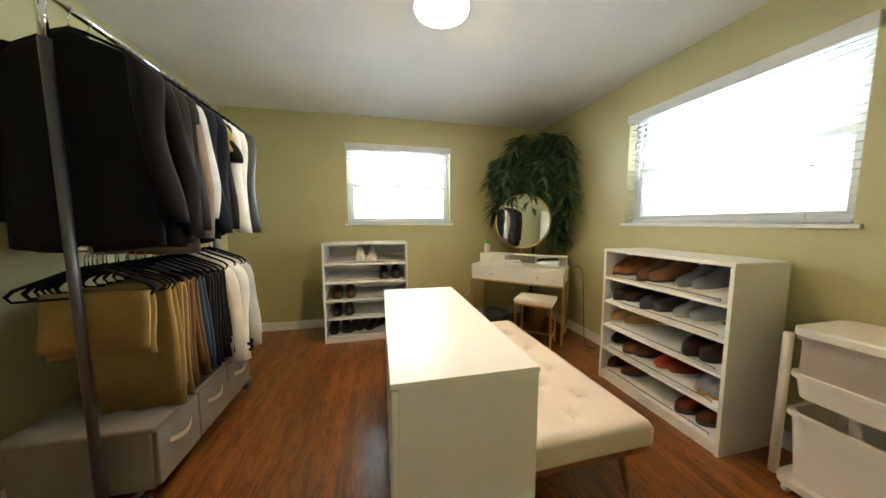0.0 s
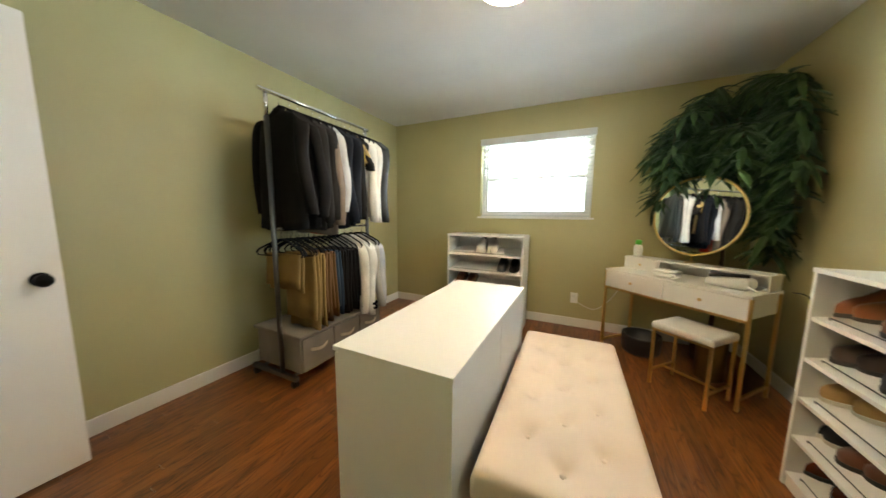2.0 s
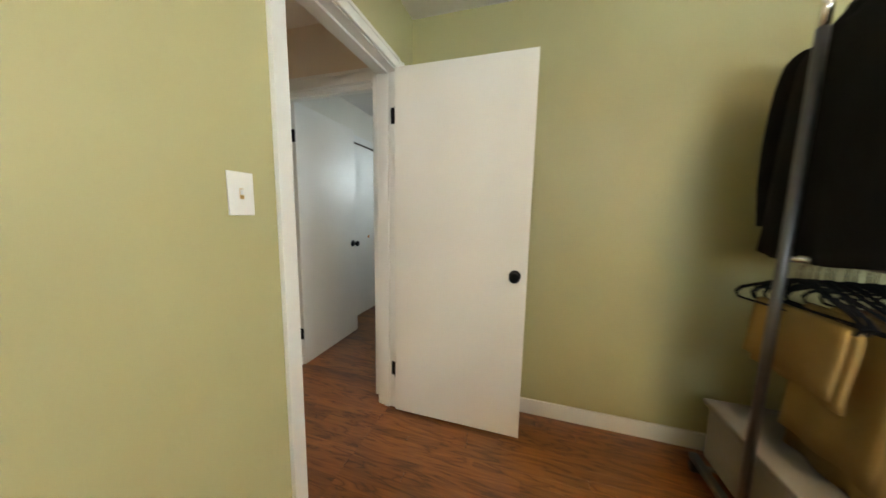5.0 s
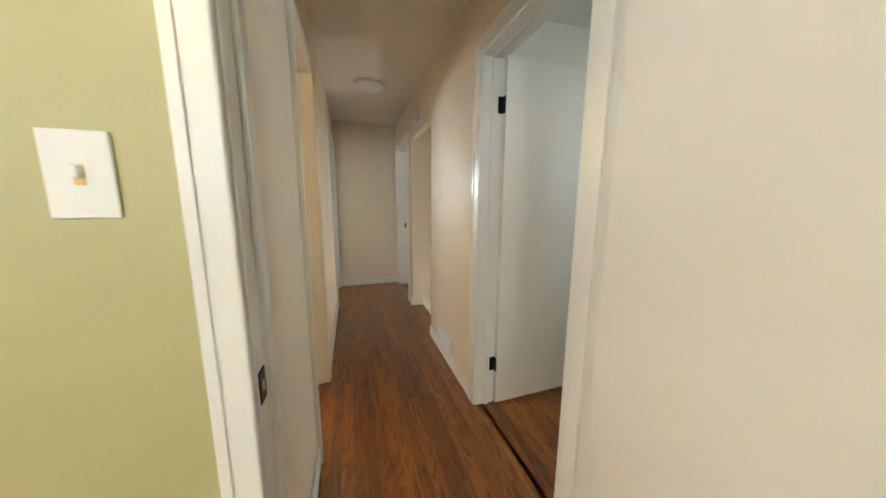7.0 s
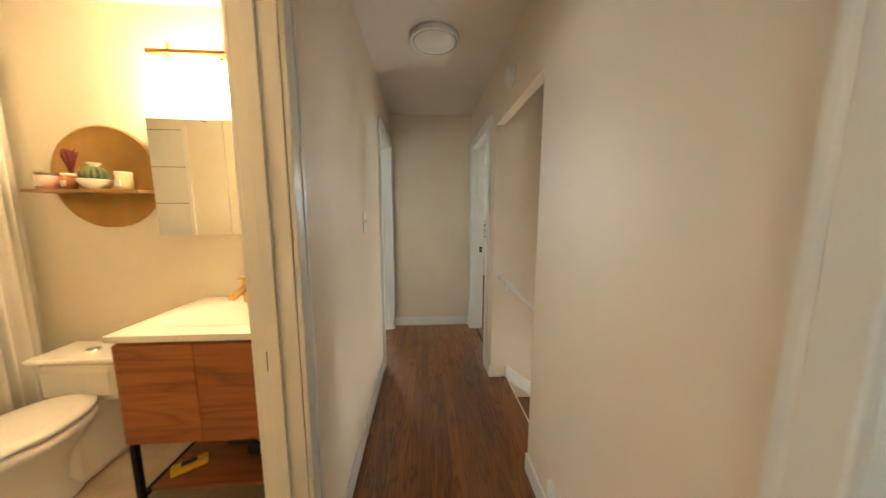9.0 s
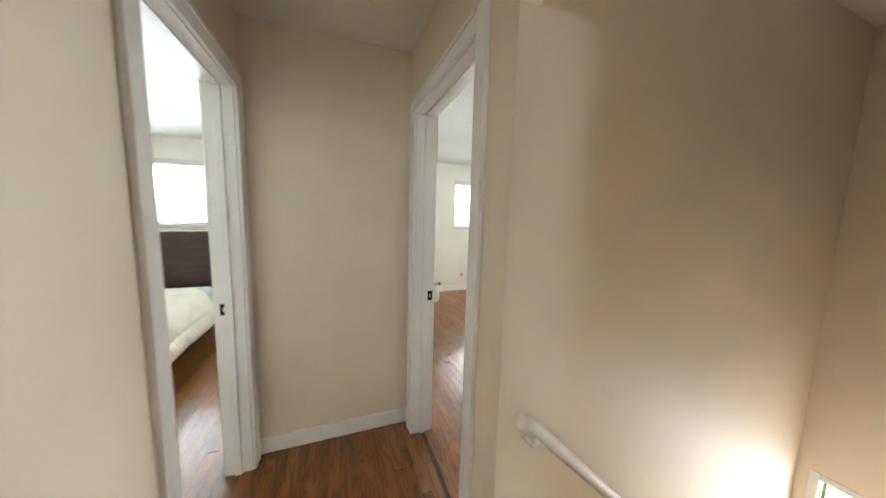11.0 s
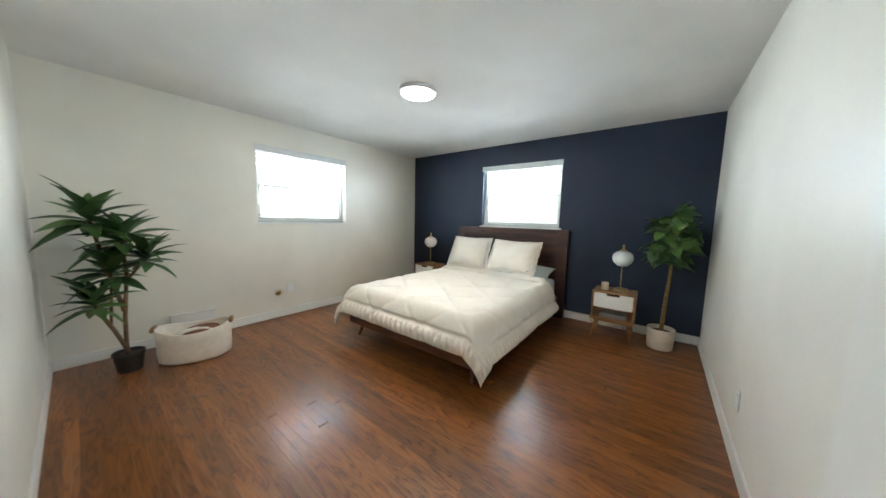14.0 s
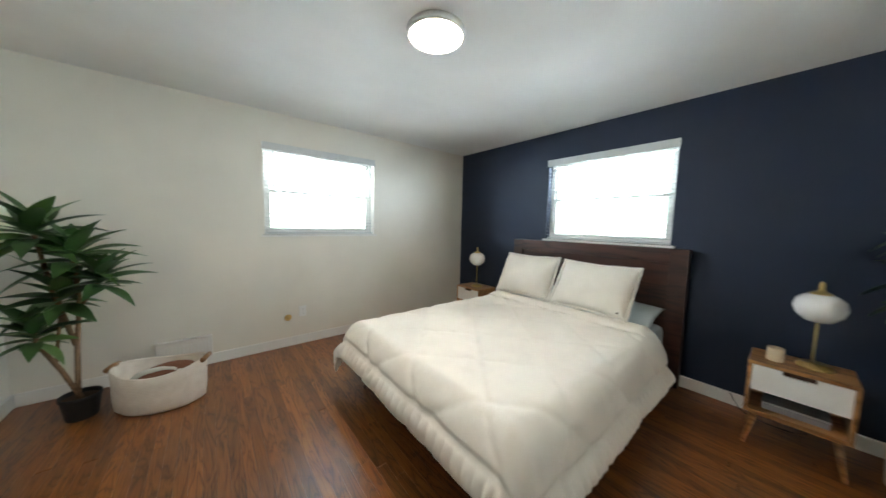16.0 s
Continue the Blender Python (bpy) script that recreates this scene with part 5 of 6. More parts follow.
outlet(pose(1.175, 0, 1.298), "white toggle light switch beside the door", True)
outlet(pose(1.30, 0, 0.36))
outlet(pose(2.354, CY, 0.325, 0, 0, 180))
outlet(pose(2.70, BT[3], 1.42, 0, 0, 180), "white toggle light switch in the bathroom", True)
outlet(pose(HX1, -2.445, 1.30, 0, 0, 90), "white toggle light switch in the hall", True)


# ================= hall =================
sm = thing("smoke_detector", "round white smoke detector on the hall wall", "smoke detector", pose(HX0, -2.475, 2.175, 0, 90))
turned("detector_base", WHITE_PLASTIC, sm, [(0, 0), (0.066, 0), (0.066, 0.014), (0.06, 0.018)], seg=28)
turned("detector_cap", WHITE_PLASTIC, sm, [(0.052, 0.014), (0.054, 0.03), (0.045, 0.042), (0, 0.044)], seg=28)
vt = thing("floor_register", "white metal wall register above the baseboard", "vent", pose(HX0 + 0.001, -1.55, 0.0))
quick("register_frame", TRIM, vt, 0, -0.17, 0.07, 0.022, 0.17, 0.23, bevel=0.004)
for i in range(9):
    quick("louvre", WHITE_PLASTIC, vt, 0.022, -0.14, 0.095 + 0.0125 * i, 0.026, 0.14, 0.102 + 0.0125 * i)
slab("floor_stair_head", OAK, 0.0, ST[2], HX0 - 0.06, ST[3], -0.12, 0.0, "floor", "dark oak strip at the head of the stairs")
# stairs down
for i in range(6):
    x1 = 0.0 - 0.26 * i
    z = -0.19 * (i + 1)
    stp = thing("stair_step", "dark stained oak stair tread with white riser", "step", pose(0, 0, 0), "stair steps", "structure")
    quick("tread", OAK, stp, x1 - 0.285, ST[2], z - 0.028, x1 - 0.012, ST[3], z, bevel=0.004)
    quick("riser", TRIM, stp, x1 - 0.012, ST[2], z, x1, ST[3], z + 0.188)
bm = bmesh.new()
box(bm, -1.6, ST[2] + 0.0005, 0, -0.0, ST[2] + 0.014, 0.11)
for v in bm.verts:
    v.co.z += min(0.0, v.co.x) * 0.19 / 0.26 - 0.01
tagged(part("trim_stair_skirt", bm, TRIM), "white stair skirt board", "trim", kind="structure")
hr = thing("handrail", "white painted wall handrail down the stairs", "handrail", pose(0, 0, 0))
rod("rail", TRIM, hr, [(0.095, -2.785, 0.868), (0.06, -2.785, 0.85), (-0.36, -2.785, 0.43), (-1.5, -2.785, -0.42)], 0.021, 12)
for x, z in ((0.03, 0.80), (-1.2, -0.19)):
    rod("bracket", TRIM, hr, [(x, ST[2], z - 0.05), (x, -2.80, z - 0.05), (x, -2.785, z)], 0.008, 8)
slab("floor_stair_landing", OAK, ST[0], ST[2], ST[1], ST[3], -1.45, -1.33, "floor", "dark oak landing")
lw = thing("window_7", "white framed window low on the stair landing", "window", pose(ST[0], -2.46, -0.75), kind="structure")
for q in ((-0.06, -0.34, 0, 0.004, -0.30, 0.81), (-0.06, 0.30, 0, 0.004, 0.34, 0.81), (-0.06, -0.30, 0, 0.004, 0.30, 0.04), (-0.06, -0.30, 0.77, 0.004, 0.30, 0.81)):
    quick("window_frame", TRIM, lw, *q, bevel=0.003)
quick("pane", GLASS, lw, -0.035, -0.30, 0.04, -0.031, 0.30, 0.77).visible_shadow = False
sw = bpy.data.lights.new("stair_daylight", "AREA")
sw.shape, sw.size, sw.size_y, sw.energy, sw.color = "RECTANGLE", 0.58, 0.70, STAIR_WATTS, (0.9, 0.96, 1.0)
new("stair_daylight", sw).matrix_world = look((ST[0] - 0.08, -2.46, -0.345), (0, -2.46, -0.345))

# ================= bathroom =================
VAN_WOOD = wood("vanity_teak", (0.19, 0.060, 0.017), (0.27, 0.088, 0.025), (0.32, 0.11, 0.032), 0, 0.4)
CERAMIC = plain("white_ceramic", (0.80, 0.77, 0.72), 0.12, 0, 0.02, 2, 0)
bv = thing("bathroom_vanity", "teak-fronted bathroom vanity on a black metal frame", "vanity", pose(0, 0, 0))
quick("cabinet_body", VAN_WOOD, bv, 1.325, -2.39, 0.36, 1.955, -1.885, 0.815, bevel=0.002)
quick("shadow_gap", BLACK_METAL, bv, 1.33, -2.39, 0.815, 1.95, -1.90, 0.832)
for a, b in ((1.325, 1.638), (1.642, 1.955)):
    quick("cabinet_door", VAN_WOOD, bv, a, -1.885, 0.362, b, -1.867, 0.812, bevel=0.0015)
for x in (1.335, 1.945):
    quick("frame_post", BLACK_METAL, bv, x - 0.011, -1.90, 0, x + 0.011, -1.878, 0.36)
    quick("frame_post", BLACK_METAL, bv, x - 0.011, -2.385, 0, x + 0.011, -2.363, 0.36)
    quick("frame_rail", BLACK_METAL, bv, x - 0.011, -2.363, 0.075, x + 0.011, -1.90, 0.095)
quick("lower_shelf", VAN_WOOD, bv, 1.346, -2.36, 0.08, 1.934, -1.92, 0.097)
bs = thing("bathroom_sink", "white ceramic basin top on the vanity", "sink", pose(0, 0, 0))
bm = bmesh.new()
n, cols = 18, []
for j in range(n + 1):
    row = []
    for i in range(n + 1):
        x, y = 1.315 + 0.65 * i / n, -2.398 + 0.548 * j / n
        u, v = (x - 1.64) / 0.25, (y + 2.11) / 0.17
        d = (abs(u) ** 4 + abs(v) ** 4) ** 0.25
        row.append(bm.verts.new((x, y, 0.86 - 0.022 * max(0, 1 - d) ** 0.4)))
    cols.append(row)
for j in range(n):
    for i in range(n):
        bm.faces.new((cols[j][i], cols[j][i + 1], cols[j + 1][i + 1], cols[j + 1][i])).smooth = True
part("basin", bm, CERAMIC, bs)
for q in ((1.315, -1.852, 0.8325, 1.965, -1.85, 0.86), (1.315, -2.398, 0.8325, 1.317, -1.852, 0.86), (1.963, -2.398, 0.8325, 1.965, -1.852, 0.86), (1.317, -2.398, 0.8325, 1.963, -2.396, 0.86)):
    quick("basin_edge", CERAMIC, bs, *q)
turned("overflow_ring", GOLD, bs, [(0.008, 0), (0.013, 0), (0.013, 0.004), (0.008, 0.004)], seg=16).matrix_basis = pose(1.66, -2.268, 0.825, -70)
fa = thing("basin_faucet", "brushed gold single-lever basin faucet", "faucet", pose(1.655, -2.30, 0.86))
quick("faucet_body", GOLD, fa, -0.022, -0.022, 0, 0.022, 0.022, 0.135, bevel=0.004)
bm = bmesh.new()
box(bm, -0.02, 0.0, 0.085, 0.02, 0.15, 0.105, bevel=0.004)
for v in bm.verts:
    v.co.z -= v.co.y * 0.25
part("spout", bm, GOLD, fa)
quick("lever", GOLD, fa, -0.018, -0.03, 0.139, 0.018, 0.07, 0.150, bevel=0.003)
mc = thing("mirror_cabinet", "frameless mirrored bathroom cabinet on the wall", "mirror", pose(0, 0, 0))
quick("cabinet_box", WHITE_LAM, mc, 1.34, -2.398, 1.235, 2.09, -2.305, 1.835)
for a, b in ((1.34, 1.714), (1.716, 2.09)):
    quick("mirror_door", MIRROR, mc, a, -2.304, 1.235, b, -2.299, 1.835, bevel=0.001)
lb = thing("vanity_light", "brass bar vanity light with white glass globes", "wall lamp", pose(0, 0, 0))
quick("back_plate", metal("bronze", (0.16, 0.09, 0.035), 0.4), lb, 1.55, -2.398, 2.05, 1.75, -2.375, 2.17, bevel=0.003)
quick("bar", metal("bronze_bar", (0.20, 0.11, 0.04), 0.4), lb, 1.27, -2.30, 2.135, 2.03, -2.27, 2.155, bevel=0.003)
quick("bar_arm", GOLD, lb, 1.64, -2.376, 2.138, 1.66, -2.30, 2.152)
GLOBE = glow("lit_globe", (1.0, 0.76, 0.46), LAMP_BATH)
for x in (1.40, 1.66, 1.93):
    g = turned("globe", GLOBE, lb, [(0.03, 0.09), (0.075, 0.055), (0.092, 0.0), (0.085, -0.055), (0.05, -0.09), (0, -0.10)], (x, -2.285, 2.005), 24)
    rod("stem", GOLD, lb, [(x, -2.285, 2.09), (x, -2.285, 2.19)], 0.008, 8)
WICKER = cloth("woven_cane", (0.50, 0.30, 0.10), 0.6, weave=1500, bump=0.8)
rs = thing("round_wall_shelf", "round woven cane wall shelf with a narrow ledge", "shelf", pose(2.40, -2.398, 1.545))
bm = bmesh.new()
lathe(bm, [(0, 0), (0.272, 0), (0.272, 0.02), (0.262, 0.022), (0.258, 0.008), (0, 0.008)], 48)
bmesh.ops.transform(bm, matrix=pose(0, 0, 0, -90), verts=bm.verts[:])
part("cane_disc", bm, WICKER, rs)
quick("ledge", plain("ledge_wood", (0.36, 0.20, 0.08), 0.5), rs, -0.26, 0.008, -0.088, 0.30, 0.13, -0.072, bevel=0.002)
LZ = 1.545 - 0.072
for x, r, h, c, lab in ((2.63, 0.045, 0.085, (0.72, 0.40, 0.34), "pink candle jar with dark lid"), (2.26, 0.036, 0.095, (0.80, 0.70, 0.42), "yellow labelled jar candle"), (2.53, 0.028, 0.085, (0.50, 0.20, 0.08), "small amber bottle")):
    j = thing("jar", lab + " on the wall shelf", "jar", pose(x, -2.33, LZ), "jars on the wall shelf")
    turned("jar_body", plain("jar_glass", c, 0.25), j, [(0, 0), (r, 0), (r, h * 0.8), (r * 0.9, h * 0.85)], seg=20)
    turned("lid", plain("jar_lid", (0.12, 0.09, 0.08) if r > 0.04 else (0.8, 0.76, 0.7), 0.4), j, [(r * 0.95, h * 0.84), (r * 0.98, h * 0.86), (r * 0.98, h), (0, h)], seg=20)
    quick("label_bar", WHITE_PLASTIC, j, -r * 0.4, r - 0.004, h * 0.2, r * 0.4, r + 0.002, h * 0.55)
pl = thing("succulent_bowl", "white bowl with a round green cactus", "plant", pose(2.40, -2.33, LZ))
turned("bowl", CERAMIC, pl, [(0, 0), (0.04, 0), (0.072, 0.05), (0.068, 0.055), (0.03, 0.012), (0, 0.012)], seg=24)
bm = bmesh.new()
bmesh.ops.create_uvsphere(bm, u_segments=28, v_segments=12, radius=0.052)
for v in bm.verts:
    a = math.atan2(v.co.y, v.co.x)
    v.co.x *= 1 + 0.10 * math.cos(14 * a)
    v.co.y *= 1 + 0.10 * math.cos(14 * a)
    v.co.z = v.co.z * 0.9 + 0.075
part("cactus", bm, plain("cactus_green", (0.10, 0.13, 0.05), 0.7, 0, 0.3, 40, 0.3), pl)
turned("flower", CREAM, pl, [(0, 0.118), (0.012, 0.12), (0.03, 0.14), (0.012, 0.135), (0, 0.13)], seg=12)
rd = thing("dried_bouquet", "small dark red dried flower bunch", "dried flowers", pose(2.53, -2.345, LZ + 0.085))
bm = bmesh.new()
rr = random.Random(3)
for k in range(60):
    a, b = rr.uniform(0, 6.28), rr.uniform(0.0, 0.045)
    tube(bm, [(0, 0, -0.02), (b * math.cos(a) * 0.5, b * math.sin(a) * 0.3, 0.05), (b * math.cos(a), b * math.sin(a) * 0.5, rr.uniform(0.08, 0.13))], 0.003, 4)
part("flower_heads", bm, plain("dried_red", (0.16, 0.03, 0.025), 0.9), rd)
to = thing("toilet", "white one-piece toilet with closed lid", "toilet", pose(2.47, 0, 0))
bm = bmesh.new()
box(bm, -0.21, -2.37, 0.36, 0.21, -2.16, 0.585, bevel=0.05)
part("tank", bm, CERAMIC, to)
bm = bmesh.new()
box(bm, -0.22, -2.385, 0.586, 0.22, -2.145, 0.615, bevel=0.012)
tl = part("tank_lid", bm, CERAMIC, to)
turned("flush_button", CHROME, tl, [(0, 0.008), (0.028, 0.006), (0.03, 0)], (0, -2.26, 0.615), 18)
turned("bowl", CERAMIC, to, [(0, 0), (0.12, 0), (0.13, 0.02), (0.10, 0.10), (0.115, 0.22), (0.175, 0.33), (0.185, 0.37), (0.17, 0.385), (0, 0.385)], (0, -1.95, 0), 32, sy=1.35)
quick("pedestal", CERAMIC, to, -0.11, -2.34, 0.0, 0.11, -2.0, 0.37, bevel=0.04)
turned("seat_lid", CERAMIC, to, [(0, 0.43), (0.15, 0.428), (0.188, 0.415), (0.19, 0.395), (0.17, 0.388), (0, 0.388)], (0, -1.945, 0), 36, sy=1.32)
cu = thing("shower_curtain", "white fabric shower curtain hanging in folds", "curtain", pose(0, 0, 0))
bm = bmesh.new()
g0 = []
for j in range(9):
    row = []
    for i in range(90):
        y = -2.37 + 0.55 * i / 89
        row.append(bm.verts.new((2.84 + 0.034 * math.sin(i * 0.75) * (0.6 + 0.05 * j) + 0.012 * math.sin(i * 0.31), y, 2.22 - 2.07 * j / 8)))
    g0.append(row)
for u, v in zip(g0, g0[1:]):
    for i in range(89):
        bm.faces.new((u[i], u[i + 1], v[i + 1], v[i])).smooth = True
part("curtain_cloth", bm, cloth("curtain_white", (0.80, 0.77, 0.72), vary=0.03), cu)
rod("curtain_rod", CHROME, cu, [(2.84, -2.398, 2.25), (2.84, -0.81, 2.25)], 0.012, 10)
# tiles on the wall that the mirror shows
tm = plain("white_wall_tile", (0.76, 0.75, 0.72), 0.15, 0, 0.03, 3, 0)
bm = bmesh.new()
box(bm, 0, 0, 0, 0.333, 0.008, 0.353, bevel=0.002)
bmesh.ops.recalc_face_normals(bm, faces=bm.faces[:])
tme = bpy.data.meshes.new("tile")
bm.to_mesh(tme)
bm.free()
tme.materials.append(tm)
wbn = bpy.data.objects["wall_bath_north"]
for r in range(6):
    for c in range(2):
        o = new("tile", tme)
        o.parent = wbn
        o.matrix_basis = pose(3.07 + 0.34 * c, BT[3] - 0.009, 0.01 + 0.36 * r)
quick("grout", plain("grey_grout", (0.20, 0.19, 0.18), 0.9), wbn, 3.069, BT[3] - 0.004, 0.0, 3.745, BT[3] - 0.0005, 2.17)
quick("edge_trim", TRIM, wbn, 3.03, BT[3] - 0.016, 0.0, 3.068, BT[3] - 0.001, 2.2, bevel=0.002)
tb = thing("bathtub", "white built-in bathtub behind the curtain", "bathtub", pose(0, 0, 0))
quick("apron", CERAMIC, tb, 2.90, -2.395, 0.0, 2.94, -0.805, 0.44, bevel=0.012)
for q in ((2.90, -2.395, 3.74, -2.30), (2.90, -0.90, 3.74, -0.805), (2.90, -2.30, 2.98, -0.90), (3.66, -2.30, 3.74, -0.90)):
    quick("rim", CERAMIC, tb, q[0], q[1], 0.442, q[2], q[3], 0.475, bevel=0.01)
quick("basin_floor", CERAMIC, tb, 2.95, -2.38, 0.05, 3.74, -0.81, 0.09)
shw = thing("wall_shower", "matt black wall shower with a short arm", "shower fitting", pose(3.42, BT[3] - 0.009, 1.97))
rod("shower_arm", BLACK_METAL, shw, [(0, 0, 0), (0, -0.06, 0.015), (0, -0.13, -0.02)], 0.011, 10)
bm = bmesh.new()
lathe(bm, [(0, 0.02), (0.02, 0.015), (0.055, -0.035), (0.055, -0.05), (0, -0.052)], 24)
bmesh.ops.transform(bm, matrix=pose(0, -0.14, -0.03, -25), verts=bm.verts[:])
part("spray_head", bm, BLACK_METAL, shw)

sc = thing("hand_tools", "dark green and black cordless tools on the vanity shelf", "tools", pose(1.58, -2.12, 0.097))
bm = bmesh.new()
box(bm, -0.10, -0.05, 0, 0.02, 0.05, 0.06, bevel=0.012)
tube(bm, [(-0.05, 0, 0.05), (-0.02, 0.01, 0.13), (0.06, 0.02, 0.15)], 0.028, 10)
part("drill_body", bm, plain("tool_green", (0.02, 0.035, 0.02), 0.5), sc)
bm = bmesh.new()
tube(bm, [(0.06, 0.02, 0.15), (0.14, 0.03, 0.15)], 0.018, 10, r1=0.010)
box(bm, 0.05, -0.09, 0, 0.17, -0.03, 0.035, bevel=0.006)
part("chuck", bm, RUBBER, sc)
sb = thing("spirit_level", "small yellow tool case lying on the vanity shelf", "tool", pose(1.84, -2.02, 0.097, 0, 0, 35))
quick("case", YELLOW, sb, -0.07, -0.025, 0, 0.07, 0.025, 0.03, bevel=0.004)
quick("case_grip", RUBBER, sb, -0.03, -0.012, 0.03, 0.03, 0.012, 0.038, bevel=0.002)

# ================= bedroom =================
DARKWOOD = wood("dark_walnut", (0.012, 0.004, 0.003), (0.040, 0.013, 0.009), (0.06, 0.021, 0.014), 1, 0.35)
RAILWOOD = wood("walnut_rail", (0.05, 0.018, 0.008), (0.14, 0.055, 0.024), (0.18, 0.075, 0.034), 1, 0.4)
SHEET = cloth("pale_sheet", (0.62, 0.68, 0.68), vary=0.04)
DUVET = cloth("cream_comforter", (0.90, 0.835, 0.745), vary=0.03, bump=0.15)
bed = thing("bed_frame", "dark walnut bed frame with panelled headboard", "bed", pose(-3.08, -5.235, 0))
HBX = -1.12
quick("headboard_panel", DARKWOOD, bed, HBX + 0.008, -0.74, 0.30, HBX + 0.03, 0.74, 1.07)
for y0, y1 in ((-0.868, -0.74), (0.74, 0.868)):
    quick("headboard_stile", DARKWOOD, bed, HBX, y0, 0.0, HBX + 0.062, y1, 1.19, bevel=0.003)
quick("headboard_rail", DARKWOOD, bed, HBX, -0.74, 1.07, HBX + 0.062, 0.74, 1.19, bevel=0.003)
quick("headboard_rail", DARKWOOD, bed, HBX + 0.008, -0.74, 0.18, HBX + 0.05, 0.74, 0.30, bevel=0.003)
quick("foot_rail", RAILWOOD, bed, 1.10, -0.77, 0.17, 1.125, 0.77, 0.295, bevel=0.004)
for s in (-1, 1):
    quick("side_rail", RAILWOOD, bed, HBX + 0.063, s * 0.77 - 0.013, 0.17, 1.099, s * 0.77 + 0.013, 0.295, bevel=0.004)
    for x in (0.98, -0.9):
        rod("leg", RAILWOOD, bed, [(x, s * 0.70, 0.18), (x + 0.05, s * 0.735, 0.0)], 0.026, 12, r1=0.015)
quick("slat_deck", RAILWOOD, bed, HBX + 0.07, -0.75, 0.20, 1.09, 0.75, 0.24)
mt = thing("mattress", "thick mattress with a pale fitted sheet", "mattress", pose(-3.08, -5.235, 0.24))
quick("mattress_body", SHEET, mt, HBX + 0.075, -0.755, 0.001, 1.085, 0.755, 0.29, bevel=0.05)

ob = thing("comforter", "puffy cream quilted comforter draped over the bed to the floor", "comforter", pose(-3.08, -5.235, 0))
bm = bmesh.new()
nu, nv = 150, 150
L0, L1, WV = -0.62, 1.06, 0.73
over_f, over_s = 0.33, 0.42
grid = []
for i in range(nu + 1):
    row = []
    s = L0 + (L1 + over_f - L0) * i / nu
    for j in range(nv + 1):
        t = -(WV + over_s) + 2 * (WV + over_s) * j / nv
        dx, dy = max(0.0, s - L1), max(0.0, abs(t) - WV)
        d = math.hypot(dx, dy)
        sg = 1 if t > 0 else -1
        ux, uy = (dx / d, sg * dy / d) if d > 1e-6 else (0, 0)
        corner = min(1.0, min(dx, dy) / 0.12)
        out = 0.105 * (1 - math.exp(-d / 0.10)) + (0.14 + 0.08 * corner) * d
        fall = (d - 0.075 * (1 - math.exp(-d / 0.075))) * (1.0 - 0.05 * corner)
        x = min(s, L1) + ux * out
        y = max(-WV, min(WV, t)) + uy * out
        z = 0.555 - fall
        # quilting in large diamonds
        a, b = (s * 1.0 + t * 0.9) / 0.52, (s * 1.0 - t * 0.9) / 0.52
        gap = 0.387 * min(abs(a - round(a)), abs(b - round(b)))
        puff = 0.013 * (1 - math.exp(-gap / 0.022)) + 0.006 * math.exp(-gap / 0.05) * noise.noise(Vector((s * 17, t * 17, 1.3)))
        puff += 0.006 * noise.noise(Vector((s * 4, t * 4, 0.3))) + 0.003 * noise.noise(Vector((s * 12, t * 12, 2)))
        # gathered band along the hem
        hem = min(over_f - dx if dx > 0 else 9, over_s - dy if dy > 0 else 9)
        ripple = 0.0
        if hem < 0.13:
            along = t if (over_f - dx) < (over_s - dy) or dy == 0 else s
            ripple = 0.015 * math.sin(along * 100 + 2 * noise.noise(Vector((s * 6, t * 6, 0)))) * math.sin(math.pi * max(0, hem) / 0.13)
            ripple += 0.022 * math.sin(math.pi * max(0, hem) / 0.13)
        seam = -0.014 * math.exp(-((hem - 0.14) / 0.012) ** 2) if hem < 1 else 0
        wave = 0.014 * noise.noise(Vector((s * 2.3, t * 2.3, 7.1))) * min(1, d / 0.2)
        n_out = puff + ripple + seam
        k = min(1, d / 0.10)
        crown = 0.012 * math.cos(t / WV * 1.2) * (1 - k)
        row.append(bm.verts.new((x + ux * (n_out + wave) * k, y + uy * (n_out + wave) * k, max(0.03, z + n_out * (1 - k) + crown))))
    grid.append(row)
for i in range(nu):
    for j in range(nv):
        bm.faces.new((grid[i][j], grid[i + 1][j], grid[i + 1][j + 1], grid[i][j + 1])).smooth = True
cf = part("quilted_cover", bm, DUVET, ob)
so = cf.modifiers.new("thick", "SOLIDIFY")
so.thickness, so.offset = 0.022, -1
bm = bmesh.new()
g0 = []
for i in range(13):
    row = []
    for j in range(61):
        t = -(WV + 0.30) + 2 * (WV + 0.30) * j / 60
        dy = max(0, abs(t) - WV)
        sg = 1 if t > 0 else -1
        f = i / 12
        row.append(bm.verts.new((L0 - 0.06 + 0.22 * f + 0.01 * noise.noise(Vector((t * 6, f * 3, 4))), max(-WV, min(WV, t)) + sg * (0.085 * (1 - math.exp(-dy / 0.06)) + 0.16 * dy), 0.575 + 0.032 * math.sin(math.pi * f) ** 0.6 - dy * 0.93 + 0.006 * noise.noise(Vector((t * 9, f * 4, 1))))))
    g0.append(row)
for u, v in zip(g0, g0[1:]):
    for j in range(60):
        bm.faces.new((u[j], u[j + 1], v[j + 1], v[j])).smooth = True
fo = part("folded_top_edge", bm, DUVET, ob)
so = fo.modifiers.new("thick", "SOLIDIFY")
so.thickness = 0.02


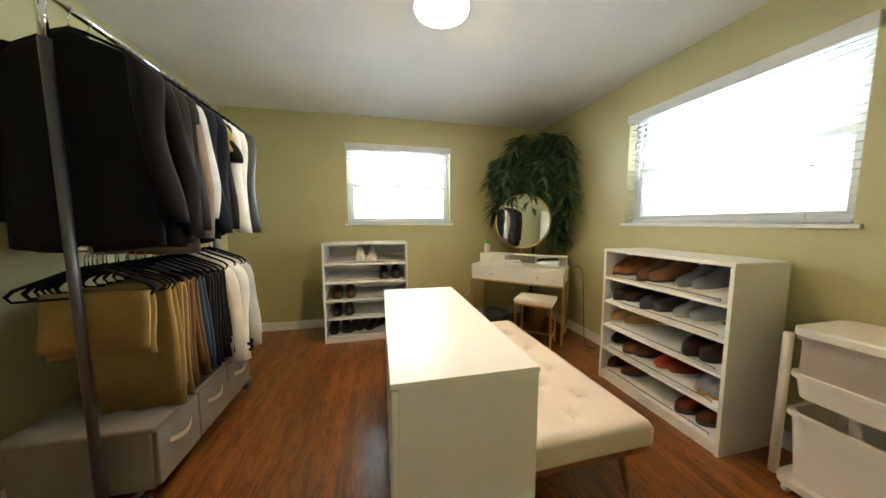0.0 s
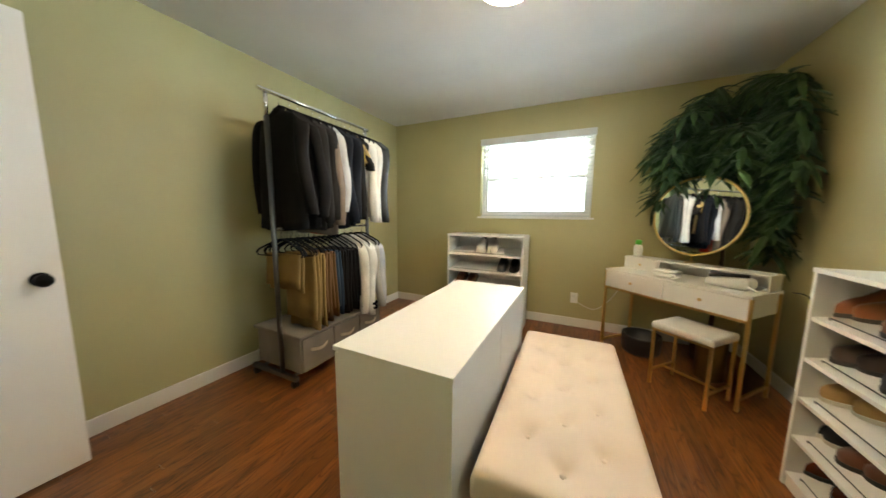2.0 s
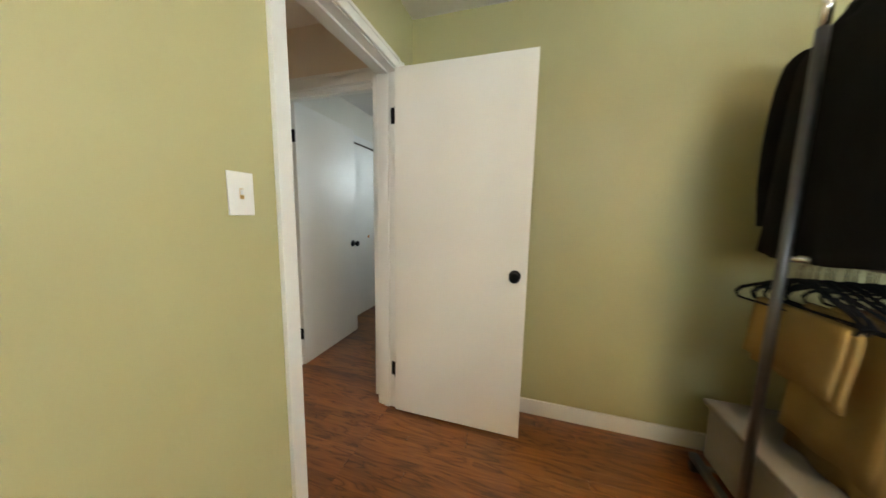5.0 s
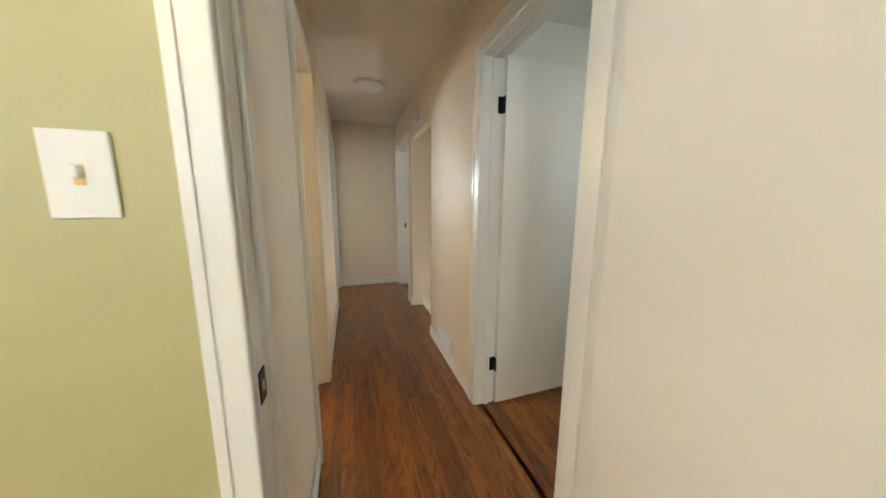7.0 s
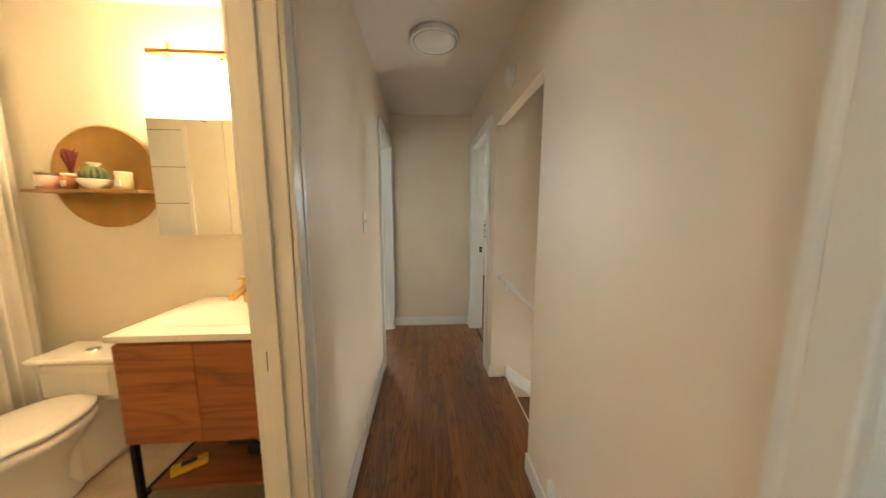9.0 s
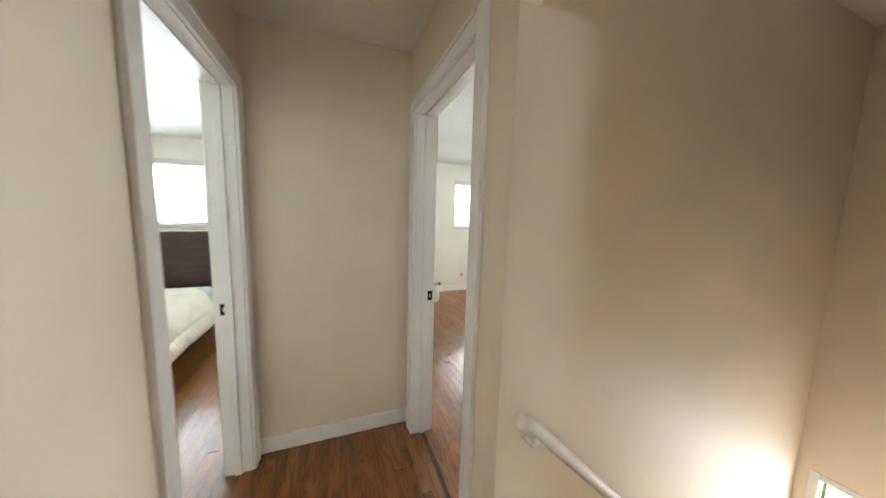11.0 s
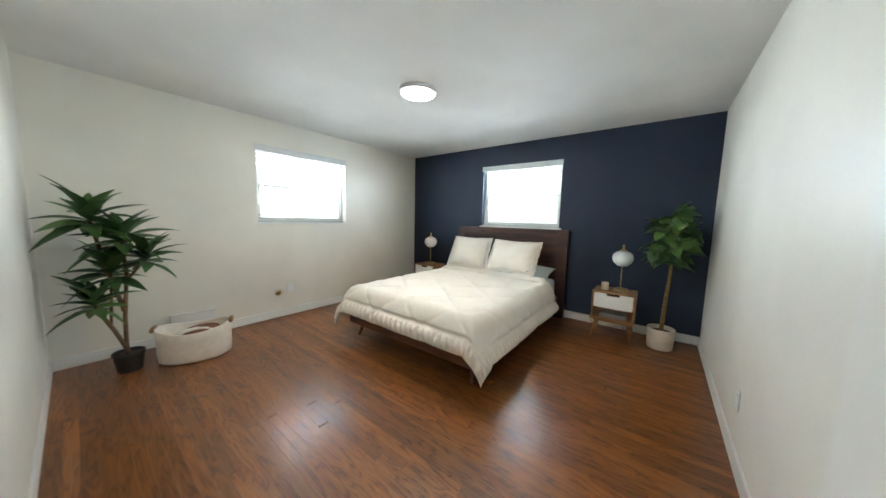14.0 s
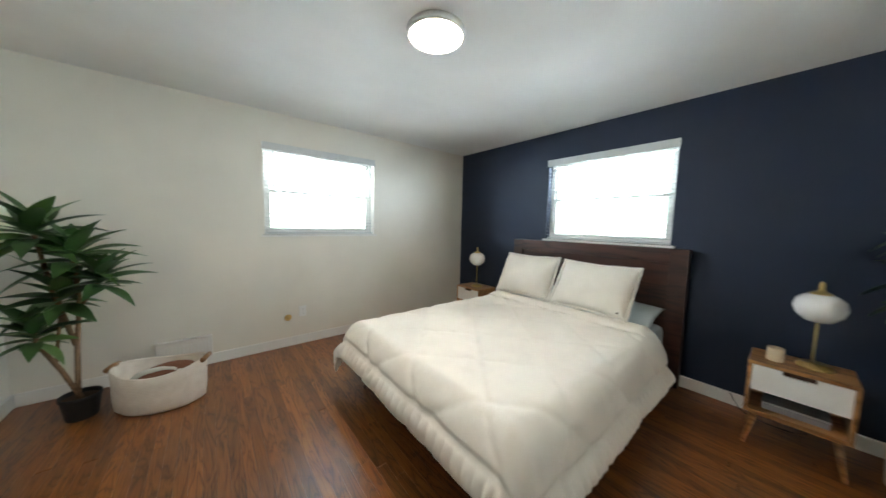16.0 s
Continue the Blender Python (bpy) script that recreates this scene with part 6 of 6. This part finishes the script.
def pillow(label, mat, m, w=0.70, h=0.46, t=0.15, flange=True, seed=0):
    p = thing("pillow", label, "pillow", m, "pillows on the bed")
    bm = bmesh.new()
    n = 26
    for sgn in (1, -1):
        grid = []
        for i in range(n + 1):
            row = []
            for j in range(n + 1):
                u, v = 2 * i / n - 1, 2 * j / n - 1
                e = max(0, (1 - abs(u) ** 2.1)) ** 0.6 * max(0, (1 - abs(v) ** 2.1)) ** 0.6
                pinch = 1 - 0.07 * (1 - abs(u)) * abs(v) ** 3
                pin2 = 1 - 0.05 * (1 - abs(v)) * abs(u) ** 3
                zz = sgn * t / 2 * e + 0.010 * noise.noise(Vector((u * 3 + seed, v * 3, sgn))) * e
                row.append(bm.verts.new((u * w / 2 * pin2, v * h / 2 * pinch, zz)))
            grid.append(row)
        for i in range(n):
            for j in range(n):
                bm.faces.new((grid[i][j], grid[i + 1][j], grid[i + 1][j + 1], grid[i][j + 1])).smooth = True
    bmesh.ops.remove_doubles(bm, verts=bm.verts[:], dist=0.0008)
    body = part("cover", bm, mat, p)
    if flange:
        bm = bmesh.new()
        pts = []
        for k in range(80):
            a = k / 80 * 4
            q, f = int(a), a % 1
            c = [(-1, -1), (1, -1), (1, 1), (-1, 1)]
            u = c[q][0] + (c[(q + 1) % 4][0] - c[q][0]) * f
            v = c[q][1] + (c[(q + 1) % 4][1] - c[q][1]) * f
            pts.append((u * w / 2, v * h / 2 * (1 - 0.07 * (1 - abs(u)) * abs(v) ** 3)))
        ins = [bm.verts.new((x * 0.97, y * 0.96, 0.004 * math.sin(k))) for k, (x, y) in enumerate(pts)]
        outs = [bm.verts.new((x * 1.045, y * 1.06, 0.006 * math.sin(k * 1.3))) for k, (x, y) in enumerate(pts)]
        for k in range(80):
            bm.faces.new((ins[k], ins[(k + 1) % 80], outs[(k + 1) % 80], outs[k])).smooth = True
        fl = part("flange", bm, mat, body)
        so = fl.modifiers.new("thick", "SOLIDIFY")
        so.thickness = 0.008
        quick("fabric_tag", plain("tag_brown", (0.07, 0.035, 0.02), 0.7), body, w / 2 - 0.10, -h / 2 + 0.035, 0.018, w / 2 - 0.055, -h / 2 + 0.058, 0.032)
    return p


LINEN = cloth("cream_linen", (0.86, 0.81, 0.73), vary=0.03)


def bed_pose(x, y, z, lean, turn=90):
    return Matrix.Translation((-3.08 + x, -5.235 + y, z)) @ pose(0, 0, 0, 0, 0, turn) @ pose(0, 0, 0, lean)


pillow("cream linen sham pillow leaning on the headboard", LINEN, bed_pose(-0.77, -0.46, 0.81, 60, 94), 0.62, 0.48, 0.27, True, 1)
pillow("cream linen sham pillow leaning on the headboard", LINEN, bed_pose(-0.73, 0.26, 0.81, 58, 87), 0.68, 0.47, 0.24, True, 5)
pillow("pale blue sleeping pillow lying behind the shams", SHEET, bed_pose(-0.90, -0.36, 0.61, 14, 90), 0.66, 0.40, 0.15, False, 2)
pillow("pale blue sleeping pillow lying behind the shams", SHEET, bed_pose(-0.90, 0.40, 0.61, 14, 90), 0.66, 0.40, 0.15, False, 3)

NSW = wood("honey_oak", (0.17, 0.075, 0.022), (0.34, 0.165, 0.058), (0.42, 0.22, 0.085), 1, 0.4)


def nightstand(m):
    """Local x out of the wall towards the bed's foot, y along the wall."""
    s = thing("nightstand", "honey oak nightstand with white drawer and open shelf", "nightstand", m, "nightstands")
    w, d = 0.205, 0.155
    quick("top_board", NSW, s, -d, -w, 0.525, d, w, 0.545, bevel=0.003)
    quick("side_board", NSW, s, -d, -w, 0.215, d, -w + 0.018, 0.5245, bevel=0.002)
    quick("side_board", NSW, s, -d, w - 0.018, 0.215, d, w, 0.5245, bevel=0.002)
    quick("bottom_board", NSW, s, -d, -w + 0.018, 0.215, d, w - 0.018, 0.235)
    quick("back_board", NSW, s, -d, -w + 0.018, 0.235, -d + 0.008, w - 0.018, 0.5245)
    bm = bmesh.new()
    for q in ((-w + 0.02, 0.365, -0.062, 0.523), (0.062, 0.365, w - 0.02, 0.523), (-0.062, 0.365, 0.062, 0.498)):
        box(bm, d - 0.016, q[0], q[1], d - 0.002, q[2], q[3])
    dr = part("drawer_front", bm, WHITE_LAM, s, "white drawer front with cut-out grip")
    quick("grip_recess", GAP, dr, d - 0.03, -0.062, 0.498, d - 0.018, 0.062, 0.5235)
    quick("drawer_floor", WHITE_LAM, s, -d + 0.01, -w + 0.02, 0.356, d - 0.03, w - 0.02, 0.364)
    quick("leg_rail", NSW, s, -d + 0.03, -w + 0.03, 0.196, d - 0.03, w - 0.03, 0.2145)
    for sx in (-1, 1):
        for sy in (-1, 1):
            rod("leg", NSW, s, [(sx * (d - 0.05), sy * (w - 0.05), 0.20), (sx * (d - 0.01), sy * (w - 0.01), 0)], 0.018, 12, r1=0.010)
    return s


NS2 = (-3.88, -3.76)
NS1 = (-3.84, -6.47)
nst = nightstand(pose(NS2[0], NS2[1], 0))
copy_thing(nst, pose(NS1[0], NS1[1], 0))
OPAL = Mat("opal_glass", (0.85, 0.84, 0.82), 0.15)
OPAL.b.inputs["Subsurface Weight"].default_value = 0.0
OPAL.b.inputs["Coat Weight"].default_value = 0.5
OPAL = OPAL.m
BRASS = metal("aged_brass", (0.55, 0.40, 0.17), 0.28)


def table_lamp(m):
    l = thing("table_lamp", "brass table lamp with opal glass globe, unlit", "lamp", m, "bedside lamps")
    turned("lamp_base", BRASS, l, [(0, 0), (0.075, 0), (0.077, 0.006), (0.074, 0.014), (0.068, 0.016), (0.066, 0.024), (0, 0.026)], seg=32)
    rod("stem", BRASS, l, [(0, -0.012, 0.024), (0, -0.012, 0.30)], 0.006, 10)
    turned("shade", OPAL, l, [(0.02, 0.275), (0.055, 0.285), (0.093, 0.325), (0.105, 0.365), (0.096, 0.41), (0.065, 0.44), (0.03, 0.448)], (0, -0.012, 0), 32)
    turned("cap", BRASS, l, [(0.045, 0.445), (0.042, 0.452), (0.02, 0.462), (0.012, 0.475), (0.011, 0.51), (0.006, 0.52), (0, 0.52)], (0, -0.012, 0), 20)
    return l


tl = table_lamp(pose(NS2[0] - 0.02, NS2[1] + 0.055, 0.545))
copy_thing(tl, pose(NS1[0], NS1[1] + 0.02, 0.545))
cd = thing("candle", "cream candle in a ceramic cup", "candle", pose(NS2[0] + 0.03, NS2[1] - 0.10, 0.545))
turned("cup", plain("cup_cream", (0.62, 0.52, 0.36), 0.4), cd, [(0, 0), (0.036, 0), (0.038, 0.004), (0.038, 0.08), (0.035, 0.082), (0.034, 0.065)], seg=24)
turned("wax", plain("wax", (0.72, 0.62, 0.45), 0.6), cd, [(0.0345, 0.062), (0.03, 0.066), (0, 0.068)], seg=20)
bx = thing("router_box", "flat grey box on the nightstand shelf", "box", pose(NS2[0] - 0.01, NS2[1], 0.235))
quick("box_body", plain("box_grey", (0.25, 0.25, 0.26), 0.5), bx, -0.09, -0.13, 0.001, 0.10, 0.13, 0.035, bevel=0.004)
quick("box_lid", plain("box_lid_grey", (0.32, 0.32, 0.33), 0.5), bx, -0.092, -0.132, 0.036, 0.102, 0.132, 0.05, bevel=0.004)
wire("black lamp cord behind the nightstand", [(NS2[0] - 0.14, NS2[1] + 0.05, 0.5), (-4.2, NS2[1] + 0.02, 0.25), (-4.17, NS2[1] + 0.08, 0.02), (-4.1, NS2[1] - 0.05, 0.005), (-4.15, NS2[1] - 0.22, 0.01), (-4.2, NS2[1] - 0.3, 0.1)], 0.003, RUBBER)

# fiddle-leaf fig
FIG = leaf_mat("fig_leaf", (0.036, 0.092, 0.024), (0.14, 0.25, 0.055), 0.4)
fg = thing("fiddle_leaf_fig", "fiddle-leaf fig tree in a two-tone cream pot", "plant", pose(-3.90, -3.32, 0))
turned("pot", plain("pot_cream", (0.62, 0.52, 0.42), 0.55, 0, 0.2, 5), fg, [(0, 0), (0.105, 0), (0.112, 0.01), (0.122, 0.21), (0.118, 0.215), (0.11, 0.20), (0.108, 0.17), (0, 0.17)], seg=36)
turned("soil", plain("soil", (0.03, 0.02, 0.012), 0.95, 0, 0.4, 60, 0.8, 40), fg, [(0.108, 0.172), (0.06, 0.182), (0, 0.18)], seg=24)
FTR = plain("fig_trunk", (0.24, 0.14, 0.05), 0.85, 0, 0.3, 30, 0.5, 60)
rod("trunk", FTR, fg, [(0, 0, 0.17), (0.005, 0.01, 0.5), (0.02, 0.025, 0.8), (0.02, 0.02, 1.05), (0.01, 0.01, 1.35)], 0.020, 10, r1=0.011)
rng = random.Random(11)
fleaf = [leaf_mesh("leaf", 0.17, 0.115, 0.05, FIG, 0.25, 7, 0.7), leaf_mesh("leaf", 0.20, 0.13, 0.08, FIG, 0.2, 7, 0.7), leaf_mesh("leaf", 0.14, 0.10, 0.03, FIG, 0.3, 7, 0.75)]
for b in range(10):
    a = b * 2.4
    z = 0.86 + 0.055 * b
    r = 0.17 - 0.012 * abs(b - 4)
    e = Vector((0.015 + r * math.cos(a), 0.015 + r * math.sin(a), z + 0.10))
    rod("branch", FTR, fg, [(0.018, 0.018, z - 0.04), (0.015 + 0.6 * r * math.cos(a), 0.015 + 0.6 * r * math.sin(a), z + 0.05), e], 0.006, 6, r1=0.003)
    for k in range(13):
        p = Vector((0.018, 0.018, z)).lerp(e, rng.uniform(0.3, 1.05))
        yaw = math.degrees(a) + rng.uniform(-110, 110)
        tip = p + Vector((math.cos(radians(yaw)), math.sin(radians(yaw)), 0)) * 0.19
        if tip.x < -0.31:
            yaw = rng.uniform(-70, 70)
        if tip.y > 0.32:
            yaw = rng.uniform(200, 340)
        lf = new("leaf", rng.choice(fleaf))
        lf.parent = fg
        lf.matrix_basis = Matrix.Translation(p + Vector((0, 0, rng.uniform(-0.03, 0.05)))) @ pose(0, 0, 0, 0, 0, yaw) @ pose(0, 0, 0, rng.uniform(-35, 35), rng.uniform(-40, 50))

# dracaena
DRA = leaf_mat("dracaena_leaf", (0.028, 0.085, 0.022), (0.115, 0.225, 0.050), 0.4)
dc = thing("dracaena", "tall dracaena plant with two stems in a black pot", "plant", pose(-0.395, -6.80, 0))
turned("pot", RUBBER, dc, [(0, 0), (0.072, 0), (0.075, 0.006), (0.092, 0.135), (0.098, 0.14), (0.098, 0.158), (0.090, 0.158), (0.088, 0.13), (0, 0.13)], seg=32)
turned("soil", BARK, dc, [(0.088, 0.132), (0.05, 0.14), (0, 0.138)], seg=20)
DTR = plain("cane_stem", (0.20, 0.12, 0.06), 0.85, 0, 0.3, 50, 0.5, 80)
dleaf = [leaf_mesh("leaf", 0.32, 0.098, 0.12, DRA, 0.35, 8, 0.8), leaf_mesh("leaf", 0.27, 0.10, 0.08, DRA, 0.35, 8, 0.8), leaf_mesh("leaf", 0.22, 0.085, 0.04, DRA, 0.35, 7, 0.8)]
heads = []
for pts, hs in (([(0.01, 0.0, 0.13), (0.0, -0.01, 0.45), (-0.03, 0.0, 0.80), (-0.02, 0.0, 1.10)], ((-0.02, 0.0, 1.12, 1.05), (-0.14, 0.05, 0.97, 0.85))),
                ([(-0.01, 0.02, 0.13), (0.06, 0.03, 0.35), (0.14, 0.04, 0.55), (0.15, 0.03, 0.62)], ((0.15, 0.03, 0.64, 0.8), (0.05, -0.02, 0.86, 0.9))),
                ([(0.0, 0.0, 0.5), (0.08, 0.0, 0.9), (0.13, -0.02, 1.25)], ((0.13, -0.02, 1.28, 1.0),))):
    rod("stem", DTR, dc, pts, 0.015, 8, r1=0.011)
    heads += hs
rod("stem_fork", DTR, dc, [(-0.03, 0.0, 0.75), (-0.10, 0.03, 0.86), (-0.14, 0.05, 0.97)], 0.010, 7)
rod("stem_fork", DTR, dc, [(0.08, 0.03, 0.40), (0.06, 0.0, 0.65), (0.05, -0.02, 0.86)], 0.009, 7)
rng = random.Random(21)
for hx_, hy_, hz, k in heads:
    for i in range(24):
        yaw = i * 137.5 + rng.uniform(-12, 12)
        lift = 72 - 3.9 * i + rng.uniform(-8, 8)
        wy = -6.80 + hy_ + 0.33 * k * math.sin(radians(yaw)) * math.cos(radians(lift))
        if wy < -7.19:
            lift = max(lift, 60)
        lf = new("leaf", dleaf[i % 3])
        lf.parent = dc
        lf.matrix_basis = Matrix.Translation((hx_, hy_, hz - 0.004 * i)) @ pose(0, 0, 0, 0, 0, yaw) @ pose(0, 0, 0, rng.uniform(-20, 20), -lift) @ Matrix.Diagonal((k, k, k, 1))

# basket
ROPE = Mat("rope_cotton", (0.70, 0.60, 0.50), 0.85)
wv = ROPE.n("TexWave", Scale=28.0, Distortion=0.6)
wv.bands_direction = "Z"
ROPE.l(ROPE.coord.outputs["Object"], wv.inputs["Vector"])
ROPE.base(ROPE.ramp(ROPE.noise(20), [(0.3, (0.72, 0.63, 0.54)), (0.7, (0.80, 0.72, 0.63))]))
ROPE.bump(wv.outputs["Fac"], 0.12, 0.004)
ROPE = ROPE.m
bk = thing("rope_basket", "oval cream cotton-rope basket with wooden handles", "basket", pose(-0.80, -6.70, 0, 0, 0, -20))
bm = bmesh.new()
rings = []
for r, z in ((0.02, 0.004), (0.90, 0.002), (0.97, 0.02), (1.0, 0.10), (1.0, 0.20), (1.02, 0.285), (0.99, 0.292), (0.965, 0.28), (0.95, 0.03), (0.02, 0.02)):
    rings.append([bm.verts.new((0.265 * r * math.cos(2 * math.pi * k / 48) * (1 + 0.02 * math.sin(5 * k)), 0.185 * r * math.sin(2 * math.pi * k / 48), z + (0.022 * math.cos(4 * math.pi * k / 48) if z > 0.25 else 0))) for k in range(48)])
for u, v in zip(rings, rings[1:]):
    for k in range(48):
        bm.faces.new((u[k], u[(k + 1) % 48], v[(k + 1) % 48], v[k])).smooth = True
bm.faces.new(rings[0][::-1])
bm.faces.new(rings[-1])
part("basket_body", bm, ROPE, bk)
for s in (-1, 1):
    rod("handle", NSW, bk, [(s * 0.268, -0.06, 0.302), (s * 0.272, 0, 0.308), (s * 0.268, 0.06, 0.302)], 0.017, 12, "turned wooden handle")
ph = thing("basket_cushion", "terracotta and white cushion lying in the basket", "cushion", pose(-0.82, -6.70, 0.175, 6, 10, -10))
bm = bmesh.new()
bmesh.ops.create_uvsphere(bm, u_segments=28, v_segments=12, radius=1)
for v in bm.verts:
    v.co = Vector((0.19 * v.co.x, 0.12 * v.co.y, 0.105 * math.copysign(abs(v.co.z) ** 0.8, v.co.z)))
part("cushion_cover", bm, cloth("terracotta_cloth", (0.22, 0.10, 0.06)), ph)
bm = bmesh.new()
tube(bm, [(0.17 * math.cos(a), 0.06 - 0.02 * math.cos(a), 0.09 - 0.16 * (a - 1.2) ** 2 * 0.3) for a in (0.0, 0.4, 0.8, 1.2, 1.6, 2.0, 2.4, 2.8)], 0.022, 8)
part("white_band", bm, CREAM, ph)

jk = thing("cable_wall_plate", "small round brass cable plate on the wall", "wall plate", pose(-1.726, BY0, 0.315, -90))
turned("plate", GOLD, jk, [(0, 0), (0.034, 0), (0.034, 0.006), (0.028, 0.009), (0, 0.009)], seg=24)
turned("port", BRASS, jk, [(0.008, 0.009), (0.008, 0.018), (0, 0.018)], seg=12)
outlet(pose(-1.87, BY0, 0.365))
outlet(pose(-2.396, BY1, 0.337, 0, 0, 180))
rg = thing("floor_register", "white baseboard heating register", "vent", pose(-0.90, BY0 + 0.001, 0.0))
quick("register_frame", TRIM, rg, -0.19, 0.0, 0.10, 0.19, 0.03, 0.27, bevel=0.005)
quick("register_top", TRIM, rg, -0.19, 0.0, 0.271, 0.19, 0.045, 0.283, bevel=0.003)
for i in range(14):
    quick("louvre", WHITE_PLASTIC, rg, -0.17 + 0.025 * i, 0.03, 0.13, -0.158 + 0.025 * i, 0.034, 0.24)

SLIDER = paint("closet_door_paint", (0.78, 0.75, 0.70), 0.65, 0.02)
sd = thing("sliding_door", "white sliding closet door with a round finger pull", "door", pose(0, SR[2], 0), kind="structure")
quick("door_panel", SLIDER, sd, -2.2, 0.002, 0.02, -1.42, 0.03, 2.0, bevel=0.002)
quick("door_panel", SLIDER, sd, -1.418, 0.016, 0.02, -0.5, 0.044, 2.0, bevel=0.002)
quick("track", GAP, sd, -2.2, 0.002, 2.002, -0.5, 0.05, 2.016)
quick("header_board", TRIM, sd, -2.25, 0.002, 2.018, -0.45, 0.055, 2.09, bevel=0.003)
turned("finger_pull", metal("copper", (0.6, 0.3, 0.15), 0.35), sd, [(0, 0.004), (0.018, 0.003), (0.022, 0)], seg=18).matrix_basis = pose(-1.33, 0.044, 0.95, -90)

# ================= spare room =================
T = Matrix.Translation((2.75, -5.3, 0)) @ pose(0, 0, 0, 0, 0, 90) @ Matrix.Translation((3.08, 5.235, 0))
for o in (bed, mt, ob):
    copy_thing(o, T @ o.matrix_basis)

# oak strips, last
planks("closet", 0.0, -0.06, CX, CY, 1)
planks("hall", HX0 - 0.06, HY, HX1 + 0.06, -0.06, 1)
planks("bedroom", BX0, BY0, HX0 - 0.06, BY1, 1, mean=1.3)
planks("side_room", SR[0], SR[2], HX0 - 0.06, -0.062, 1, mean=1.4)
planks("spare_room", HX1 + 0.06, ER[2], ER[1], ER[3], 1, mean=1.7)
